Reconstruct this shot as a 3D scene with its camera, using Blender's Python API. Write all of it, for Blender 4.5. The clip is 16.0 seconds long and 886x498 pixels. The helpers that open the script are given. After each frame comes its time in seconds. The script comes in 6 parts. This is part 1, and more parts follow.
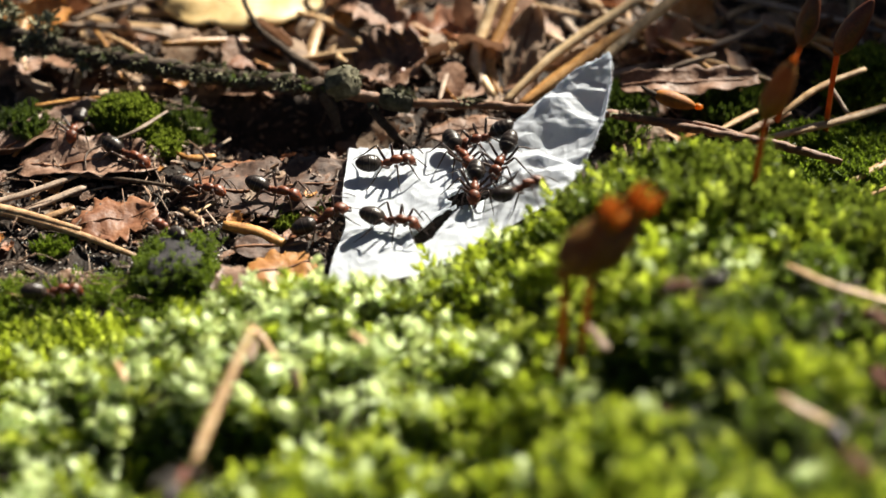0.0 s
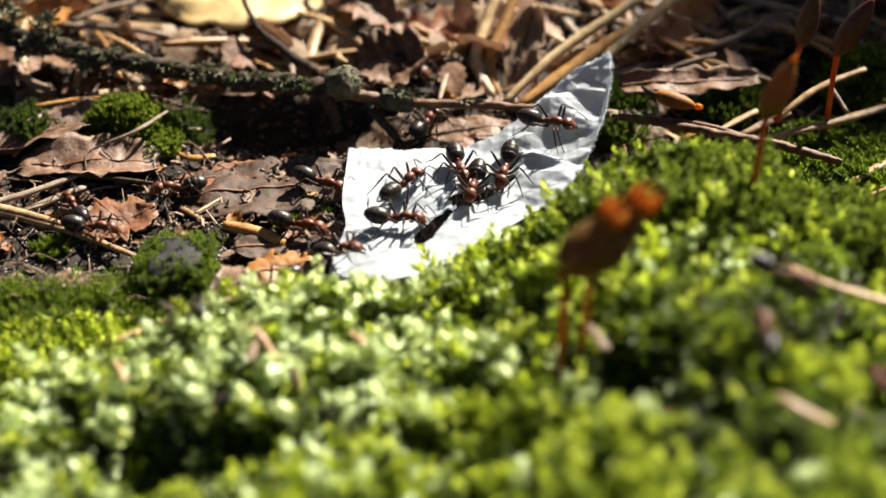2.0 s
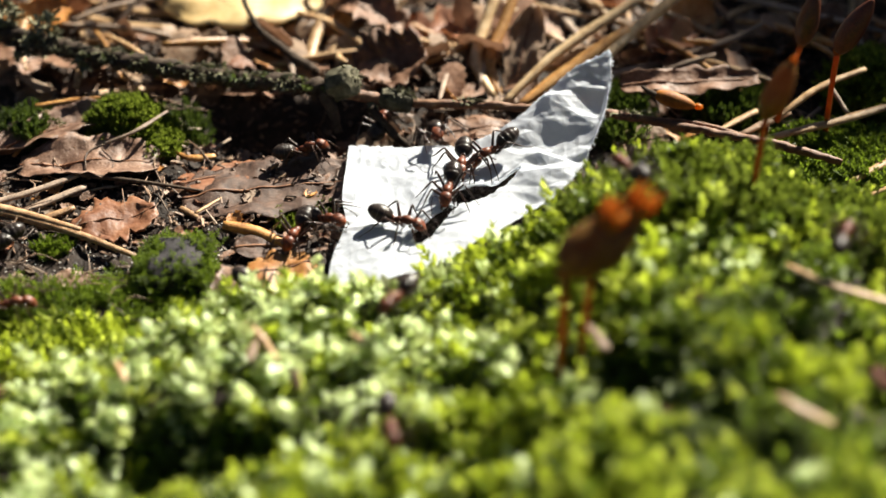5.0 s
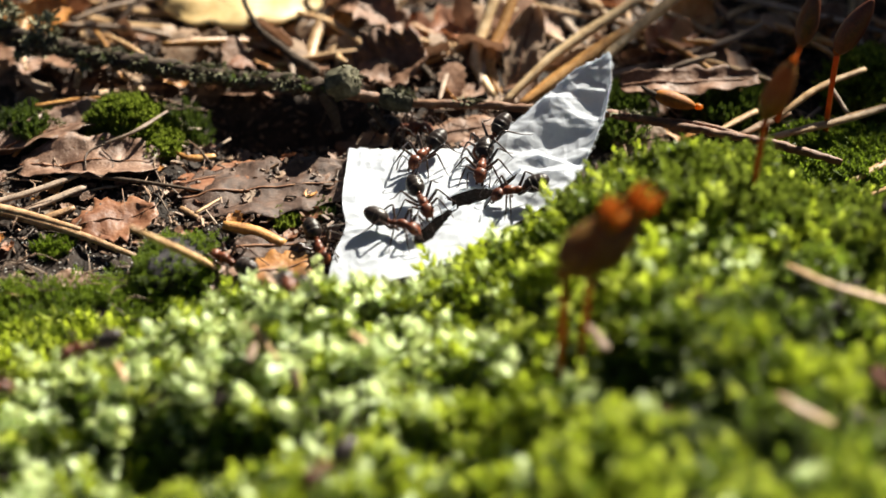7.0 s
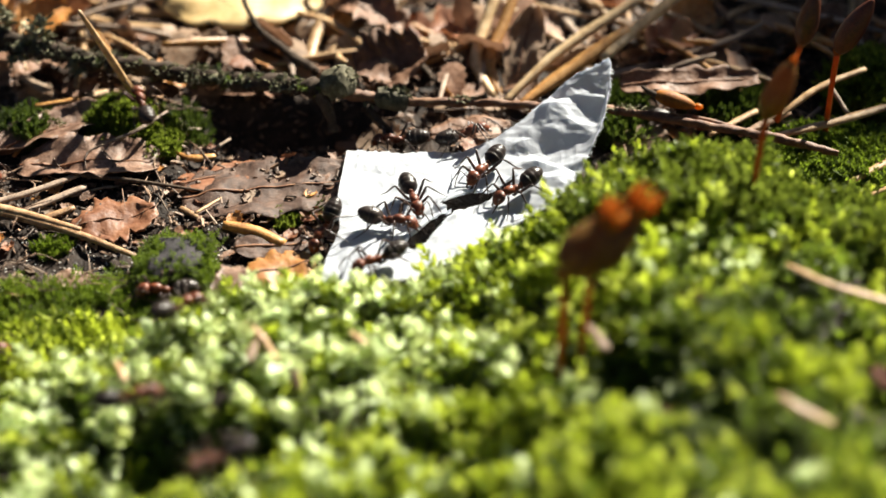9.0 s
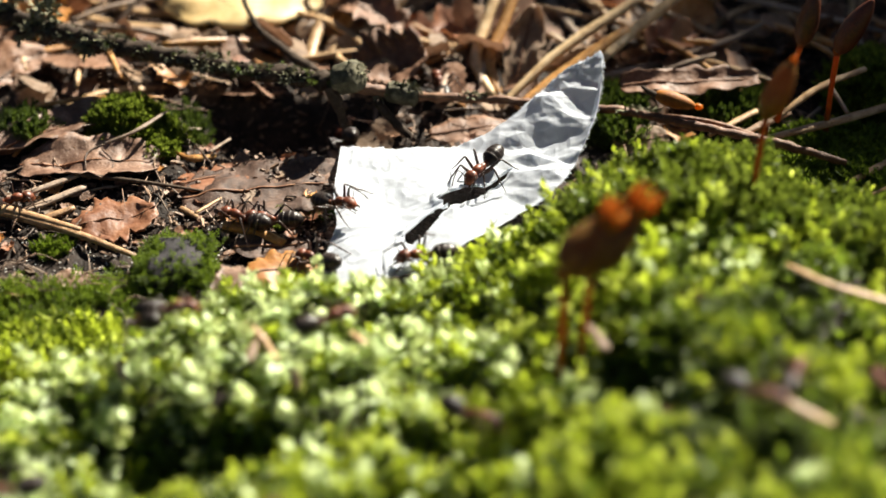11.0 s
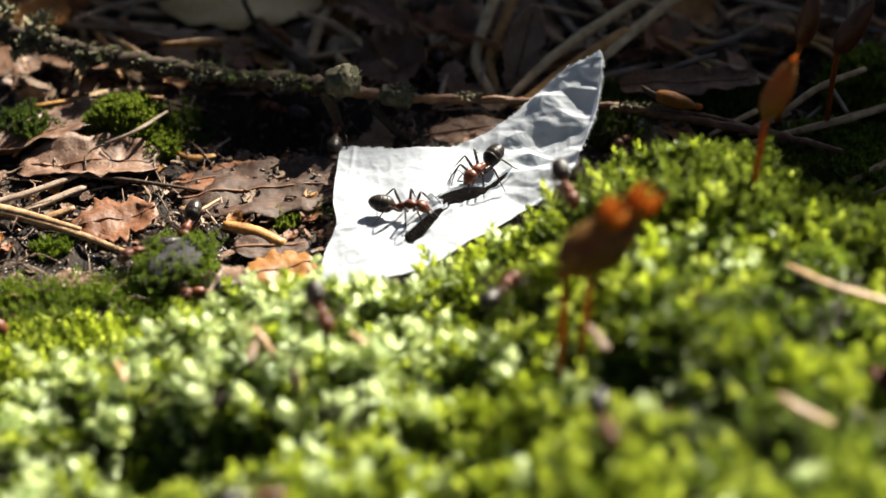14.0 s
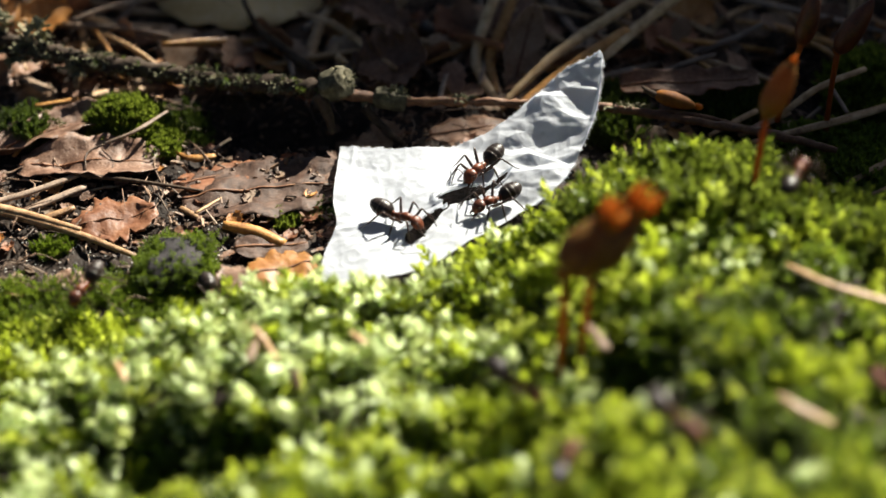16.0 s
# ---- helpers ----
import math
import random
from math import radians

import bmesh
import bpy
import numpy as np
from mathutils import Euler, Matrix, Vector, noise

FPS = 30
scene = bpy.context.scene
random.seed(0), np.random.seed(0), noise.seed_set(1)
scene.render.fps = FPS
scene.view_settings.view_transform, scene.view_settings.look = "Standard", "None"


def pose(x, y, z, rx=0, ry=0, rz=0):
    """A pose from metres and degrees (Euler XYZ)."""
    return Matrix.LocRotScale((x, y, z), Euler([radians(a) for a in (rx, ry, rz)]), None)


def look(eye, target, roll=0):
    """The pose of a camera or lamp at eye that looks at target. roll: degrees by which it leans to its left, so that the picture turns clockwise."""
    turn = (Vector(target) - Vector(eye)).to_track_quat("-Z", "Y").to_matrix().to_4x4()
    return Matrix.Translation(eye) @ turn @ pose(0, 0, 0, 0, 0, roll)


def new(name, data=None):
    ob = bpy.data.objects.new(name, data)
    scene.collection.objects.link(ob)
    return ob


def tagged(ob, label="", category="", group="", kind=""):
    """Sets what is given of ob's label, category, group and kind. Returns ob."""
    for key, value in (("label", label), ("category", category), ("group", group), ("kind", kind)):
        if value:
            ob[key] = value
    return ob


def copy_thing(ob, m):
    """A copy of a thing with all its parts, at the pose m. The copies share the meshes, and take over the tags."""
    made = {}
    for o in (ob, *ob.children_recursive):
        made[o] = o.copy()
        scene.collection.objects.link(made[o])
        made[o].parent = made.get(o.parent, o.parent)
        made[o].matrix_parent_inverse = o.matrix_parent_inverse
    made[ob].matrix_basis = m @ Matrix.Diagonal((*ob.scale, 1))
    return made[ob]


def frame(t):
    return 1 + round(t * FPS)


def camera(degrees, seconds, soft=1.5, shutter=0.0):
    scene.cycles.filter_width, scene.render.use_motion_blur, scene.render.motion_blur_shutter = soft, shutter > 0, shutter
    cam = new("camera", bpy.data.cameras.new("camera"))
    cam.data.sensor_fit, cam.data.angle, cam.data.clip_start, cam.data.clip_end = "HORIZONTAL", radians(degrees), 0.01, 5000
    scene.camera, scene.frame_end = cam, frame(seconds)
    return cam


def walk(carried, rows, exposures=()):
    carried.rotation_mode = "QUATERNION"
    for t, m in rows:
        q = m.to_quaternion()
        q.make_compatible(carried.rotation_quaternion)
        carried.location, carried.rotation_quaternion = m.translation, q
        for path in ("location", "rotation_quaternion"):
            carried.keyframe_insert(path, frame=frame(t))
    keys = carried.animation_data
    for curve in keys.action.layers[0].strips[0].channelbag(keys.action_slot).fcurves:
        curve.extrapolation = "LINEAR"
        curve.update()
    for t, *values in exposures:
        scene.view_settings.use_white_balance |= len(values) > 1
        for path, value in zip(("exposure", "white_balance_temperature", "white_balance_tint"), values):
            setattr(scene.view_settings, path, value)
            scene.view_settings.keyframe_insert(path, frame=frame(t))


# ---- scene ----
# One unit of the numbers below is a millimetre; MM turns it into metres.
MM = 0.001

# ---- camera: it stands still ----
cam = camera(20, 16.0, soft=1.6, shutter=0.5)
cam.data.dof.use_dof = True
cam.data.dof.focus_distance = 0.306
cam.data.dof.aperture_fstop = 12.8
EYE = pose(0, -236.40 * MM, 184.70 * MM, 52, 0, 0)
walk(cam, [(0, EYE), (16, EYE)], [(0, 1.82), (3, 1.86), (7.5, 1.86), (8.6, 1.96), (9.2, 1.98), (11.3, 1.9), (12.2, 1.8), (13.0, 1.95), (13.4, 1.97), (14.5, 1.97), (15.2, 1.91), (16, 1.85)])

# ---- world and sun ----
SUN = Vector((0.46, 0.66, 0.62)).normalized()
world = bpy.data.worlds.new("sky")
scene.world = world
world.use_nodes = True
sky = world.node_tree.nodes.new("ShaderNodeTexSky")
sky.sky_type, sky.sun_disc = "NISHITA", False
sky.sun_elevation = math.asin(SUN.z)
sky.sun_rotation = math.atan2(SUN.x, SUN.y)
world.node_tree.links.new(sky.outputs[0], world.node_tree.nodes["Background"].inputs[0])
world.node_tree.nodes["Background"].inputs[1].default_value = 0.013
sun = new("sun", bpy.data.lights.new("sun", "SUN"))
sun.data.energy, sun.data.angle, sun.data.color = 5.0, radians(0.6), (1.0, 0.95, 0.81)
sun.matrix_world = look(SUN, (0, 0, 0))
scene.view_settings.exposure = 1.6


# ---- materials ----
def mat(name, colors, size, rough=0.7, bump=0.3, clear=0.0, spec=0.4, vary=0.25, island=False, clear_color=None, coat=0.0, hop=0.0):
    """A mottled surface: colours from dark to light spread by noise of that size in millimetres, with finer grain over it.
    clear: share of light that shines through; hop: how far one leaf's colour differs from the next."""
    m = bpy.data.materials.new(name)
    m.use_nodes = True
    n, l = m.node_tree.nodes, m.node_tree.links
    b = n["Principled BSDF"]
    co = n.new("ShaderNodeTexCoord")
    big, fine = n.new("ShaderNodeTexNoise"), n.new("ShaderNodeTexNoise")
    for t, s, d in ((big, size, 4), (fine, size / 7, 3)):
        t.inputs["Scale"].default_value, t.inputs["Detail"].default_value = 1000 / s, d
        l.new(co.outputs["Object"], t.inputs["Vector"])
    mix = n.new("ShaderNodeMix")
    mix.inputs[0].default_value = 0.4
    l.new(big.outputs[0], mix.inputs[2]), l.new(fine.outputs[0], mix.inputs[3])
    ramp = n.new("ShaderNodeValToRGB")
    e = ramp.color_ramp.elements
    while len(e) < len(colors):
        e.new(0.5)
    for i, c in enumerate(colors):
        e[i].position, e[i].color = 0.32 + 0.36 * i / max(1, len(colors) - 1), (*c, 1)
    hsv = n.new("ShaderNodeHueSaturation")
    l.new(ramp.outputs[0], hsv.inputs["Color"])
    if island:
        r = n.new("ShaderNodeNewGeometry").outputs["Random Per Island"]
    else:
        r = n.new("ShaderNodeObjectInfo").outputs["Random"]
    tone = n.new("ShaderNodeMapRange")
    tone.inputs[3].default_value, tone.inputs[4].default_value = 0.32, 0.68
    apart = n.new("ShaderNodeMix")
    apart.inputs[0].default_value = hop
    l.new(r, tone.inputs[0]), l.new(mix.outputs[0], apart.inputs[2]), l.new(tone.outputs[0], apart.inputs[3])
    l.new(apart.outputs[0], ramp.inputs[0])
    rng = n.new("ShaderNodeMapRange")
    rng.inputs[3].default_value, rng.inputs[4].default_value = 1 - vary, 1 + vary
    l.new(r, rng.inputs[0]), l.new(rng.outputs[0], hsv.inputs["Value"])
    l.new(hsv.outputs[0], b.inputs["Base Color"])
    b.inputs["Specular IOR Level"].default_value = spec
    rr = n.new("ShaderNodeMapRange")
    rr.inputs[3].default_value, rr.inputs[4].default_value = max(0.05, rough - 0.12), min(1, rough + 0.12)
    l.new(fine.outputs[0], rr.inputs[0]), l.new(rr.outputs[0], b.inputs["Roughness"])
    b.inputs["Coat Weight"].default_value = coat
    bp = n.new("ShaderNodeBump")
    bp.inputs["Strength"].default_value, bp.inputs["Distance"].default_value = bump, size * 0.12 * MM
    l.new(mix.outputs[0], bp.inputs["Height"]), l.new(bp.outputs[0], b.inputs["Normal"])
    if clear:
        tr, ms = n.new("ShaderNodeBsdfTranslucent"), n.new("ShaderNodeMixShader")
        if clear_color:
            tint = n.new("ShaderNodeMix")
            tint.data_type, tint.inputs[0].default_value = "RGBA", 0.7
            tint.inputs[7].default_value = (*clear_color, 1)
            l.new(hsv.outputs[0], tint.inputs[6]), l.new(tint.outputs[2], tr.inputs[0])
        else:
            l.new(hsv.outputs[0], tr.inputs[0])
        ms.inputs[0].default_value = clear
        l.new(b.outputs[0], ms.inputs[1]), l.new(tr.outputs[0], ms.inputs[2])
        l.new(ms.outputs[0], n["Material Output"].inputs[0])
    return m


SOIL = mat("dark_soil", [(0.007, 0.005, 0.004), (0.020, 0.014, 0.011), (0.055, 0.037, 0.027)], 3.0, 0.65, 1.5, spec=0.1)
PAPER = mat("white_paper", [(0.70, 0.725, 0.775), (0.77, 0.795, 0.84)], 2.5, 0.8, 0.12, clear=0.62, spec=0.2, vary=0.0)
# the whitish end of this ramp paints in the sheen of wet leaves
MOSS_PALE = mat("pale_moss", [(0.30, 0.33, 0.035), (0.56, 0.64, 0.30), (0.72, 0.80, 0.62)], 4.0, 0.52, 0.1, clear=0.70, island=True, vary=0.24, spec=0.25, hop=0.38)
MOSS_GREEN = mat("green_moss", [(0.155, 0.20, 0.012), (0.345, 0.41, 0.028), (0.58, 0.62, 0.16)], 7, 0.5, 0.1, clear=0.70, island=True, vary=0.22, spec=0.25, hop=0.28)
MOSS_FINE = mat("fine_moss", [(0.064, 0.094, 0.009), (0.124, 0.162, 0.015), (0.25, 0.295, 0.049)], 8, 0.45, 0.1, clear=0.55, island=True, vary=0.4, hop=0.4)
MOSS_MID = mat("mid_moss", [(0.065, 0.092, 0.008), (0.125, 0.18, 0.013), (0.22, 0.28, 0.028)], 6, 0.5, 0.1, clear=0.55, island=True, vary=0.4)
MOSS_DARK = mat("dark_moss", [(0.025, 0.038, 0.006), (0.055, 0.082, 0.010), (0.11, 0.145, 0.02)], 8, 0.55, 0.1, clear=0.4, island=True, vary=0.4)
LEAF_BROWN = mat("brown_leaf", [(0.0697, 0.0312, 0.0164), (0.164, 0.082, 0.0459), (0.2706, 0.1558, 0.0984)], 4, 0.55, 0.6, clear=0.2)
LEAF_WORN = mat("worn_leaf", [(0.0492, 0.0246, 0.0148), (0.1394, 0.0722, 0.0443), (0.2952, 0.1886, 0.1312)], 2.0, 0.5, 1.0, clear=0.12, spec=0.5)
LEAF_WET = mat("wet_dark_leaf", [(0.023, 0.0115, 0.0074), (0.0615, 0.0312, 0.0197), (0.1312, 0.0754, 0.0508)], 1.1, 0.58, 1.6, clear=0.05, spec=0.3)
LEAF_RED = mat("reddish_leaf", [(0.0984, 0.0344, 0.0148), (0.205, 0.0779, 0.0344), (0.2952, 0.1394, 0.0697)], 4, 0.55, 0.5, clear=0.2)
LEAF_ORANGE = mat("orange_leaf", [(0.2296, 0.082, 0.0164), (0.369, 0.1558, 0.0369), (0.4264, 0.2296, 0.082)], 4, 0.5, 0.4, clear=0.2)
LEAF_YELLOW = mat("yellow_leaf", [(0.56, 0.38, 0.15), (0.64, 0.47, 0.22), (0.70, 0.55, 0.31)], 7, 0.5, 0.15, clear=0.3, vary=0.05)
LEAF_PALE = mat("pale_dry_leaf", [(0.2132, 0.1271, 0.0738), (0.3608, 0.246, 0.164), (0.492, 0.369, 0.2706)], 4, 0.6, 0.5, clear=0.5)
STRAW = mat("straw", [(0.123, 0.0615, 0.023), (0.3116, 0.1886, 0.0861), (0.4756, 0.3362, 0.1968)], 1.6, 0.5, 0.6, spec=0.4)
STRAW_ORANGE = mat("orange_needle", [(0.1148, 0.0451, 0.0115), (0.3116, 0.1394, 0.0328), (0.4428, 0.2542, 0.082)], 1.6, 0.45, 0.6, spec=0.4)
STRAW_OLD = mat("old_brown_straw", [(0.0738, 0.0369, 0.0164), (0.2296, 0.1271, 0.0574), (0.3854, 0.2542, 0.1394)], 1.3, 0.55, 0.9, spec=0.35)
STRAW_TAWNY = mat("tawny_needle", [(0.24, 0.10, 0.025), (0.48, 0.235, 0.068), (0.60, 0.36, 0.14)], 1.6, 0.5, 0.5, spec=0.4, clear=0.15)
STRAW_BRIGHT = mat("pale_straw", [(0.28, 0.16, 0.07), (0.52, 0.36, 0.19), (0.66, 0.50, 0.31)], 1.6, 0.5, 0.5, spec=0.4, clear=0.15)
BUD_SKIN = mat("bud_skin", [(0.085, 0.024, 0.003), (0.19, 0.062, 0.006), (0.27, 0.105, 0.012)], 1.5, 0.6, 0.6, spec=0.25)
STRAW_GREY = mat("grey_stem", [(0.082, 0.0541, 0.0361), (0.205, 0.1435, 0.1025), (0.328, 0.246, 0.1804)], 2, 0.65, 0.6)
BARK = mat("twig_bark", [(0.041, 0.0156, 0.0074), (0.1476, 0.059, 0.0254), (0.2624, 0.1312, 0.0615)], 1.4, 0.6, 1.0)
BARK_DARK = mat("dark_bark", [(0.02, 0.014, 0.01), (0.05, 0.034, 0.024), (0.10, 0.075, 0.055)], 2, 0.8, 1.0, spec=0.12)
LICHEN = mat("grey_green_lichen", [(0.07, 0.07, 0.042), (0.165, 0.158, 0.098), (0.32, 0.295, 0.20)], 0.9, 0.9, 1.2, island=True, vary=0.25, spec=0.1)
KNOT = mat("knot_bark", [(0.022, 0.02, 0.012), (0.065, 0.058, 0.036), (0.15, 0.135, 0.088)], 0.9, 0.8, 1.0, spec=0.2)
GLINT = mat("pale_glint", [(0.35, 0.33, 0.30), (0.6, 0.58, 0.55)], 0.5, 0.2, 0.1, island=True, vary=0.4, spec=0.6)
STONE = mat("dark_stone", [(0.012, 0.011, 0.011), (0.028, 0.025, 0.026), (0.065, 0.055, 0.06)], 2.0, 0.8, 1.2, spec=0.2)
GASTER = mat("gaster_shell", [(0.008, 0.005, 0.004), (0.018, 0.012, 0.010), (0.036, 0.026, 0.021)], 0.8, 0.34, 0.5, spec=0.24, vary=0.3)
RIM_SHELL = mat("gaster_rim_shell", [(0.028, 0.02, 0.015), (0.06, 0.045, 0.034)], 0.6, 0.4, 0.2, spec=0.5, vary=0.2)
RED_SHELL = mat("red_shell", [(0.018, 0.007, 0.004), (0.12, 0.029, 0.010), (0.26, 0.070, 0.019)], 1.5, 0.42, 0.4, spec=0.32, vary=0.2)
DARK_SHELL = mat("brown_leg_shell", [(0.012, 0.007, 0.005), (0.028, 0.012, 0.007), (0.060, 0.023, 0.011)], 0.9, 0.38, 0.2, spec=0.5, vary=0.1)
EYE_SHELL = mat("black_eye", [(0.006, 0.006, 0.006), (0.012, 0.012, 0.012)], 0.5, 0.2, 0.1, vary=0.0)
CAPSULE = mat("capsule_skin", [(0.06, 0.028, 0.005), (0.12, 0.058, 0.011), (0.20, 0.098, 0.018)], 2, 0.45, 0.2, clear=0.38, vary=0.1, clear_color=(0.42, 0.17, 0.018))
# redder skin, with the shade at the rear capsules darkened into its colour
CAPSULE_SHADED = mat("shaded_capsule_skin", [(0.035, 0.008, 0.003), (0.085, 0.019, 0.005), (0.14, 0.036, 0.008)], 2, 0.42, 0.3, clear=0.12, vary=0.1)
LEAF_DARK = mat("dark_wet_leaf", [(0.02, 0.008, 0.005), (0.06, 0.022, 0.012), (0.12, 0.05, 0.03)], 2, 0.75, 0.6, clear=0.1, spec=0.08)
CAPSULE_LID = mat("orange_capsule_lid", [(0.46, 0.14, 0.012), (0.68, 0.27, 0.025)], 1, 0.45, 0.2, clear=0.6, vary=0.1)
SETA = mat("red_seta", [(0.24, 0.058, 0.012), (0.42, 0.125, 0.02)], 1, 0.4, 0.2, clear=0.5, vary=0.1)
CHIPS = mat("litter_chips", [(0.0246, 0.0139, 0.0082), (0.0984, 0.0541, 0.0312), (0.2788, 0.1804, 0.1148)], 3, 0.65, 0.5, island=True, vary=0.6)
BROADLEAF = mat("green_tree_leaf", [(0.04, 0.08, 0.02), (0.07, 0.13, 0.03)], 30, 0.5, 0.2)


# ---- shape of the ground and the paper ----
CREST = ((-80, -51.1), (-47.8, -29.1), (-39.1, -25.3), (-30.3, -18.6), (-21.1, -14.6), (-12.6, -14.1), (-5.3, -12.5), (1.0, -10.1), (6.3, -6.9), (11.4, -5.0), (14.7, -3.4), (17.2, -2.0), (20.5, -1.0), (28.8, -0.3), (35.3, -1.8), (42.9, -4.3), (50.4, -6.3), (87.6, -9.3))
# height of the crest along x
CREST_TOP = ((-80, 4.0), (-47.8, 4.0), (-39.1, 4.0), (-30.3, 5.4), (-21.1, 6.0), (-12.6, 6.1), (-5.3, 5.4), (1.0, 5.1), (6.3, 6.9), (11.4, 8.7), (14.7, 10.9), (17.2, 12.7), (20.5, 14.0), (28.8, 15.3), (35.3, 14.3), (42.9, 12.2), (50.4, 10.8), (87.6, 10.1))


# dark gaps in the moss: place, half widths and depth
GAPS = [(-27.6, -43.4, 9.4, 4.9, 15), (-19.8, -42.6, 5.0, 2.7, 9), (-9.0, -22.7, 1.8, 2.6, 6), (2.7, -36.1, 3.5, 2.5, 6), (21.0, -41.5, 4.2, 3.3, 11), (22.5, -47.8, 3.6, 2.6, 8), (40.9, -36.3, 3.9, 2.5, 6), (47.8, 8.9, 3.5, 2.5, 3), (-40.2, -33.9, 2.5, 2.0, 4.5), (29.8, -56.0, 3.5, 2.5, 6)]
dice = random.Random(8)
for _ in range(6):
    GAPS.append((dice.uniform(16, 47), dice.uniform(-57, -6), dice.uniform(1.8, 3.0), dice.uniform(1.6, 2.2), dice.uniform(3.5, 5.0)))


def lerp_line(line, x):
    """The second value of a bent line at x."""
    if x <= line[0][0]:
        return line[0][1]
    for (a, b), (c, d) in zip(line, line[1:]):
        if x <= c:
            return b + (d - b) * (x - a) / (c - a)
    return line[-1][1]


def step(a, b, x):
    u = min(1.0, max(0.0, (x - a) / (b - a)))
    return u * u * (3 - 2 * u)


def waves(x, y):
    return (math.sin(0.21 * x + 1.3) * math.cos(0.17 * y + 0.4) + 0.6 * math.sin(0.43 * x - 0.31 * y + 2.0)
            + 0.4 * math.sin(0.11 * x + 0.62 * y + 0.7))


def ground_z(x, y):
    """Height of the forest floor, in millimetres: flat litter behind, a mossy hump in front of it that falls off to the near side."""
    d = lerp_line(CREST, x) - y
    bank = lerp_line(CREST_TOP, x) * step(-7, 4, d) + 0.08 * min(60.0, max(0.0, d - 2)) * step(0, 10, d)
    hollow = 0.0
    for gx, gy, rx, ry, deep in GAPS:
        if abs(x - gx) < 3 * rx and abs(y - gy) < 3 * ry:
            hollow -= deep * math.exp(-((x - gx) / rx) ** 2 - ((y - gy) / ry) ** 2)
    hollow -= 6.5 * math.exp(-((x + 20) / 10) ** 4 - ((y - 26) / 5.0) ** 4) + 2.5 * math.exp(-((x - 1) / 7) ** 4 - ((y - 4) / 6) ** 4)
    w = waves(x, y)
    return bank + hollow + (0.35 + 0.75 * step(-2, 12, d)) * w - 0.4


def paper_z(x, y):
    """Height of the paper scrap: nearly flat, bent up into a tongue past its fold."""
    s = (x - 10.3) * 0.771 + (y - 14.5) * 0.636
    up = 0.0 if s < -4 else 0.087 * (s + 4) ** 1.5
    return 1.6 + 0.03 * (x + 13) + 0.018 * (y + 8) + 0.25 * math.sin(0.5 * x + 0.2 * y) + 0.2 * math.sin(0.33 * y - 0.4 * x) + up


# ---- building helpers ----
def mesh_of(name, verts, faces, material, smooth=True):
    """A mesh from arrays of points in millimetres and of faces."""
    me = bpy.data.meshes.new(name)
    verts = np.asarray(verts, dtype=np.float32) * MM
    if isinstance(faces, np.ndarray):
        k = faces.shape[1]
        me.vertices.add(len(verts)), me.loops.add(faces.size), me.polygons.add(len(faces))
        me.vertices.foreach_set("co", verts.ravel())
        me.loops.foreach_set("vertex_index", faces.ravel().astype(np.int32))
        me.polygons.foreach_set("loop_start", np.arange(0, faces.size, k, dtype=np.int32))
        me.update(calc_edges=True)
        me.validate()
    else:
        me.from_pydata(verts.tolist(), [], [tuple(f) for f in faces])
    me.polygons.foreach_set("use_smooth", np.full(len(me.polygons), smooth))
    me.materials.append(material)
    return me


def thing(name, at, label, category, group="", kind=""):
    """An Empty at the base of a thing of several parts."""
    ob = new(name)
    ob.empty_display_size = 0.002
    ob.location = Vector(at) * MM
    return tagged(ob, label, category, group, kind)


def part(name, shape, material, parent, label="", smooth=True, thick=0.0):
    """ONE mesh under a thing or a part. shape: (points, faces) in millimetres, in the space of the scene; thick: its thickness."""
    base = Vector()
    p = parent
    while p is not None:
        base += p.location
        p = p.parent
    v = np.asarray(shape[0], dtype=float) - np.array(base) / MM
    ob = new(name, mesh_of(name, v, shape[1], material, smooth))
    ob.parent = parent
    if thick:
        s = ob.modifiers.new("thickness", "SOLIDIFY")
        s.thickness, s.offset = thick * MM, 0
    return tagged(ob, label)


def solo(name, shape, material, label, category, group="", kind="", smooth=True, thick=0.0):
    """A thing of one mesh, its origin at the middle of its base."""
    v = np.asarray(shape[0], dtype=float)
    base = np.array([v[:, 0].mean(), v[:, 1].mean(), v[:, 2].min()])
    ob = new(name, mesh_of(name, v - base, shape[1], material, smooth))
    ob.location = Vector(base) * MM
    if thick:
        s = ob.modifiers.new("thickness", "SOLIDIFY")
        s.thickness, s.offset = thick * MM, 0
    return tagged(ob, label, category, group, kind)


def spline(points, n):
    """n points along a smooth curve through the given ones."""
    p = [Vector(q) for q in points]
    p = [p[0] * 2 - p[1]] + p + [p[-1] * 2 - p[-2]]
    out = []
    for k in range(n):
        u = k / (n - 1) * (len(p) - 3)
        i = min(int(u), len(p) - 4)
        u -= i
        a, b, c, d = p[i:i + 4]
        out.append(0.5 * ((2 * b) + (c - a) * u + (2 * a - 5 * b + 4 * c - d) * u * u + (3 * b - a - 3 * c + d) * u ** 3))
    return out


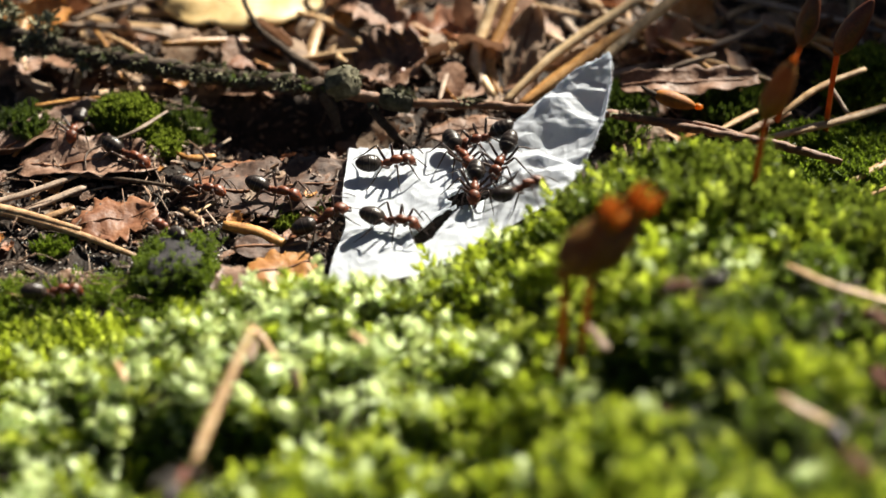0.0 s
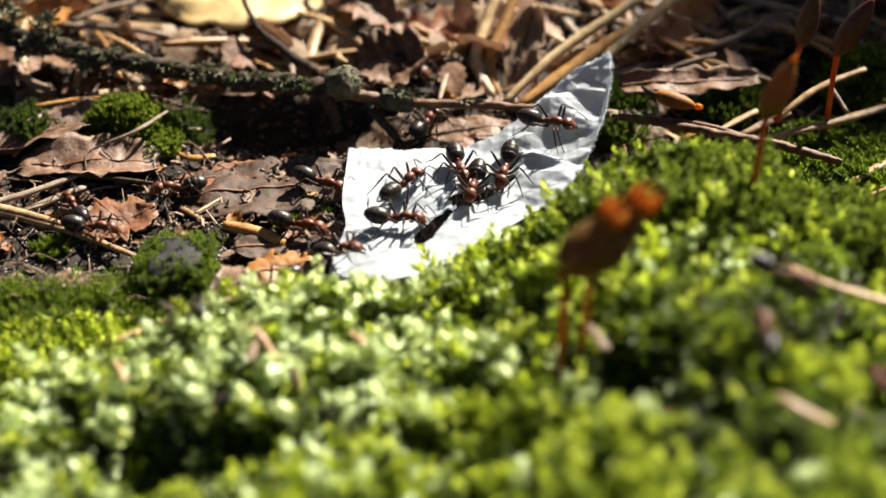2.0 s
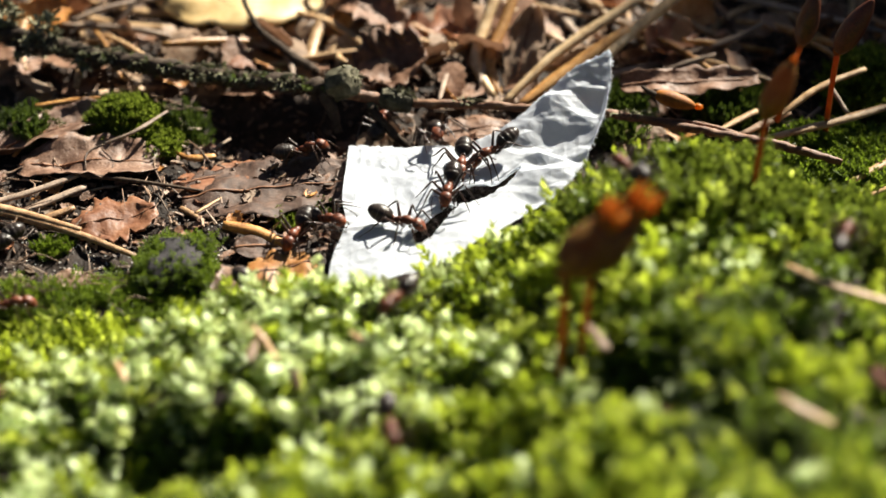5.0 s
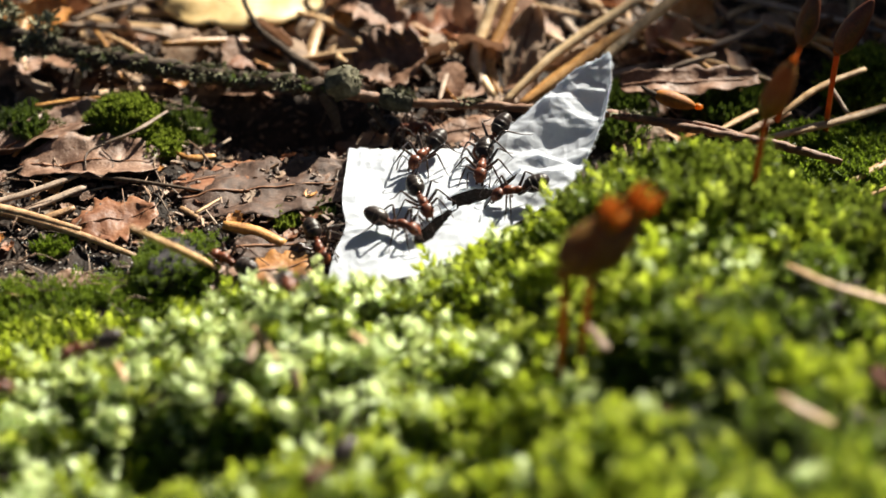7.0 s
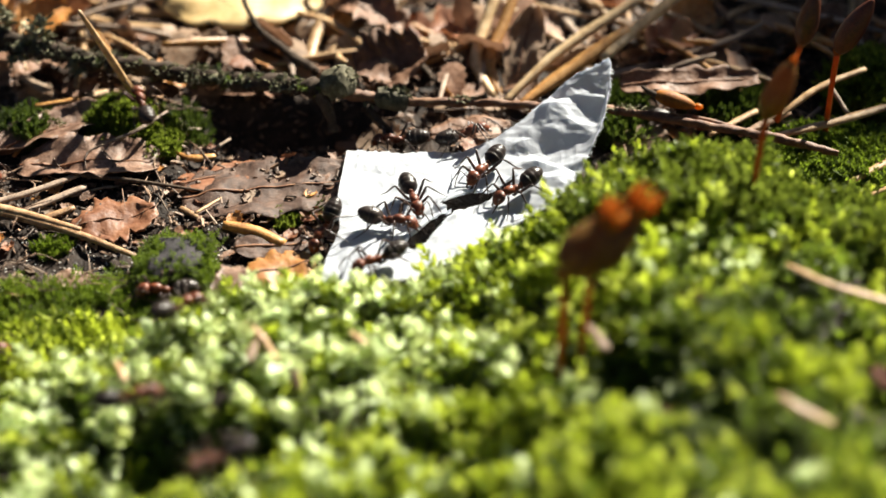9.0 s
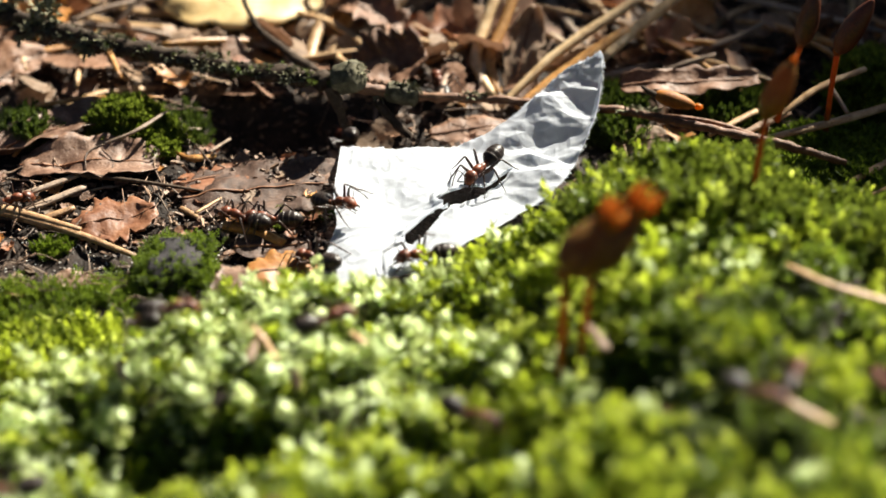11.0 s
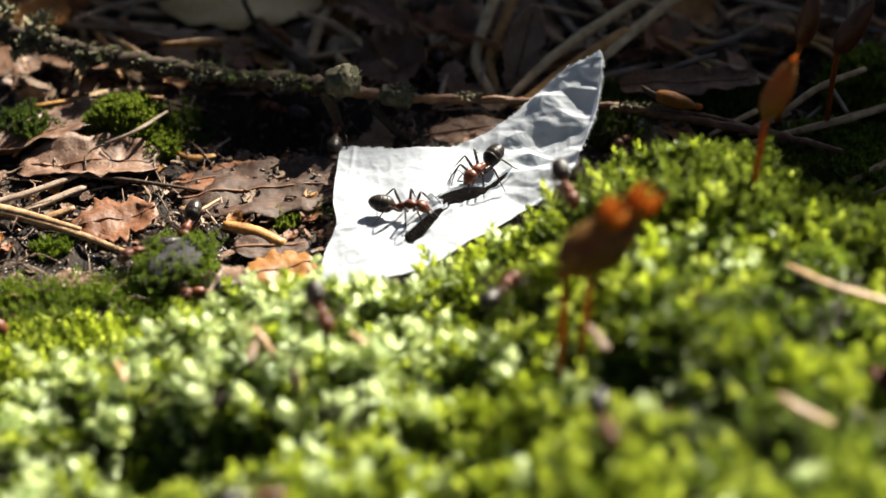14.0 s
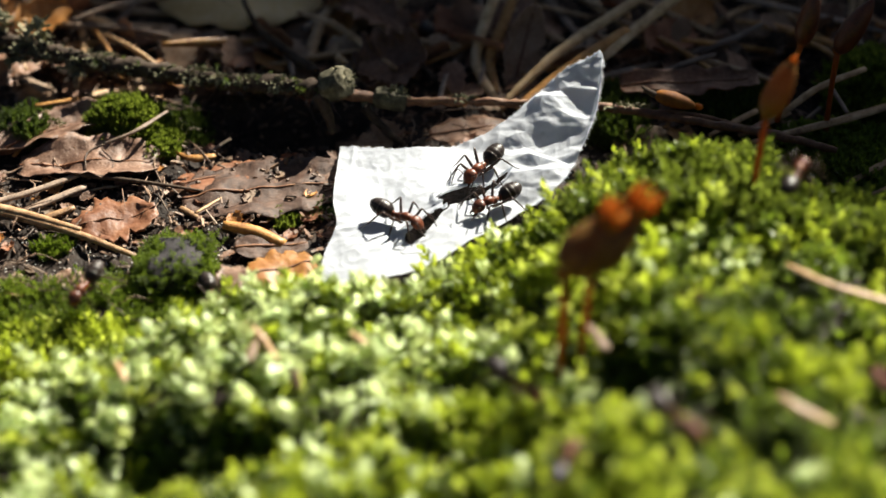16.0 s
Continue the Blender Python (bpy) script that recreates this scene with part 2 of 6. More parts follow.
def tube(points, radii, sides=8, flat=1.0, n=0, rough=0.0, seed=0, twist=0.0):
    """A tapered, slightly knobbly stem through the points; flat squashes it, rough dents it."""
    pts = spline(points, n or 4 * len(points)) if n != 1 else [Vector(q) for q in points]
    m = len(pts)
    rs = [lerp_line([(i / (len(radii) - 1), r) for i, r in enumerate(radii)], k / (m - 1)) for k in range(m)]
    verts, faces = [], []
    side = None
    for k, q in enumerate(pts):
        way = (pts[min(k + 1, m - 1)] - pts[max(k - 1, 0)]).normalized()
        if side is None:
            side = way.cross(Vector((0, 0, 1)) if abs(way.z) < 0.9 else Vector((1, 0, 0))).normalized()
        side = (side - way * side.dot(way)).normalized()
        up = side.cross(way)
        for j in range(sides):
            a = 2 * math.pi * j / sides + twist * k / m
            r = rs[k] * (1 + rough * noise.noise(Vector((q.x * 0.9 + seed * 7.1 + math.cos(a), q.y * 0.9 + math.sin(a), q.z))))
            verts.append(q + side * (r * math.cos(a)) + up * (r * flat * math.sin(a)))
    for k in range(m - 1):
        for j in range(sides):
            i, h = k * sides + j, k * sides + (j + 1) % sides
            faces.append((i, h, h + sides, i + sides))
    faces.append(tuple(range(sides - 1, -1, -1)))
    faces.append(tuple(range((m - 1) * sides, m * sides)))
    return [tuple(v) for v in verts], faces


def ball(at, size, seg=16, rings=10, turn=None, bulge=None):
    """An ellipsoid; bulge(u) widens it along its x axis, u from -1 to 1."""
    verts, faces = [], []
    for i in range(rings + 1):
        th = math.pi * i / rings
        u = -math.cos(th)
        w = math.sin(th) * (bulge(u) if bulge else 1)
        for j in range(seg):
            a = 2 * math.pi * j / seg
            v = Vector((u * size[0], w * math.cos(a) * size[1], w * math.sin(a) * size[2]))
            if turn:
                v = turn @ v
            verts.append(tuple(v + Vector(at)))
    for i in range(rings):
        for j in range(seg):
            a, b = i * seg + j, i * seg + (j + 1) % seg
            faces.append((a, b, b + seg, a + seg))
    return verts, faces


def joined(*shapes):
    verts, faces = [], []
    for v, f in shapes:
        k = len(verts)
        verts += list(v)
        faces += [tuple(i + k for i in q) for q in f]
    return verts, faces


def leaf_shape(base, tip, width, up=(0, 0, 1), curl=0.0, arch=0.0, crumple=0.3, seed=0, lobes=0.0, blunt=0.5, n=22, m=13, ragged=0.06):
    """A leaf blade from base to tip: curl lifts its edges, arch its middle, crumple dents it, lobes cuts its outline."""
    base, tip = Vector(base), Vector(tip)
    way = tip - base
    long = way.length
    way.normalize()
    side = way.cross(Vector(up)).normalized()
    up = side.cross(way)
    verts, faces = [], []
    for i in range(n):
        u = i / (n - 1)
        w = width / 2 * max(0.02, math.sin(math.pi * (0.03 + 0.94 * u)) ** blunt)
        w *= 1 + lobes * math.sin(u * 23 + seed) + ragged * noise.noise(Vector((u * 9, seed * 3.7, 0)))
        for j in range(m):
            v = 2 * j / (m - 1) - 1
            edge = 1 + ragged * noise.noise(Vector((u * 12, v * 2 + seed, 4.0)))
            p = base + way * (u * long) + side * (v * w * edge)
            h = arch * long * math.sin(math.pi * u) + curl * width * v * v
            h += crumple * width * 0.25 * noise.noise(Vector((u * long * 0.22 + seed * 5.3, v * width * 0.14, seed)))
            h += crumple * width * 0.08 * noise.noise(Vector((u * long * 0.8 + seed, v * width * 0.5, 3.0 + seed)))
            verts.append(tuple(p + up * h))
    for i in range(n - 1):
        for j in range(m - 1):
            a = i * m + j
            faces.append((a, a + 1, a + m + 1, a + m))
    return verts, faces


# ---- the forest floor ----
def far_steps(a, b, inner):
    """Coordinates: even steps of 1.1 in the middle, growing out to the horizon on both sides."""
    out, s = [], 2.0
    x = b
    while x < inner:
        x += s
        s *= 1.5
        out.append(x)
    low = [a - (q - b) for q in out][::-1]
    return low + list(np.arange(a, b, 1.1)) + out


def forest_floor():
    xs, ys = far_steps(-75, 75, 60000), far_steps(-110, 105, 60000)
    verts = []
    for y in ys:
        for x in xs:
            z = ground_z(x, y)
            z += 0.9 * noise.noise(Vector((x * 0.35, y * 0.35, 0))) + 0.35 * noise.noise(Vector((x * 1.1, y * 1.1, 5)))
            verts.append((x, y, z))
    k = len(xs)
    i, j = np.meshgrid(np.arange(len(ys) - 1), np.arange(k - 1), indexing="ij")
    a = (i * k + j).ravel()
    faces = np.stack([a, a + 1, a + k + 1, a + k], 1)
    ob = new("ground", mesh_of("ground", verts, faces, SOIL))
    return tagged(ob, "dark damp forest soil under litter and moss", "ground", "", "structure")


forest_floor()


# ---- moss ----
def moss_shoot(rng, height, count, length, width, spread, droop):
    """One shoot: leaves in a spiral up a stem. Points and triangles."""
    pts, tris = [], []
    for k in range(count):
        u = (k + 0.5) / count
        a = k * 2.4 + rng.uniform(-0.4, 0.4)
        tilt = spread * (1.15 - 0.75 * u) + rng.uniform(-0.2, 0.2)
        ln = length * (0.75 + 0.5 * math.sin(math.pi * min(1, u + 0.15))) * rng.uniform(0.8, 1.2)
        out = np.array([math.cos(a) * math.sin(tilt), math.sin(a) * math.sin(tilt), math.cos(tilt)])
        side = np.array([-math.sin(a), math.cos(a), 0.0])
        nor = np.cross(out, side)
        b = np.array([0, 0, height * u])
        mid = b + out * ln * 0.5
        i = len(pts)
        pts += [b, mid - side * width / 2 - nor * width * 0.18, mid + side * width / 2 - nor * width * 0.18, mid + nor * 0.05,
                b + out * ln - np.array([0, 0, droop * ln])]
        tris += [(i, i + 1, i + 3), (i, i + 3, i + 2), (i + 1, i + 4, i + 3), (i + 3, i + 4, i + 2)]
    return np.array(pts), np.array(tris)


def moss_patch(name, material, label, spots, kinds, seed, lean=0.35, parent=None):
    """Many shoots as one patch. spots: (x, y, z, size)."""
    rng = random.Random(seed)
    shoots = [moss_shoot(rng, *k) for k in kinds for _ in range(6)]
    vs, fs, total = [], [], 0
    for x, y, z, s in spots:
        p, t = shoots[rng.randrange(len(shoots))]
        m = (Euler((rng.gauss(0, lean), rng.gauss(0, lean), rng.uniform(0, 6.28))).to_matrix()) * s
        vs.append(p @ np.array(m).T + (x, y, z))
        fs.append(t + total)
        total += len(p)
    if not vs:
        return None
    shape = (np.concatenate(vs), np.concatenate(fs))
    return solo(name, shape, material, label, "moss", "", "stuff", smooth=False)


def spots_where(n, box, keep, seed, size=(0.8, 1.25), sink=0.6):
    """Spots spread over a stretch of the ground where keep(x, y) is above chance."""
    rng = random.Random(seed)
    out = []
    for _ in range(n):
        x, y = rng.uniform(box[0], box[1]), rng.uniform(box[2], box[3])
        if rng.random() < keep(x, y):
            out.append((x, y, ground_z(x, y) - sink + step(0, 4, bank(x, y)) * (2.4 * noise.noise(Vector((x * 0.16, y * 0.16, 11))) + 1.2 * noise.noise(Vector((x * 0.42, y * 0.42, 5)))), rng.uniform(*size)))
    return out


def bank(x, y):
    """How far a spot lies in front of the crest of the bank."""
    return lerp_line(CREST, x) - y


def pale_share(x, y):
    patch = 0.45 * step(0.12, 0.34, noise.noise(Vector((x * 0.11, y * 0.11, 77)))) * step(12, 22, bank(x, y)) * step(40, 25, x)
    return max(patch, (0.45 + 0.55 * step(34, 20, bank(x, y) + 6 * noise.noise(Vector((x * 0.1, y * 0.1, 6))))) * step(16, -8, x + 0.2 * (y + 25) + 9 * noise.noise(Vector((x * 0.09, y * 0.09, 2)))) * (0.5 + 0.5 * step(-0.3, 0.1, noise.noise(Vector((x * 0.3, y * 0.3, 14))))))


def olive_share(x, y):
    return 0.9 * step(8, 34, x + 12 * noise.noise(Vector((x * 0.07, y * 0.07, 15)))) * step(-0.25, 0.3, noise.noise(Vector((x * 0.13, y * 0.13, 21))) + 0.12)


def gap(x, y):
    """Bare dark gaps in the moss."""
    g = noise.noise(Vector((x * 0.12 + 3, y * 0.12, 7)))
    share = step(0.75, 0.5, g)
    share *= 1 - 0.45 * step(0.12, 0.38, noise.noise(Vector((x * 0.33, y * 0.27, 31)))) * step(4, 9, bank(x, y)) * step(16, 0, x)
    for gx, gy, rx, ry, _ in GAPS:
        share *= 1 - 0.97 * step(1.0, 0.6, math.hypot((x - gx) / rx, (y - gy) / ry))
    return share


def build_moss():
    front = (-70, 70, -100, 28)
    on = lambda x, y: step(-1.5, 1.0, bank(x, y)) * gap(x, y)
    moss_patch("moss_carpet_pale", MOSS_PALE, "pale green broad-leaved moss covering the bank, wet sheen whitened into its colour",
               spots_where(3900, front, lambda x, y: on(x, y) * pale_share(x, y), 1),
               [(3.4, 13, 1.9, 1.25, 1.15, 0.1), (2.6, 9, 2.2, 1.5, 1.3, 0.15), (4.8, 14, 1.7, 1.1, 1.0, 0.1)], 11, 0.5)
    moss_patch("moss_carpet_green", MOSS_GREEN, "bright yellow-green leafy moss covering the bank",
               spots_where(6200, front, lambda x, y: on(x, y) * (1 - pale_share(x, y)) * (1 - olive_share(x, y)), 2),
               [(3.6, 17, 1.7, 0.72, 1.15, 0.1), (2.6, 12, 2.0, 0.95, 1.25, 0.15), (4.2, 20, 1.5, 0.6, 1.0, 0.1)], 12, 0.5)
    moss_patch("moss_carpet_olive", MOSS_MID, "dull olive-green moss mixed into the bank, denser to the right",
               spots_where(4200, front, lambda x, y: on(x, y) * olive_share(x, y), 4),
               [(3.4, 20, 1.5, 0.62, 1.15, 0.1), (2.6, 14, 1.8, 0.8, 1.25, 0.15)], 14, 0.5)
    crest = lambda x, y: step(-2.5, -1.0, bank(x, y)) * step(17, 8, bank(x, y)) * step(8, 24, x)
    moss_patch("moss_crest", MOSS_FINE, "fine upright bright green moss on the crest of the bank",
               spots_where(7500, (2, 62, -32, 12), crest, 3), [(3.8, 28, 1.25, 0.34, 1.0, 0.05), (3.0, 20, 1.45, 0.45, 1.1, 0.1)], 13, 0.45)

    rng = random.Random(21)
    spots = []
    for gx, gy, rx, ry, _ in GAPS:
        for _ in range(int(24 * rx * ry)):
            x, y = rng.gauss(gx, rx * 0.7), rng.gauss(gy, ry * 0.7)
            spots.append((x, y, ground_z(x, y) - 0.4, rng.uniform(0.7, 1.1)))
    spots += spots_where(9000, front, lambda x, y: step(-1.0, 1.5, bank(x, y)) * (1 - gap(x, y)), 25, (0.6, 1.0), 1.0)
    # the dark moss colour stands in for the shade inside the gaps
    moss_patch("moss_in_gaps", MOSS_DARK, "moss deep in the gaps of the bank, coloured dark for shade", spots, [(2.6, 16, 1.4, 0.6, 1.2, 0.2)], 24, 0.6)
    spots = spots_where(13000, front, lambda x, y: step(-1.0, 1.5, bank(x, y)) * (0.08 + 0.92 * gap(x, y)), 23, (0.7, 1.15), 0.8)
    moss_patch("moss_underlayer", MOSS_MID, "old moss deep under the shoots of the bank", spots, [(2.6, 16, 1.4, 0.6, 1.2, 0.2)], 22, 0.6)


build_moss()


# ---- the paper scrap ----
PAPER_FRONT = ((-13.17, -9.86, 1.55), (-9.44, -9.54, 1.71), (-5.52, -8.37, 1.95), (1.06, -4.57, 1.80), (7.83, 1.62, 2.07), (11.97, 5.22, 2.74), (15.33, 8.31, 3.58), (17.83, 13.32, 5.29), (19.60, 17.43, 7.64), (20.50, 21.74, 9.74), (20.82, 24.94, 11.22))
PAPER_BACK = ((-11.91, 18.16, 1.73), (-8.71, 17.37, 2.03), (-4.48, 16.26, 2.66), (0.42, 17.38, 2.20), (3.94, 18.28, 2.42), (7.10, 19.06, 3.76), (9.93, 20.60, 5.00), (12.58, 23.07, 6.46), (15.27, 24.76, 8.55), (18.05, 25.20, 10.29), (20.42, 25.44, 11.31))


def facets(x, y, cell, seed):
    """Crumple: flat triangles between random heights on a lattice, with sharp creases."""
    u, v = (x + 0.5 * y) / cell, y * 0.87 / cell
    i, j = math.floor(u), math.floor(v)
    u, v = u - i, v - j
    high = lambda a, b: noise.noise(Vector((a * 7.31 + seed * 3.1, b * 5.17, seed * 1.7))) * 1.6
    if u + v < 1:
        o = high(i, j)
        return o + (high(i + 1, j) - o) * u + (high(i, j + 1) - o) * v
    o = high(i + 1, j + 1)
    return o + (high(i, j + 1) - o) * (1 - u) + (high(i + 1, j) - o) * (1 - v)


def paper_scrap():
    n, m = 220, 140
    front, back = spline(PAPER_FRONT, n), spline(PAPER_BACK, n)
    slits = (((-1.5, 0.75, 2.12), 3.6, 0.95, 50), ((3.3, 6.5, 2.59), 3.3, 1.2, 30), ((7.4, 9.3, 2.35), 2.6, 0.34, 48))
    verts, faces, cut = [], [], []
    for i in range(n):
        for j in range(m):
            u, v = i / (n - 1), j / (m - 1)
            p = front[i].lerp(back[i], v)
            fray = 0.35 * (noise.noise(Vector((i * 0.35, 0, 9 if j < m / 2 else 2))))
            q = Vector((p.x + fray * (1 - u) * (abs(v - 0.5) > 0.45), p.y + fray * (abs(v - 0.5) > 0.45), 0))
            if u < 0.04:
                q.x += 0.8 * math.exp(-((v - 0.42) / 0.10) ** 2) * (1 - u / 0.04) - 0.5 * (1 - u / 0.04) * step(0.4, 0.1, v)
            z = paper_z(q.x, q.y)
            a = Vector((q.x * 0.26, q.y * 0.26, 1.0))
            ridge = 1 - abs(noise.noise(a)) * 2.4
            fold = 1 - abs(noise.noise(a * 2.1 + Vector((4, 7, 3)))) * 2.4
            bend = step(6, 13, q.x)
            bend *= step(0, 0.12, v) * step(1, 0.88, v) * 0.8 + 0.2
            z += (0.32 + 1.3 * bend) * facets(q.x, q.y, 4.6, 1) + (0.13 + 0.6 * bend) * facets(q.y * 0.8 - q.x * 0.6, q.x * 0.8 + q.y * 0.6, 2.1, 2) + (0.015 + 0.12 * bend) * facets(q.x * 0.9 + q.y * 0.44, q.y * 0.9 - q.x * 0.44, 0.9, 3)
            z += 0.14 * math.exp(-((q.x + 11.0 - 0.05 * q.y) / 0.3) ** 2) * step(2, 8, q.y)
            z += 0.22 * math.exp(-((q.y - 1.6 - 0.06 * q.x) / 0.4) ** 2) * step(0, -9, q.x)
            z += 0.12 * max(0, ridge) + 0.08 * max(0, fold) + 0.02 * noise.noise(a * 7)
            gapped = False
            for c, la, lb, deg in slits:
                dx, dy = q.x - c[0], q.y - c[1]
                ca, sa = math.cos(radians(deg)), math.sin(radians(deg))
                along = (dx * ca + dy * sa) / la
                e = along ** 2 + ((-dx * sa + dy * ca + 0.35 * lb * (along * along - 0.4)) / (lb * (1 - 0.4 * max(-1.0, min(1.0, along))))) ** 2
                e *= 1 + 0.5 * noise.noise(Vector((dx * 1.3, dy * 1.3, la)))
                gapped |= e < 1
                z += 0.55 * math.exp(-((e - 1.2) / 0.8) ** 2) * (1 if -dx * sa + dy * ca > 0 else 0.25)
            verts.append((q.x, q.y, z))
            cut.append(gapped)
    for i in range(n - 1):
        for j in range(m - 1):
            a = i * m + j
            quad = (a, a + m, a + m + 1, a + 1)
            if sum(cut[k] for k in quad) < 3:
                faces.append(quad)
    ob = thing("paper_scrap", (0, 6, 0.5), "torn crumpled scrap of white paper with slit holes", "paper")
    part("sheet", (verts, faces), PAPER, ob, smooth=False, thick=0.1)
    for c, la, lb, deg in slits[:2]:
        ca, sa = math.cos(radians(deg)), math.sin(radians(deg))
        line = [Vector((c[0] + ca * la * u - sa * lb * 1.05 * math.sqrt(1 - u * u * 0.9), c[1] + sa * la * u + ca * lb * 1.05 * math.sqrt(1 - u * u * 0.9), 0)) for u in (-0.9, -0.45, 0, 0.45, 0.9)]
        line = [Vector((p.x, p.y, paper_z(p.x, p.y) + 0.75)) for p in line]
        part("torn_lip", tube(line, [0.08, 0.3, 0.36, 0.3, 0.08], 8, 0.6, rough=0.5), PAPER, ob, "curled torn lip of a hole")
    fringe = []
    rng = random.Random(4)
    for k in range(420):
        u = rng.randrange(n // 2, n - 1)
        p = Vector(verts[u * m if k % 3 else u * m + m - 1])
        d = Vector((rng.gauss(0.5, 0.6), rng.gauss(-0.3 if k % 3 else 0.3, 0.6), rng.gauss(0, 0.5))).normalized() * rng.uniform(0.15, 0.5)
        fringe.append(tube([p - d * 0.3, p + d], [0.03, 0.012], 3, n=2))
    part("torn_fibres", joined(*fringe), PAPER, ob, "fuzzy torn paper fibres")
    return ob


paper = paper_scrap()


# ---- leaves, chips and stones of the litter ----
def dead_leaf(name, base, tip, width, material, label, up=(0, 0, 1), rib=True, thick=0.12, **shape):
    """A fallen leaf with its midrib."""
    mid = (Vector(base) + Vector(tip)) / 2
    ob = thing(name, (mid.x, mid.y, ground_z(mid.x, mid.y)), label, "leaf")
    blade = leaf_shape(base, tip, width, up, **shape)
    part("blade", blade, material, ob, thick=thick)
    if rib:
        m = shape.get("m", 13)
        n = len(blade[0]) // m
        line = [Vector(blade[0][i * m + m // 2]) + Vector(up) * 0.08 for i in range(0, n, 3)]
        part("midrib", tube(line, [0.22, 0.16, 0.08], 6), BARK, ob, "dark midrib")
    return ob


dead_leaf("curled_leaf", (-52.66, 16.04, 0.05), (-35.28, 16.31, 0.55), 8.0, LEAF_WORN, "greyish-brown curled dead leaf lying on soil", curl=0.14, arch=0.05, crumple=0.5, seed=1, blunt=0.3, ragged=0.2)
dead_leaf("dead_leaf", (-32.00, 10.05, -0.03), (-10.86, 12.89, 0.80), 11.5, LEAF_WET, "flat wet dark brown dead leaf rotting into the soil", arch=0.01, crumple=0.36, seed=2, blunt=0.35, ragged=0.16, n=34, m=21)
dead_leaf("dead_leaf", (-44.6, 3.3, 0.3), (-34.8, 6.9, 0.9), 8.0, LEAF_RED, "torn reddish-brown piece of dead leaf", crumple=0.6, seed=3, lobes=0.16, ragged=0.5)
dead_leaf("dead_leaf", (-22.93, -6.32, 0.65), (-15.25, -2.95, 0.53), 6.5, LEAF_ORANGE, "bright orange piece of dead leaf beside the paper", crumple=0.5, seed=4, blunt=0.35, ragged=0.3)
dead_leaf("dead_leaf", (-27.18, -8.30, 0.29), (-22.83, -5.35, 1.06), 5.5, LEAF_WORN, "greyish-brown piece of dead leaf", crumple=0.5, seed=5, ragged=0.3, rib=False)
dead_leaf("dead_leaf", (-46.85, -6.31, -0.04), (-40.75, -5.19, -0.25), 3.6, LEAF_WORN, "dull brown crumbled leaf flake on wet soil", crumple=0.7, seed=6, ragged=0.5, rib=False)
dead_leaf("dead_leaf", (-24.84, -0.49, 0.47), (-16.15, 0.76, 0.35), 5.0, LEAF_WET, "dull brown piece of dead leaf under the needle", crumple=0.5, seed=7, ragged=0.3)
dead_leaf("dead_leaf", (-56.94, 18.95, 0.11), (-42.00, 26.04, 1.19), 6.0, LEAF_WORN, "grey-brown rolled dead leaf beside the moss", curl=0.2, arch=0.04, crumple=0.6, seed=8, ragged=0.3)
dead_leaf("dead_leaf", (-33.40, 12.67, -0.08), (-22.09, 16.36, 0.25), 5.0, LEAF_RED, "reddish-brown dead leaf flat on soil", crumple=0.4, seed=9, ragged=0.3)
dead_leaf("dead_leaf", (-1.72, 23.25, 0.27), (8.71, 25.49, 0.09), 5.0, LEAF_BROWN, "brown dead leaf behind the paper", crumple=0.5, seed=10, ragged=0.3)
dead_leaf("dead_leaf", (-13.49, 28.87, -5.25), (-4.59, 24.03, 0.24), 6.0, LEAF_BROWN, "dark brown dead leaf behind the paper", crumple=0.6, seed=11, ragged=0.3)
dead_leaf("dead_leaf", (8.9, 33.6, -0.4), (12.0, 42.6, 7.2), 5.2, LEAF_PALE, "pale pinkish-grey dead leaf standing on edge", up=(0.1, -0.9, 0.4), curl=0.15, crumple=0.5, seed=12, lobes=0.08, ragged=0.35, blunt=0.7)
dead_leaf("dead_leaf", (-10.22, 34.32, 0.33), (-2.13, 36.66, 3.62), 9.0, LEAF_BROWN, "dark brown cupped dead leaf", up=(0.05, -0.25, 0.95), curl=0.32, crumple=0.7, seed=13, blunt=0.4, lobes=0.12, ragged=0.4)
dead_leaf("dead_leaf", (-14.05, 48.36, 3.54), (-4.66, 43.68, 0.76), 6.0, LEAF_BROWN, "dark brown bent leaf fragment", up=(0.1, -0.2, 0.9), arch=0.2, curl=0.2, crumple=0.7, seed=14, lobes=0.12, ragged=0.4)
dead_leaf("dead_leaf", (22.55, 28.08, 4.58), (40.24, 29.64, 4.39), 4.0, LEAF_BROWN, "grey-brown ragged strip of bark", up=(0, -0.35, 0.9), crumple=0.7, seed=15, blunt=0.25, ragged=0.35, curl=0.15, n=30)
dead_leaf("dead_leaf", (21.35, 19.87, 0.58), (28.35, 22.09, 1.09), 4.4, LEAF_PALE, "pale brown leaf piece beside the moss crest", up=(0.1, -0.4, 0.9), crumple=0.4, seed=16, ragged=0.3)
dead_leaf("dead_leaf", (-21.02, 43.68, -1.04), (-16.93, 46.80, 1.41), 5.5, LEAF_PALE, "pale cream dry leaf fragment", up=(0.05, -0.25, 0.95), crumple=0.4, seed=17)
dead_leaf("dead_leaf", (-37.25, 40.56, 0.14), (-32.37, 43.68, 2.10), 5.0, LEAF_PALE, "pale cream dry leaf fragment", up=(0.05, -0.25, 0.95), crumple=0.5, seed=18)
dead_leaf("dead_leaf", (-32.21, 39.78, -0.24), (-29.35, 43.68, 2.54), 4.0, LEAF_PALE, "pale tan dry leaf fragment", up=(0.25, -0.2, 0.9), crumple=0.5, seed=19)
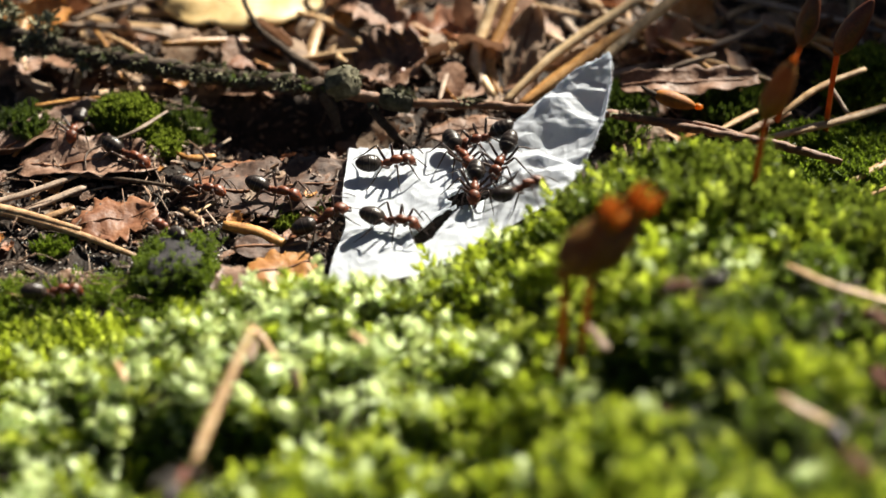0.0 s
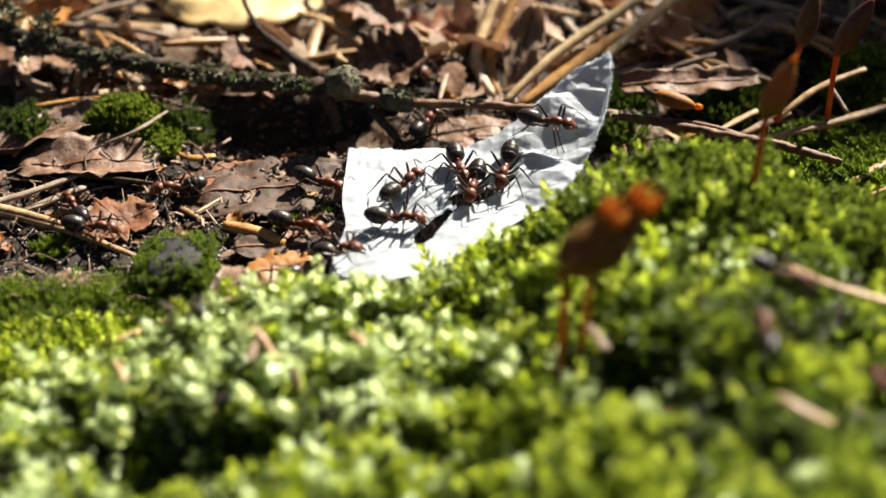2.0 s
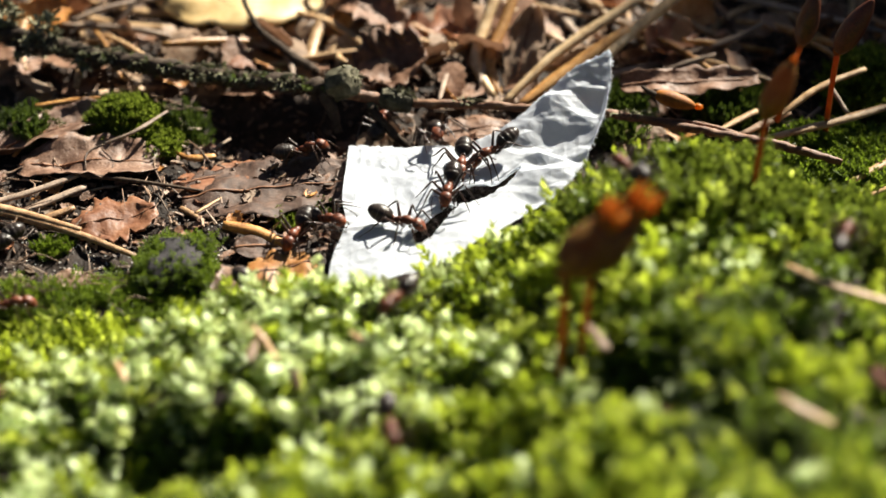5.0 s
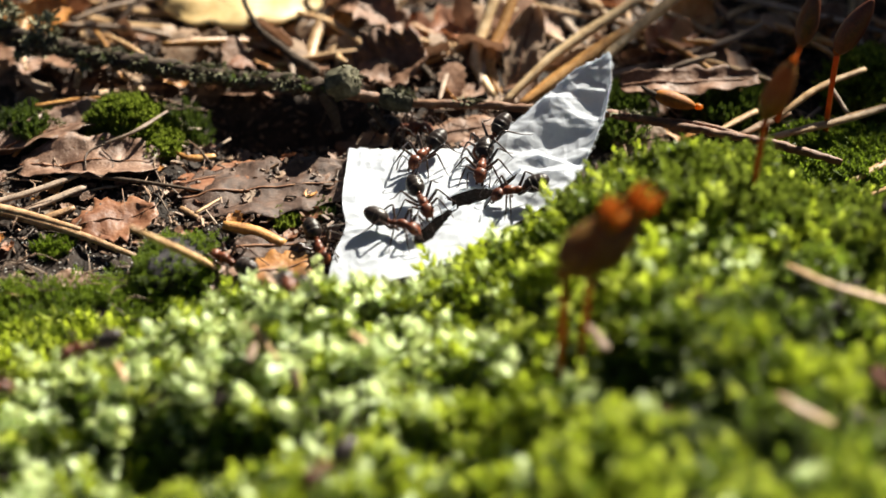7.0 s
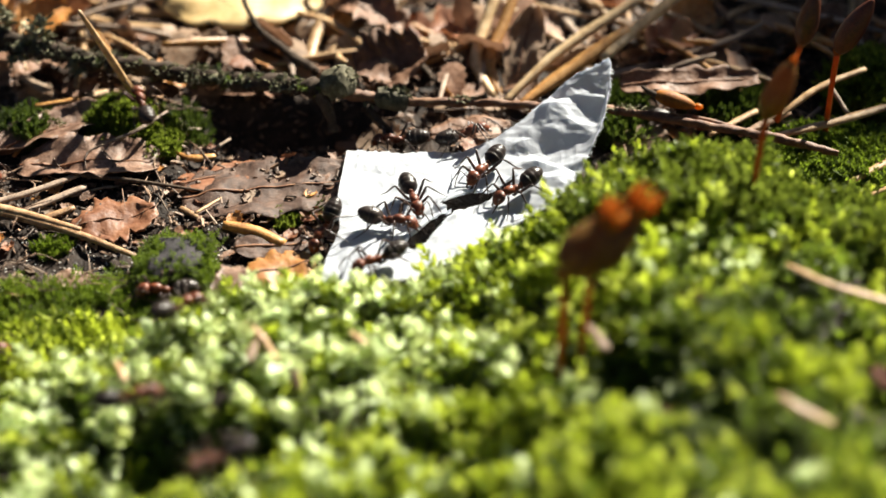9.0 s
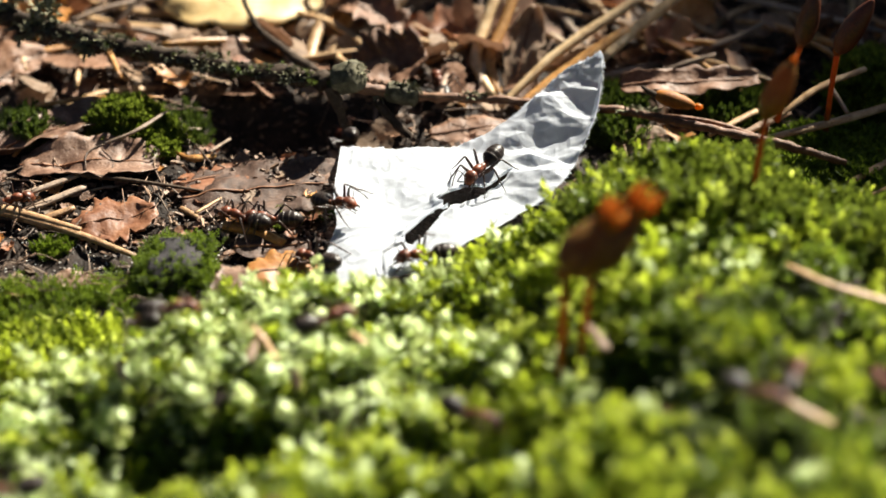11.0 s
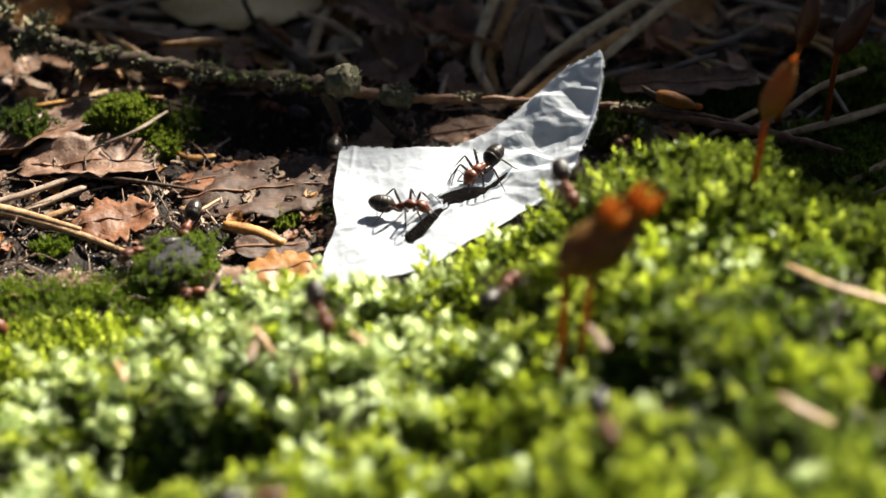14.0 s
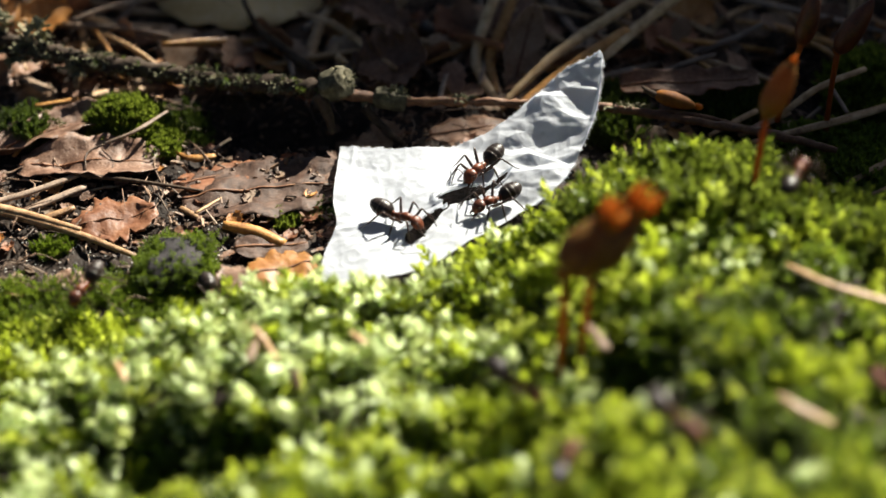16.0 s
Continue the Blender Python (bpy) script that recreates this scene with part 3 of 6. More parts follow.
dead_leaf("dead_leaf", (-55.56, 29.64, 0.01), (-50.40, 32.76, 0.95), 4.4, LEAF_PALE, "pale cream dry leaf chip", up=(0.05, -0.15, 1), crumple=0.4, seed=21, rib=False)
dead_leaf("dead_leaf", (-59.14, 35.88, 1.93), (-52.42, 40.56, 1.48), 7.0, LEAF_BROWN, "brown crumpled dead leaf", up=(0.05, -0.15, 1), crumple=0.6, seed=22)
dead_leaf("dead_leaf", (-3.71, 46.80, 0.51), (6.20, 51.48, 0.65), 6.5, LEAF_PALE, "pale straw-coloured dry leaf", up=(0.05, -0.15, 1), crumple=0.5, seed=23)


dead_leaf("dead_leaf", (30.41, 39.00, 4.10), (31.86, 40.56, 6.59), 2.6, LEAF_PALE, "small pinkish dry leaf chip standing in litter", up=(0.1, -0.8, 0.4), crumple=0.4, seed=31, rib=False)


def yellow_leaf():
    ob = thing("yellow_leaf", (-27.07, 50.91, 0.11), "large smooth pale yellow fallen leaf with dark stalk", "leaf")
    part("blade", leaf_shape((-38.6, 54.6, 3.0), (-16.4, 54.6, 3.2), 21.0, (0.1, 0.02, 1), arch=0.03, curl=-0.06, crumple=0.16, seed=3, blunt=0.5, lobes=0.05, n=30, m=17, ragged=0.03), LEAF_YELLOW, ob, thick=0.15)
    part("stalk", tube([(-26.84, 46.80, 7.18), (-25.60, 43.68, 5.64), (-23.90, 41.34, 4.07), (-20.60, 38.22, 3.02), (-16.41, 34.32, 2.28)], [0.4, 0.35, 0.4, 0.55, 0.6], 8, n=40, rough=0.6), BARK_DARK, ob, "dark curved leaf stalk")


yellow_leaf()
rng = random.Random(17)
for k, (x, y, w, m) in enumerate(((-35.5, 42.5, 4.6, LEAF_PALE), (-31.5, 43.8, 5.0, LEAF_PALE), (-28.4, 41.2, 4.6, LEAF_PALE), (-26.0, 38.6, 3.8, LEAF_RED), (-22.6, 38.0, 3.6, LEAF_ORANGE), (-24.4, 43.4, 4.2, LEAF_PALE), (-18.8, 40.6, 4.4, LEAF_PALE), (-40.5, 44.0, 4.4, LEAF_BROWN))):
    a = rng.uniform(0, 3.14)
    d = Vector((math.cos(a), math.sin(a), 0)) * w * 0.75
    dead_leaf("dead_leaf", Vector((x, y, 1.1 + 0.3 * k % 1)) - d, Vector((x, y, 1.5)) + d, w, m, "dry broken leaf piece in front of the yellow leaf", up=(0.25, 0.15, 1), crumple=0.5, seed=70 + k, ragged=0.4, rib=False)


def straw(points, radii, material, label, name="pine_needle", flat=0.6, group="dry needles", split=False):
    """A dry needle or stem, with a groove line of two strands where it is a pair."""
    if not split:
        return solo(name, tube(points, radii, 8, flat, rough=0.12, seed=len(points) + points[0][0]), material, label, "needle", group)
    ob = thing(name, points[0], label, "needle", group)
    off = Vector((0.1, 0.35, 0.25))
    part("strand", tube(points, radii, 8, 0.7, rough=0.12), material, ob)
    part("strand", tube([Vector(p) + off * (1 + 0.8 * i / len(points)) for i, p in enumerate(points)][:-1], radii, 8, 0.7, rough=0.12, seed=3), material, ob)
    return ob


straw([(-54.99, 6.22, 1.30), (-50.08, 4.89, 0.77), (-43.56, 1.67, 0.93), (-36.00, -2.55, 0.72)], [0.6, 0.65, 0.6, 0.5, 0.35], STRAW_OLD, "tan split pine needle pair on soil", split=True)
straw([(-26.39, 3.06, 1.31), (-22.64, 2.43, 0.77), (-18.97, 0.56, 0.33)], [0.55, 0.85, 0.8, 0.6], STRAW_ORANGE, "orange-brown blunt pine needle tip", flat=0.8)
straw([(-55.16, 7.31, 1.17), (-49.92, 9.55, 1.55), (-44.89, 12.65, 1.67)], [0.55, 0.5, 0.5, 0.45], STRAW_GREY, "grey weathered dry stem")
straw([(-45.10, 12.74, 1.69), (-37.03, 11.66, 1.36), (-28.20, 11.22, 0.05)], [0.3, 0.28, 0.22, 0.12], BARK_DARK, "thin dark dry stem across dead leaves", flat=1)
straw([(-51.00, 6.41, 0.47), (-47.82, 8.69, 0.73), (-43.84, 11.41, 0.86)], [0.55, 0.6, 0.5], STRAW_GREY, "grey weathered dry stem")
straw([(-49.08, 5.16, 0.22), (-44.77, 7.31, 0.74)], [0.5, 0.55, 0.4], STRAW_OLD, "short pale dry stem piece")
straw([(-33.69, 19.10, 0.61), (-31.30, 17.62, 0.64), (-28.39, 18.20, 0.57)], [0.15, 0.5, 0.6, 0.4], STRAW_ORANGE, "orange-brown crescent needle piece")
straw([(-52.02, 26.52, 2.35), (-44.99, 28.08, 2.49), (-35.61, 28.08, 2.67)], [0.35, 0.4, 0.35, 0.2], STRAW_ORANGE, "thin orange-brown needle in litter")
straw([(-42.15, 18.20, 2.39), (-38.24, 18.93, 3.86), (-34.73, 23.61, 3.59)], [0.25, 0.3, 0.35, 0.2], STRAW_GREY, "thin dry stem resting on moss")
straw([(-31.89, 7.51, 0.50), (-28.89, 4.46, 0.92)], [0.4, 0.45, 0.2], STRAW_OLD, "short brown needle piece")
straw([(-30.01, 5.78, 0.95), (-27.05, 9.25, 0.74)], [0.2, 0.25, 0.12], STRAW, "short pale straw in litter")
# long straws behind the paper
straw([(7.18, 46.80, 6.74), (5.05, 41.34, 3.62), (4.35, 36.66, 1.85), (6.56, 31.20, 0.52)], [0.75, 0.8, 0.75, 0.5], STRAW_BRIGHT, "bent tan dry straw", flat=0.8)
straw([(9.58, 46.80, 6.74), (7.74, 42.12, 4.00), (6.06, 37.44, 1.77), (7.31, 31.98, -0.02)], [0.7, 0.75, 0.8, 0.5], STRAW_TAWNY, "bent orange-brown dry straw", flat=0.8)
straw([(7.30, 28.08, 1.09), (15.04, 35.10, 4.91), (27.09, 43.68, 8.70)], [0.45, 0.7, 0.75, 0.7], STRAW_BRIGHT, "long pale dry pine needle", flat=0.8)
straw([(9.42, 26.52, 2.17), (16.39, 31.98, 4.38), (23.85, 37.44, 6.86)], [0.5, 1.0, 1.1, 0.7], STRAW_TAWNY, "broad orange-brown dry needle", flat=0.7)
straw([(20.46, 32.76, 5.34), (25.37, 38.22, 6.70), (31.87, 43.68, 9.13)], [0.6, 0.75, 0.8, 0.8], STRAW_BRIGHT, "long pale dry pine needle", flat=0.8)
straw([(38.89, 48.36, 4.87), (49.15, 45.24, 4.11), (60.07, 42.12, 2.94)], [0.5, 0.55, 0.5], STRAW_GREY, "long grey dry needle")
straw([(30.85, 39.00, 1.62), (37.56, 40.56, 3.07), (42.05, 42.12, 4.71)], [0.5, 0.6, 0.4], STRAW_GREY, "grey dry stem in litter")
straw([(38.27, 17.31, 3.28), (49.23, 21.25, 3.68), (58.39, 25.79, 3.55)], [0.4, 0.65, 0.7, 0.5], STRAW, "pale dry needle on moss")
straw([(33.28, 19.88, 2.49), (39.71, 24.64, 2.96)], [0.3, 0.5, 0.45], STRAW, "pale dry needle piece")
straw([(36.81, 18.43, 3.52), (43.44, 22.89, 4.00)], [0.4, 0.6, 0.55], LEAF_PALE, "whitish dry straw piece")
straw([(41.14, 19.50, 5.17), (47.02, 23.40, 7.34), (53.15, 26.52, 8.05)], [0.4, 0.55, 0.55, 0.4], STRAW, "pale dry needle behind the capsules")
straw([(48.14, 24.18, 7.66), (50.48, 21.06, 5.11)], [0.3, 0.35, 0.3], STRAW_GREY, "thin grey dry stem")
straw([(49.56, 11.08, 1.53), (57.15, 16.25, 2.32)], [0.45, 0.6, 0.6], STRAW, "pale dry needle on moss")
straw([(50.70, 8.58, 0.81), (56.27, 10.25, 2.40)], [0.35, 0.45, 0.45], STRAW, "pale dry needle on moss")
straw([(-1.93, 40.56, 1.83), (2.83, 41.34, 1.67)], [0.45, 0.5, 0.4], STRAW, "short pale straw piece")
straw([(-15.13, 39.00, 1.62), (-10.81, 45.24, 2.87), (-4.87, 51.48, 3.35)], [0.6, 0.7, 0.7, 0.6], STRAW, "pale dry needle behind the twig")
straw([(-6.22, 40.56, 4.57), (-3.61, 37.44, 2.66), (-0.88, 33.54, 1.31)], [0.4, 0.45, 0.3], BARK_DARK, "thin dark dry stem")
straw([(-17.67, 37.44, 1.33), (-16.78, 43.68, 2.10), (-15.03, 48.36, 3.54)], [0.7, 0.8, 0.8, 0.6], STRAW, "pale broad straw in litter")
straw([(-50.52, 49.92, 1.65), (-44.11, 46.80, 1.68), (-36.40, 45.24, 1.98)], [0.6, 0.7, 0.5], STRAW, "tan dry stem in litter")
straw([(-48.87, 54.60, 0.48), (-41.62, 51.48, 0.65), (-34.57, 49.92, 1.20)], [0.6, 0.7, 0.5], STRAW, "tan dry stem in litter")
straw([(-23.96, 43.68, 0.76), (-21.32, 42.90, -0.07), (-18.97, 40.56, -0.31)], [0.7, 1.0, 0.9, 0.6], STRAW_ORANGE, "orange-brown chip in litter")
# on the mossy bank
straw([(36.70, -25.90, 18.17), (40.86, -30.09, 18.66), (48.59, -31.44, 16.93)], [0.3, 0.5, 0.5, 0.45], STRAW, "pale dry needle on the mossy bank")
straw([(32.89, -51.22, 21.82), (35.05, -53.08, 21.40), (38.13, -53.59, 20.09)], [0.4, 0.75, 0.75, 0.5], STRAW, "pale dry straw chip on the mossy bank", flat=0.5)
straw([(-21.38, -26.61, 10.76), (-19.69, -29.24, 10.97), (-17.82, -31.38, 9.21)], [0.4, 0.6, 0.4], STRAW, "yellowish straw piece in pale moss")
straw([(-15.75, -35.28, 11.37), (-15.26, -36.72, 9.85)], [0.35, 0.6, 0.4], LEAF_PALE, "pale tan chip in moss", flat=0.4)
straw([(-20.12, -30.20, 11.05), (-20.61, -33.81, 11.29)], [0.3, 0.6, 0.3], LEAF_PALE, "pale tan chip in moss", flat=0.4)
straw([(-9.99, -28.37, 10.79), (-8.24, -30.57, 10.90)], [0.3, 0.5, 0.3], STRAW, "yellowish straw piece in pale moss")
straw([(-35.13, -31.23, 9.07), (-33.72, -34.84, 9.33)], [0.3, 0.5, 0.3], STRAW, "yellowish straw piece in pale moss")
straw([(15.12, -34.34, 16.79), (17.01, -38.11, 16.51)], [0.4, 0.7, 0.5], LEAF_PALE, "pale tan chip in moss", flat=0.4)
straw([(-11.39, -42.98, 8.33), (-10.12, -41.09, 9.78), (-9.42, -38.47, 10.21)], [0.3, 0.5, 0.4, 0.2], MOSS_PALE, "pale withered moss tip", "moss_tip", group="")
straw([(20.66, -24.37, 18.50), (21.60, -27.68, 19.80), (22.45, -29.25, 18.76)], [0.2, 0.6, 0.2], MOSS_PALE, "pale shiny moss leaf", "moss_leaf", group="", flat=0.25)
for a, b, c in (((20.4, -46.9, 16.0), (24.3, -49.4, 15.2), 4.0), ((20.6, -41.0, 11.5), (23.6, -42.6, 11.2), 2.6), ((43.88, -41.78, 17.34), (46.44, -43.35, 15.66), 3.0), ((23.71, -28.99, 17.79), (27.24, -30.38, 16.99), 3.0)):
    dead_leaf("dead_leaf", a, b, c, LEAF_DARK, "small dark reddish leaf flake lodged in moss", crumple=0.6, seed=c + a[0], rib=False, ragged=0.3)


def bud():
    ob = thing("orange_bud", (29.70, 27.26, 0.34), "glossy orange-brown bud scale on the litter", "bud")
    turn = Euler((0, radians(12), radians(-12))).to_matrix()
    part("scale", ball((28.87, 21.06, 6.99), (2.7, 1.05, 1.0), 18, 14, turn, lambda u: 1 - 0.2 * u), BUD_SKIN, ob)
    part("tip", ball((31.76, 20.67, 6.32), (0.6, 0.45, 0.45), 10, 8, turn), CAPSULE_LID, ob, "bright orange tip")
    part("stalk", tube([(26.50, 21.45, 7.5), (25.4, 21.9, 7.9), (24.7, 22.3, 8.3)], [0.4, 0.3, 0.15], 8), BARK_DARK, ob)


bud()


def stone():
    c = Vector((-31.02, -4.71, 0.56))
    v, f = ball((0, 0, 0), (1, 1, 1), 26, 18)
    soft = lambda q, k: math.copysign(abs(q) ** 0.62, q) * k
    v = [tuple(c + Vector((soft(x, 4.0), soft(y, 4.2), soft(z, 2.9)))) for x, y, z in v]
    v = [tuple(c + (Vector(p) - c) * (0.92 + 0.22 * noise.noise((Vector(p) - c) * 0.35) + 0.05 * noise.noise((Vector(p) - c) * 1.6))) for p in v]
    solo("stone", (v, f), STONE, "dark wet stone half buried, mossy round its sides", "stone")
    rng = random.Random(5)
    spots = []
    for x, y, z in v:
        if z > c.z - 2.5 and (z < c.z + 2.0 or rng.random() < 0.3):
            for _ in range(4):
                spots.append((x + rng.gauss(0, 0.5), y + rng.gauss(0, 0.5), z - 0.3, rng.uniform(0.4, 0.75)))
    moss_patch("stone_moss", MOSS_MID, "short dark green moss clinging to the stone", spots, [(1.9, 16, 0.8, 0.26, 1.1, 0.1)], 31, 0.7)


stone()


def near_spot(c, rx, ry):
    return lambda x, y: step(1.25, 0.75, math.hypot((x - c[0]) / rx, (y - c[1]) / ry) + 0.25 * noise.noise(Vector((x * 0.5, y * 0.5, 3))))


def cushion(at, rx, ry, rise, n, seed, material, label, size=(0.7, 1.1), kinds=((3.4, 30, 1.1, 0.26, 0.85, 0.0),)):
    """A small domed cushion of moss."""
    rng = random.Random(seed)
    spots = []
    for _ in range(n):
        a, r = rng.uniform(0, 6.283), math.sqrt(rng.random())
        r *= 1 + 0.2 * noise.noise(Vector((math.cos(a) * 1.5, math.sin(a) * 1.5, seed)))
        x, y = at[0] + rx * r * math.cos(a), at[1] + ry * r * math.sin(a)
        spots.append((x, y, ground_z(x, y) - 0.5 + rise * max(0, 1 - r * r) * (1 + 0.3 * noise.noise(Vector((x * 0.5, y * 0.5, seed)))), rng.uniform(*size)))
    return moss_patch("moss_cushion", material, label, spots, kinds, seed, 0.28)


def more_moss():
    cushion((-39.94, 24.36, -0.34), 5.0, 3.8, 3.0, 2000, 41, MOSS_FINE, "small bright green moss cushion on litter", (0.5, 0.8))
    cushion((-35.42, 21.71, -0.73), 2.6, 4.0, 0.9, 600, 42, MOSS_FINE, "low green moss beside the cushion", (0.45, 0.75))
    cushion((-52.71, 24.10, -0.51), 2.8, 3.0, 0.2, 200, 43, MOSS_DARK, "dark green moss tuft among dead leaves")
    cushion((-32.40, 26.59, -1.04), 2.6, 4.2, 0.0, 240, 54, MOSS_DARK, "dark green moss at the foot of the twig", (0.3, 0.6))
    cushion((-18.94, 6.15, -0.53), 1.9, 1.8, 0.1, 130, 44, MOSS_FINE, "tiny green moss tuft on soil", (0.28, 0.5))
    cushion((-15.11, 8.14, -0.58), 2.0, 1.8, 0.2, 130, 45, MOSS_DARK, "tiny dark moss tuft beside the paper", (0.28, 0.5))
    cushion((-46.5, 0.6, -0.17), 2.6, 2.2, 0.3, 160, 46, MOSS_MID, "low dark moss under needles", (0.28, 0.5))
    cushion((21.70, 25.83, -0.41), 4.0, 6.0, 1.0, 420, 48, MOSS_DARK, "dark green moss behind the paper's bent end")
    cushion((55.30, 31.85, -0.20), 6.0, 7.0, 3.0, 900, 49, MOSS_FINE, "bright green moss cushion behind the needles")
    cushion((37.43, 28.30, -0.39), 6.0, 4.5, 0.8, 420, 50, MOSS_DARK, "low dark moss on litter")
    cushion((49.84, 17.29, -0.43), 9.0, 8.0, 0.3, 1500, 51, MOSS_MID, "mixed green moss behind the crest", (0.5, 0.9), ((3.0, 24, 1.3, 0.45, 1.1, 0.1),))
    wet = near_spot((-38.5, -12.6, -0.12), 18, 7.0)
    moss_patch("moss_low", MOSS_MID, "low dark wet moss beside the stone", spots_where(14000, (-64, -14, -34, 4), lambda x, y: wet(x, y) * step(2.5, 0.0, bank(x, y)) * step(-0.55, -0.1, noise.noise(Vector((x * 0.22, y * 0.22, 40)))), 53, (0.4, 0.85), 0.2),
               [(2.0, 18, 1.1, 0.24, 1.1, 0.05)], 53)
    low = near_spot((-46.4, -19.4, 0.02), 16, 5.4)
    moss_patch("moss_low", MOSS_GREEN, "low yellow-green starry moss at the foot of the bank", spots_where(2600, (-66, -14, -40, 2), lambda x, y: low(x, y) * step(3.5, 0.5, bank(x, y)), 52, (0.5, 1.0)),
               [(2.8, 14, 1.9, 0.6, 1.2, 0.05), (2.2, 10, 2.2, 0.75, 1.35, 0.05)], 52, 0.45)


more_moss()


def moss_capsule(foot, bend, top, tip, size, label, lid=True, skin=CAPSULE):
    """A moss capsule on its red stalk: swollen body that leans towards tip, with an orange lid."""
    ob = thing("moss_capsule", foot, label, "moss capsule", "moss capsules")
    part("seta", tube([foot, bend, top], [0.36, 0.33, 0.4], 8), SETA, ob, "thin red-brown stalk")
    top, tip = Vector(top), Vector(tip)
    way = tip - top
    turn = way.to_track_quat("X", "Z").to_matrix()
    mid = top + way * 0.5
    part("capsule", ball(mid, (way.length * 0.52, size, size * 0.9), 18, 14, turn, lambda u: (1 - 0.30 * u) * (1.0 if u < 0.6 else 1.0 - 0.35 * (u - 0.6))), skin, ob, "olive-brown pear-shaped capsule")
    if lid == "teeth":
        mouth = top + way * 0.9
        teeth = []
        for k in range(9):
            out = turn @ Vector((0, math.cos(k * 0.7), math.sin(k * 0.7)))
            teeth.append(tube([mouth + out * size * 0.5, mouth + out * size * 0.62 + way * 0.12, mouth + out * size * (0.45 + 0.25 * (k % 2)) + way * (0.26 + 0.05 * (k % 3))], [size * 0.24, size * 0.2, 0.06], 6))
        rim = part("mouth", tube([top + way * 0.8, mouth, top + way * 1.0], [size * 0.66, size * 0.7, size * 0.5], 14), CAPSULE_LID, ob, "ragged orange mouth")
        for q in teeth:
            part("tooth", q, CAPSULE_LID, rim)
    elif lid:
        part("lid", tube([top + way * 0.88, top + way * 1.0, top + way * 1.1], [size * 0.36, size * 0.28, 0.1], 10), CAPSULE_LID, ob, "orange pointed lid")
    part("neck", ball(top + way * 0.03, (size * 0.5, size * 0.42, size * 0.42), 10, 8, turn), SETA, ob)
    return ob


moss_capsule((34.6, -10.8, 14.4), (35.13, -10.2, 21.96), (35.56, -9.6, 26.04), (38.22, -7.8, 32.15), 1.55, "olive-brown moss capsule on a red stalk at the crest")
moss_capsule((40.76, 14.82, 8.20), (41.88, 14.82, 15.25), (42.73, 14.82, 19.47), (44.02, 15.21, 26.51), 1.35, "red-brown moss capsule on a red stalk, darkened for shade", False, CAPSULE_SHADED)
moss_capsule((48.16, 21.97, 0.83), (47.93, 20.28, 8.63), (48.18, 20.28, 14.73), (51.82, 20.67, 21.96), 1.55, "red-brown moss capsule behind the needles, darkened for shade", False, CAPSULE_SHADED)
moss_capsule((11.9, -37.9, 2.0), (12.3, -36.6, 14.4), (12.5, -34.6, 24.0), (17.6, -32.0, 29.2), 2.5, "brown moss capsule on the near bank", "teeth")
moss_capsule((13.5, -38.0, 3.0), (14.5, -35.9, 15.4), (15.3, -34.3, 24.2), (20.3, -31.0, 30.2), 2.1, "orange-tipped moss capsule leaning on its neighbour", "teeth")


# ---- the lichen-covered twig ----
def lichen_tuft(at, size, n, seed, lobe=1.0):
    """A crust of many small blunt, crumpled lobes."""
    rng = random.Random(seed)
    shapes = []
    for _ in range(n):
        d = Vector((rng.gauss(0, 1), rng.gauss(0, 1), rng.gauss(0, 1))).normalized()
        p = Vector(at) + Vector((d.x * size[0], d.y * size[1], d.z * size[2])) * rng.uniform(0.6, 1.0)
        e = p + d * rng.uniform(0.05, 0.3) * lobe + Vector((rng.gauss(0, 0.35), rng.gauss(0, 0.35), rng.gauss(0, 0.25))) * lobe
        shapes.append(leaf_shape(p - d * 0.2, e, rng.uniform(0.25, 0.6) * lobe, d.orthogonal(), curl=0.4, crumple=0.9, seed=rng.random() * 9, n=5, m=4, blunt=0.25, ragged=0.3))
    return joined(*shapes)


def barrel(mid, way, long, wide, ridges, seed):
    """A short swollen piece of bark with uneven ridges along it and rough ends."""
    way = Vector(way).normalized()
    v, f = ball((0, 0, 0), (1, 1, 1), 40, 26)
    turn = way.to_track_quat("X", "Z").to_matrix()
    out = []
    for x, y, z in v:
        a = math.atan2(z, y)
        end = math.copysign(abs(x) ** 0.45, x)
        r = math.hypot(y, z) ** 0.4 * wide
        r *= 1 + 0.10 * abs(math.sin(a * ridges / 2 + 1.2 * x)) + 0.22 * noise.noise(Vector((x * 1.6, y * 1.6, z * 1.6 + seed))) + 0.10 * noise.noise(Vector((x * 5, y * 5, z * 5 + seed)))
        out.append(tuple(Vector(mid) + turn @ Vector((end * long * (1 + 0.12 * noise.noise(Vector((y * 2, z * 2, seed)))), r * math.cos(a), r * math.sin(a)))))
    return out, f


TWIG_MID = (-10.21, 24.18, 5.95)


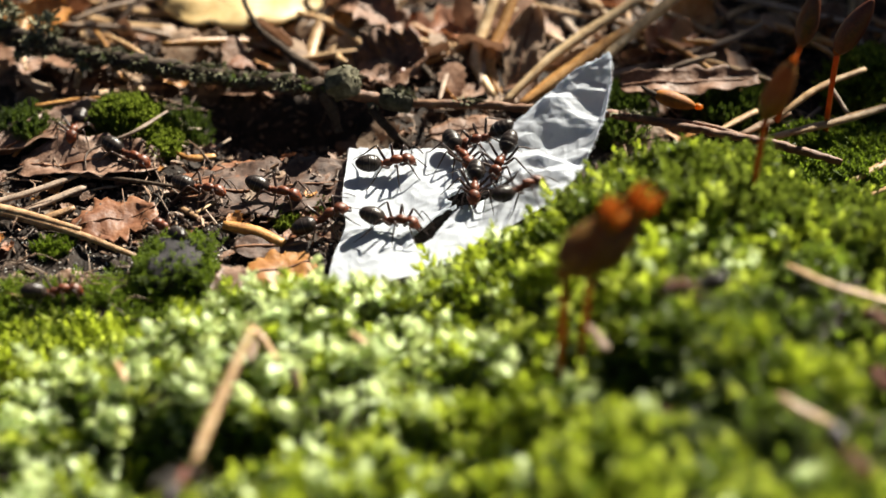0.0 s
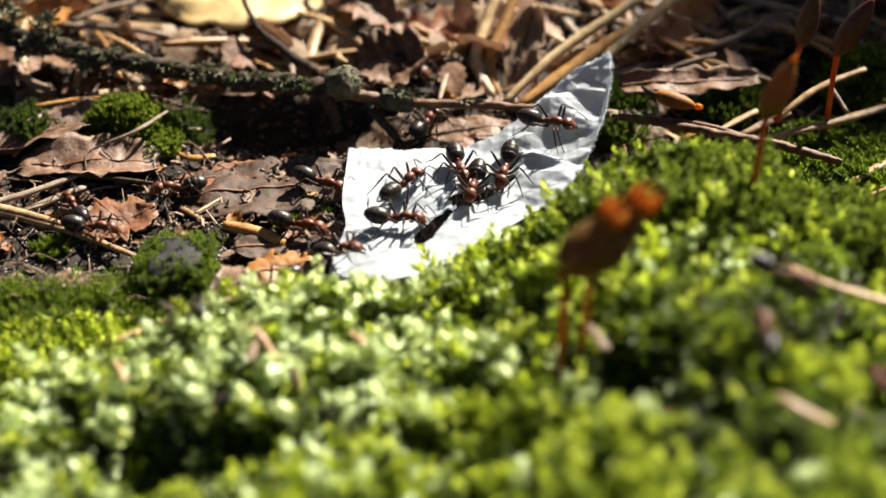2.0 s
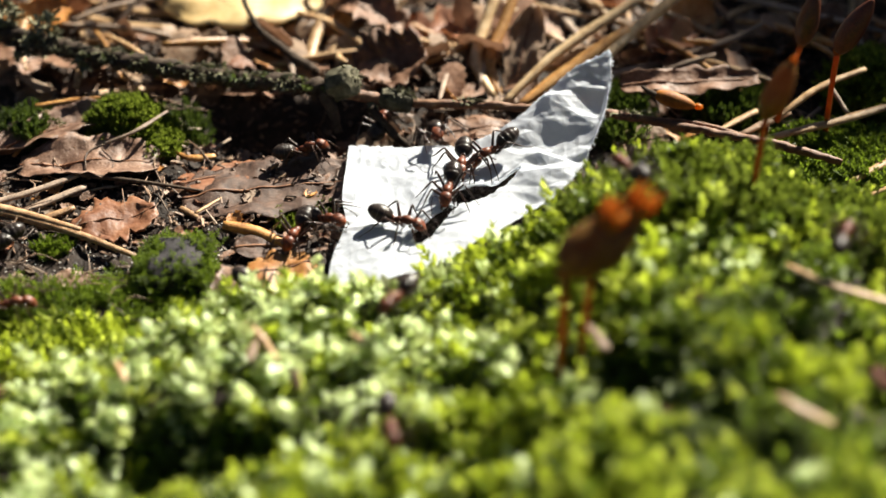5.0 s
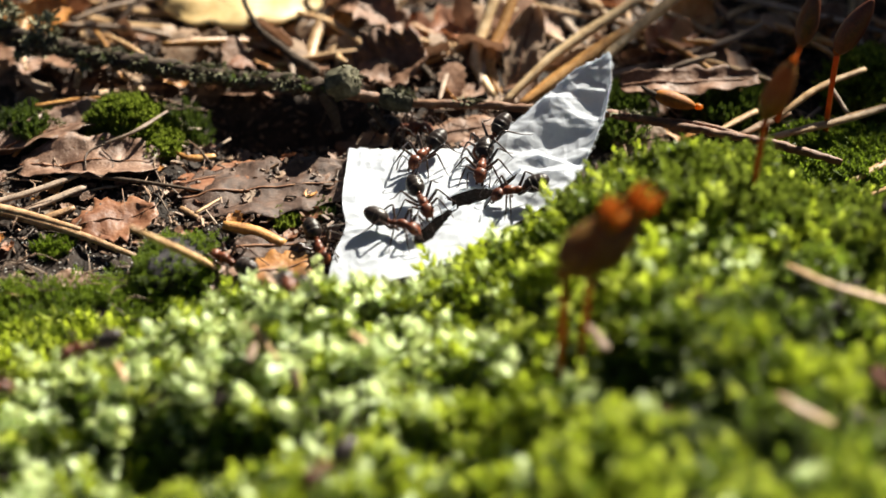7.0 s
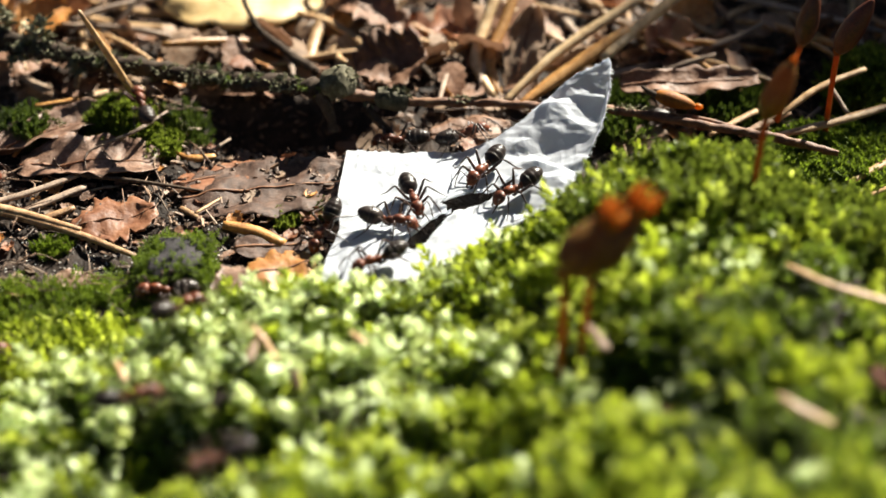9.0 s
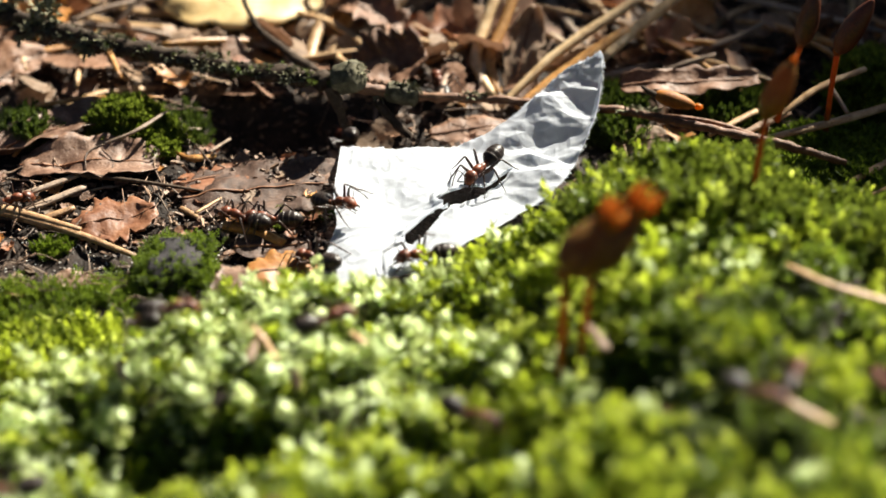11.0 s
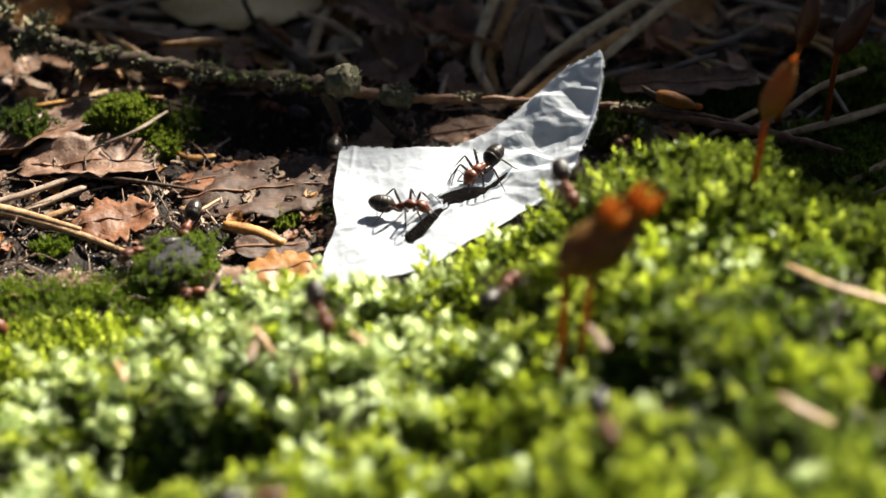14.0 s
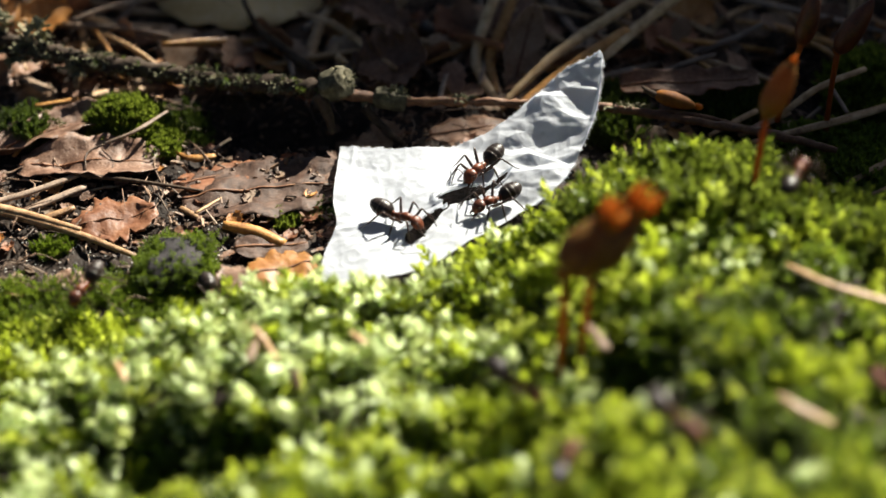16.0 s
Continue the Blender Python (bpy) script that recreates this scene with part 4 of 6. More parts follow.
def build_twig():
    ob = thing("twig", TWIG_MID, "long thin reddish twig, crusted with grey-green lichen", "twig")
    thick = [(-62.27, 40.56, 6.33), (-53.02, 36.66, 5.37), (-43.90, 33.54, 5.25), (-32.68, 29.64, 5.43), (-22.43, 26.91, 5.72), (-13.08, 24.96, 5.85)]
    thin = [(-13.79, 24.96, 5.85), (-5.97, 24.18, 4.66), (4.68, 23.01, 4.95), (12.43, 21.84, 5.08), (22.23, 20.28, 5.22), (35.32, 16.77, 4.70), (42.74, 14.35, 4.55), (48.84, 12.48, 3.68)]
    part("stem", tube(thick, [1.3, 1.2, 1.1, 1.0, 1.0, 1.2], 14, n=130, rough=0.9), BARK_DARK, ob, "thick dark end under crusty lichen")
    part("branch", tube(thin, [0.85, 0.6, 0.5, 0.48, 0.52, 0.55, 0.52, 0.42], 10, n=150, rough=0.55), BARK, ob, "reddish bare branch")
    part("side_shoot", tube([(24.33, 20.05, 5.13), (32.67, 18.72, 4.86), (41.69, 16.38, 3.09), (48.54, 14.66, 2.35)], [0.25, 0.3, 0.3, 0.2], 8, n=30, rough=0.25), BARK, ob)
    knob = Vector((-12.5, 24.57, 7.2))
    part("knot", barrel(knob, (0.86, -0.25, 0.42), 1.9, 1.9, 17, 2.0), KNOT, ob, "swollen ridged grey-olive knot")
    part("lichen", lichen_tuft(knob + Vector((0.6, 0, 0.3)), (2.0, 1.9, 1.9), 130, 1, 0.7), LICHEN, ob, "grey-green leafy lichen")
    part("knot", barrel((-5.9, 24.0, 4.9), (0.95, -0.1, -0.2), 2.1, 1.25, 11, 5.0), KNOT, ob, "flaking piece of lichen-grown bark")
    part("lichen", lichen_tuft((-5.6, 24.1, 5.5), (2.3, 1.1, 1.0), 170, 2, 0.9), LICHEN, ob, "grey-green leafy lichen")
    part("lichen", lichen_tuft((-8.47, 24.18, 4.49), (1.0, 0.9, 1.0), 40, 3, 0.8), LICHEN, ob, "grey-green leafy lichen")
    part("lichen", lichen_tuft((3.12, 23.24, 5.25), (2.0, 0.5, 0.4), 60, 4, 0.7), LICHEN, ob, "grey-green leafy lichen")
    for k, q in enumerate(((-1.70, 23.63, 4.69), (8.56, 22.46, 4.99), (25.70, 19.66, 5.23), (37.48, 17.00, 4.02))):
        part("lichen", lichen_tuft(q, (1.2, 0.35, 0.4), 14, 80 + k, 0.6), LICHEN, ob, "grey-green leafy lichen")
    part("lichen", lichen_tuft((23.6, 20.1, 5.65), (3.2, 0.5, 0.6), 70, 5, 0.7), LICHEN, ob, "grey-green leafy lichen")
    for k, q in enumerate(spline(thick, 15)[:-1]):
        w = 0.95 + 0.35 * math.sin(k * 2.3)
        part("lichen", lichen_tuft(q + Vector((0, -0.1, 0.4)), (2.5, 1.2 * w, 1.0 * w), 300, 20 + k, 0.55), LICHEN, ob, "grey-green leafy lichen")
    for k, (at, size) in enumerate((((-56.6, 38.6, 8.4), (1.5, 1.4, 1.9)), ((-51.2, 36.6, 7.8), (1.7, 1.4, 2.0)), ((-54.0, 36.8, 4.9), (2.0, 1.5, 1.4)), ((-46.2, 34.4, 4.4), (1.5, 1.2, 1.7)))):
        part("lichen", lichen_tuft(at, size, 110, 60 + k, 1.5), LICHEN, ob, "large pale lobe of lichen")
    rng = random.Random(12)
    spots = [(q.x + rng.gauss(0, 0.7), q.y + rng.gauss(-0.3, 0.7), q.z + rng.uniform(-0.4, 0.5), rng.uniform(0.3, 0.6)) for q in spline(thick[2:], 60)]
    tufts = moss_patch("moss_tuft", MOSS_DARK, "", spots, [(2.2, 14, 1.2, 0.4, 1.2, 0.1)], 61, 0.7)
    tufts.parent = ob
    tufts.location -= ob.location
    for key in ("label", "category", "kind"):
        if key in tufts:
            del tufts[key]
    part("stub", tube([(-14.83, 24.18, 5.95), (-13.76, 22.62, 4.02), (-13.07, 21.45, 1.81)], [0.9, 0.8, 0.6, 0.5], 9, rough=0.4), BARK_DARK, ob, "short dark broken side stub")
    part("stub", tube([(-9.16, 23.40, 4.34), (-6.68, 21.84, 1.79), (-4.20, 21.06, -0.27)], [0.6, 0.6, 0.5, 0.4], 9, rough=0.4), BARK_DARK, ob, "short dark broken side stub")
    return ob


twig = build_twig()


# ---- scattered litter ----
def litter_area(x, y):
    """Bare litter: everywhere behind the bank, thinner on the open soil near the paper."""
    return (bank(x, y) < -3) * (0.35 + 0.65 * step(18, 27, y))


def scatter_litter():
    rng = random.Random(77)
    kinds = []
    for k, (m, lab) in enumerate(((LEAF_PALE, "pale dry leaf fragment in the litter"), (LEAF_BROWN, "brown dead leaf fragment in the litter"), (LEAF_RED, "reddish-brown leaf fragment in the litter"),
                                  (LEAF_BROWN, "brown dead leaf fragment in the litter"), (LEAF_PALE, "pale dry leaf fragment in the litter"), (LEAF_ORANGE, "orange-brown leaf fragment in the litter"))):
        me = mesh_of("leaf_fragment", *leaf_shape((-3, 0, 0), (3, 0, 0), 3.6 + 0.5 * (k % 3), curl=0.1 * (k % 3), arch=0.05 * (k % 2), crumple=0.6, seed=30 + k, ragged=0.45, n=14, m=8, blunt=0.4), m)
        kinds.append(("leaf_fragment", me, lab, "leaf", "leaf fragments"))
    for k, (m, lab) in enumerate(((STRAW, "pale dry needle in the litter"), (STRAW_ORANGE, "orange-brown dry needle in the litter"), (STRAW_GREY, "grey dry stem in the litter"))):
        me = mesh_of("dry_needle", *tube([(-8, 0, 0), (-2, 0.8 - 0.5 * k, 0.5), (8, -0.4 + 0.5 * k, 0)], [0.3, 0.5, 0.5, 0.35], 7, 0.7, rough=0.15, seed=k), m)
        kinds.append(("dry_needle", me, lab, "needle", "dry needles"))
    made = 0
    while made < 300:
        x, y = rng.uniform(-62, 66), rng.uniform(10, 80)
        if rng.random() > litter_area(x, y) or (abs(x - 3) < 20 and y < 21) or (-41 < x < -14 and 44 < y < 68) or (-36 < x < -11 and y < 22) or math.hypot((x + 22) / 12, (y - 26.5) / 6) < 1:
            continue
        i = rng.choice((0, 1, 2, 3, 4, 5, 1, 3, 6, 7, 6, 8))
        name, me, lab, cat, grp = kinds[i]
        ob = tagged(new(name, me), lab, cat, grp)
        back = step(27, 38, y)
        s = rng.uniform(0.45, 0.9) + 0.45 * back
        tilt = 14 + 22 * back
        z = ground_z(x, y) + 0.5 + back * rng.uniform(0, 3.0)
        ob.matrix_world = pose(x * MM, y * MM, z * MM, rng.gauss(0, tilt), rng.gauss(0, tilt * (0.4 if i > 5 else 0.7)), rng.uniform(0, 360)) @ Matrix.Diagonal((s, s, s, 1))
        made += 1
    small = 0
    while small < 110:
        x, y = rng.uniform(-58, -11), rng.uniform(-12, 26)
        if bank(x, y) > -2.5:
            continue
        name, me, lab, cat, grp = kinds[rng.choice((0, 1, 1, 2, 3, 3, 4, 5, 8))]
        ob = tagged(new(name, me), lab, cat, grp)
        s = rng.uniform(0.18, 0.5)
        ob.matrix_world = pose(x * MM, y * MM, (ground_z(x, y) + 0.7) * MM, rng.gauss(0, 14), rng.gauss(0, 12), rng.uniform(0, 360)) @ Matrix.Diagonal((s, s, s, 1))
        small += 1
    vs, fs = [], []
    for k in range(11000):
        x, y = rng.uniform(-64, 68), rng.uniform(-30, 80)
        if bank(x, y) > -2 or (-9 < x < 14 and -6 < y < 15) or (x < -26 and y < 0 and rng.random() < 0.6):
            continue
        ln, w, h = rng.uniform(0.3, 1.5) * (1 + 0.5 * step(30, 60, y)), rng.uniform(0.15, 0.6), rng.uniform(0.06, 0.3)
        m = Euler((rng.gauss(0, 0.4), rng.gauss(0, 0.4), rng.uniform(0, 6.28))).to_matrix()
        z = ground_z(x, y) + 0.9 * noise.noise(Vector((x * 0.35, y * 0.35, 0))) + 0.15
        if -36 < x < -11 and 2 < y < 22 and rng.random() < 0.45:
            z += rng.uniform(0.6, 1.1)
        b = len(vs)
        for p in ((-ln, -w, -h), (ln * 0.8, -w * 0.7, -h), (ln, w, -h), (-ln * 0.7, w * 0.8, -h), (-ln * 0.8, -w * 0.8, h), (ln * 0.7, -w * 0.5, h * 1.2), (ln * 0.8, w * 0.7, h), (-ln * 0.6, w * 0.6, h * 0.8)):
            vs.append(tuple(m @ Vector(p) * 0.6 + Vector((x, y, z))))
        for q in ((3, 2, 1, 0), (4, 5, 6, 7), (0, 1, 5, 4), (1, 2, 6, 5), (2, 3, 7, 6), (3, 0, 4, 7)):
            fs.append(tuple(b + i for i in q))
    solo("litter_crumbs", (vs, fs), CHIPS, "crumbs of bark, leaf and soil over the ground", "litter", "", "stuff", smooth=False)


scatter_litter()


def litter_fibres():
    """Hair-thin rootlets, stalks and splinters over the litter."""
    rng = random.Random(91)
    shapes = []
    while len(shapes) < 360:
        x, y = rng.uniform(-60, 60), rng.uniform(-16, 60)
        if bank(x, y) > -2.5 or (abs(x - 3) < 19 and -10 < y < 22) or math.hypot((x + 20) / 13, (y - 26) / 7) < 1 or (-34 < x < -8 and y < 16):
            continue
        a, ln = rng.uniform(0, 6.28), rng.uniform(0.8, 4.0) * (1 + 0.5 * step(25, 45, y))
        d = Vector((math.cos(a), math.sin(a), 0))
        e = Vector((-d.y, d.x, 0)) * rng.gauss(0, 0.3 * ln)
        lift = rng.uniform(0.5, 1.6) + 1.5 * step(26, 38, y) * rng.random()
        pts = [Vector((x, y, 0)) - d * ln, Vector((x, y, 0)) + e, Vector((x, y, 0)) + d * ln]
        pts = [Vector((q.x, q.y, ground_z(q.x, q.y) + lift + rng.uniform(-0.3, 0.4))) for q in pts]
        w = rng.uniform(0.05, 0.15)
        shapes.append(tube(pts, [w * 0.7, w, w * 0.5], 5, n=7))
    solo("litter_fibres", joined(*shapes), CHIPS, "thin rootlets, stalks and splinters over the litter", "litter", "", "stuff")


litter_fibres()


def sand_grains():
    """Pale grains that paint in the glints on the wet crust of soil."""
    rng = random.Random(63)
    shapes = []
    while len(shapes) < 1100:
        x, y = rng.gauss(-36, 12), rng.gauss(-3, 8)
        if bank(x, y) > -1.5:
            continue
        w = rng.uniform(0.05, 0.15)
        z = ground_z(x, y) + 0.9 * noise.noise(Vector((x * 0.35, y * 0.35, 0))) + 0.35 * noise.noise(Vector((x * 1.1, y * 1.1, 5)))
        shapes.append(ball((x, y, z + w * 0.5), (w, w * rng.uniform(0.7, 1.2), w * 0.9), 5, 4))
    solo("sand_grains", joined(*shapes), GLINT, "pale grains standing in for glints on wet soil", "sand", "", "stuff", smooth=False)


sand_grains()


# ---- two unseen trees added towards the sun, one's shade swaying over the litter ----
def young_tree(name, label, shift, count, spot, seed):
    """An added, unseen sapling whose crown blocks the sun; spot(rng) gives each leaf's place across the light."""
    rng = random.Random(seed)
    side = SUN.cross(Vector((0, 0, 1))).normalized()
    up = side.cross(SUN)
    mid = SUN * 900.0
    foot = Vector((mid.x - 200 + shift, mid.y - 287, -2))
    ob = thing(name, foot, label, "tree")
    part("trunk", tube([foot, foot.lerp(mid, 0.5) + Vector((10, 20, 0)), mid - up * 30, mid - up * 20], [9, 7, 5, 2], 10, rough=0.2), BARK, ob)
    shapes, ends = [], []
    for k in range(count):
        a, b = spot(rng)
        p = mid + side * a + up * b + SUN * rng.uniform(-25, 25)
        d = (side * rng.gauss(0, 1) + up * rng.gauss(0, 0.6)).normalized()
        ends.append(p)
        shapes.append(leaf_shape(p - d * 13, p + d * 13, 17, SUN + Vector((rng.gauss(0, 0.2), rng.gauss(0, 0.2), 0)), curl=0.08, seed=k, n=7, m=5, ragged=0.1))
    part("crown", joined(*shapes), BROADLEAF, ob, "overlapping green leaves")
    for p in ends[::max(1, count // 7)]:
        part("limb", tube([mid - up * 30, (mid - up * 30).lerp(p, 0.5) - up * 4, p], [3, 2, 1], 7), BARK, ob)
    return ob


BRIM = ((-77, 3), (-66, 1), (-46, 0), (-34, 3), (-25, 1), (-19, -6), (-10, -10), (2, -16), (8, -15), (17, -11), (24, 0), (29, 5), (33, 7), (38, 5.5), (46, 4), (54, 3))


def swaying_spot(rng):
    a = rng.uniform(-100, 70)
    return a, lerp_line(BRIM, a) - 9 - rng.random() * 62


def still_spot(rng):
    a = rng.uniform(4, 48)
    return a, lerp_line(((4, -34), (12, -30), (31, -34), (48, -37)), a) - 2 - rng.random() * 55


tree = young_tree("young_tree", "unseen leafy green young tree added to cast swaying shade", 0, 430, swaying_spot, 9)
young_tree("young_tree", "unseen leafy green young tree added to cast still shade", 60, 130, still_spot, 10)
TREE_BACK = -6.5

# ---- ants ----
def build_ant():
    """A wood ant 7 mm long, heading along x, its feet at z = 0."""
    ant = thing("ant", (0, 0, 0), "red and black wood ant with shiny dark gaster", "ant", "wood ants")
    tilt = Euler((0, radians(12), 0)).to_matrix()
    edges = (1.0, 0.38, -0.08, -0.48, -0.78, -1.0)

    def girth(u):
        """Overlapping plates, each flaring a little to its rear edge."""
        for a, b in zip(edges, edges[1:]):
            if u >= b:
                return (1 + 0.10 * u) * (0.96 + 0.07 * (a - u) / (a - b))
        return 0.9

    gaster = part("gaster", ball((-2.35, 0, 1.85), (1.5, 1.02, 0.97), 20, 34, tilt, girth), GASTER, ant, "shiny blackish banded gaster")
    for e in edges[1:4]:
        w = math.sqrt(1 - e * e) * (1 + 0.10 * e) * 1.035
        ring = [tilt @ Vector(((e + d) * 1.5, w * k * 1.02 * math.cos(j * 0.314159), w * k * 0.97 * math.sin(j * 0.314159))) + Vector((-2.35, 0, 1.85)) for d, k in ((0.05, 0.985), (0.01, 1.004), (-0.012, 0.97)) for j in range(20)]
        part("gaster_band", ([tuple(q) for q in ring], [(i * 20 + j, i * 20 + (j + 1) % 20, i * 20 + 20 + (j + 1) % 20, i * 20 + 20 + j) for i in range(2) for j in range(20)]), RIM_SHELL, gaster, "paler rear edge of a plate")
    part("petiole", joined(ball((-0.9, 0, 1.5), (0.2, 0.34, 0.5), 10, 8), tube([(-1.3, 0, 1.5), (-0.5, 0, 1.35)], [0.18, 0.18], 8)), RED_SHELL, ant)
    thorax = joined(ball((0.8, 0, 1.76), (0.78, 0.54, 0.54), 14, 10), ball((-0.1, 0, 1.5), (0.68, 0.40, 0.48), 14, 10),
                    ball((1.42, 0, 1.55), (0.36, 0.28, 0.28), 10, 8))
    part("thorax", thorax, RED_SHELL, ant, "rust-red thorax with dark blotches")
    dip = Euler((0, radians(38), 0)).to_matrix()
    head = part("head", ball((2.2, 0, 1.48), (0.88, 0.76, 0.56), 16, 12, dip, lambda u: 1 - 0.16 * u), RED_SHELL, ant, "rust-red head")
    for s in (-1, 1):
        part("eye", ball((2.0, 0.60 * s, 1.80), (0.19, 0.10, 0.17), 8, 6), EYE_SHELL, head)
        part("mandible", tube([(2.62, 0.32 * s, 0.98), (2.92, 0.30 * s, 0.72), (3.0, 0.04 * s, 0.55)], [0.16, 0.13, 0.03], 6), DARK_SHELL, head)
        part("antenna", tube([(2.5, 0.3 * s, 1.5), (2.75, 0.85 * s, 2.2), (2.95, 1.15 * s, 2.35), (3.5, 1.25 * s, 1.7), (4.0, 1.15 * s, 1.0)],
                             [0.055, 0.045, 0.05, 0.07, 0.06], 6), DARK_SHELL, ant)
    hips = ((1.15, 0.30, 1.25), (0.55, 0.34, 1.2), (-0.1, 0.34, 1.15))
    knees = ((1.9, 1.5, 2.35), (0.55, 1.9, 2.5), (-1.1, 1.8, 2.6))
    heels = ((2.6, 2.15, 0.95), (0.5, 2.9, 0.9), (-2.5, 2.5, 1.0))
    toes = ((3.15, 2.45, 0.02), (0.55, 3.55, 0.02), (-3.7, 3.0, 0.02))
    for s in (-1, 1):
        for h, k, e, t in zip(hips, knees, heels, toes):
            q = [Vector((a, b * s, c)) for a, b, c in (h, k, e, t)]
            pts = [q[0], q[0].lerp(q[1], 0.25) - Vector((0, 0, 0.15)), q[0].lerp(q[1], 0.8), q[1], q[1].lerp(q[2], 0.5) + Vector((0, 0, 0.05)), q[2], q[2].lerp(q[3], 0.5), q[3]]
            leg = new("leg", mesh_of("leg", [Vector(v) - q[0] for v in tube(pts, [0.13, 0.18, 0.15, 0.085, 0.11, 0.065, 0.045, 0.03], 7, n=18)[0]],
                                     tube(pts, [0.13, 0.18, 0.15, 0.085, 0.11, 0.065, 0.045, 0.03], 7, n=18)[1], DARK_SHELL))
            leg.location = q[0] * MM
            leg.parent = ant
            leg["swing"] = s * (-1) ** hips.index(h)
    return ant


model_ant = build_ant()


# ---- the ants' ways: seconds, place in millimetres, roll, pitch and heading in degrees ----
WAYS = []
WAYS.append((1.1, [(0, -5.9, 0.5, 2.16, -5, 0, -11), (1, -5.9, 1, 2.14, -5, 0, 3), (2, -5.2, 1.1, 2.14, -4, -1, -1), (2.5, -4.9, 0.5, 2.14, -3, 0, -12), (4.2, -4.9, 0.9, 2.12, -3, -1, -21), (6.5, -5.6, -0.2, 2.2, -4, 1, -24), (7.5, -5.8, -0.1, 2.2, -4, 0, -24), (8, -6.6, 0, 2.22, -4, -1, -34), (8.5, -6.5, 0.1, 2.21, -5, -1, -24), (9.2, -6, 0.7, 2.14, -5, 0, -9), (9.7, -7.4, -2.9, 2.42, 0, -2, -57), (10.2, -9.5, -7, 2.11, 7, 4, -89), (10.5, -11.8, -5.6, 1.72, 5, 28, -154), (10.8, -14, -4.3, 0.82, -20, 21, -220), (11.3, -14.7, -4.3, 0.04, 5, -3, -217), (11.6, -14.2, -4.1, 0.88, 3, 20, -197), (12, -13.8, -3.9, 0.88, 21, 21, -147), (13, -13.9, -1.9, -0.02, 22, 1, -101), (13.05, -13.6, -2.1, 0.2, 0, 0, -148), (13.1, -13.3, -2.2, 0.39, 0, 0, -196), (13.3, -15.0, -1.8, 0.35, 0, 0, -169), (13.5, -17.3, -3.0, 0.39, 0, 0, -90), (13.7, -14.9, -18.5, 10.73, 0, 3, -80), (13.9, -13.6, -25.9, 12.48, 0, 3, -78), (14.1, -11.9, -32.7, 13.02, 0, 3, -64), (14.3, -7.9, -37.8, 13.1, 0, 1, -27), (14.5, -3.9, -36.9, 12.78, 0, 0, 6), (14.7, -1.0, -37.0, 12.75, 0, 0, -1), (15.1, -0.1, -36.9, 12.74, 0, 0, 0), (15.3, 4.9, -39.7, 14.48, 0, 2, -41), (15.5, 8.6, -44.3, 16.25, 0, 3, -49), (15.7, 17.3, -56.3, 24.3, 0, 2, -48), (16, 21.9, -61.3, 26.1, 0, 2, -48)]))
WAYS.append((1.122, [(0, 2.2, 13.9, 2.37, 0, -3, -66), (0.5, 1.9, 11.5, 2.54, -1, -5, -81), (2, 2, 10.8, 2.61, -1, -4, -78), (2.5, 1.7, 10.9, 2.61, 0, -5, -90), (4.2, 1.4, 10.9, 2.61, 0, -5, -95), (5.2, 2.8, 12.2, 2.49, 1, -4, -96), (6.3, 4.9, 11.8, 2.59, 4, 1, -97), (7.5, 4.9, 11.3, 2.59, 2, 1, -99), (8, 5.5, 10.8, 2.64, 1, 3, -110), (8.5, 5, 10.3, 2.65, 0, 1, -121), (9.2, 5, 10.5, 2.67, 0, 1, -124), (11.3, 4.7, 10.5, 2.66, 0, 0, -125), (16, 4.7, 10.7, 2.67, 0, 0, -126)]))
WAYS.append((1.1, [(0, 7.5, 12.3, 3.03, 6, 12, -112), (0.5, 7.2, 10.5, 2.72, 2, 8, -106), (1.5, 7.1, 10.5, 2.7, 2, 7, -102), (2, 7.7, 10.6, 2.78, 3, 9, -104), (2.5, 7.5, 10.5, 2.74, 3, 9, -105), (3, 5.9, 11.8, 2.79, 2, 6, -137), (4.2, 5.7, 11.6, 2.76, 2, 5, -135), (5.3, 6.5, 15.1, 3.18, 0, 18, -158), (6.5, 6.2, 17.3, 3.27, 35, 20, -187), (7, 6.3, 15.9, 3.21, 10, 18, -131), (7.5, 6.5, 15.7, 3.25, 12, 17, -125), (7.65, 7.9, 14.6, 3.43, 18, 2, -64), (7.8, 9.2, 13.4, 3.54, 14, -11, -4), (8.1, 12.4, 14.1, 4.17, 10, -12, 21), (8.3, 16, 16.2, 5.69, 20, -19, -3), (8.5, 18.5, 21.1, 8.77, -6, -33, 53), (8.8, 25, 24.5, 0.14, 3, -1, -12), (9.2, 34.2, 23.2, 0.2, 9, 4, -6), (9.6, 40.8, 21.9, 0.41, -1, -7, 2), (10, 47.4, 20.5, 0.45, 5, 3, 9), (10.5, 55.1, 19.6, 0.37, 2, -1, 7), (11, 62.7, 18.7, -0.06, 6, -1, 4), (16, 66.9, 18.3, 0.26, 1, -8, -7)]))
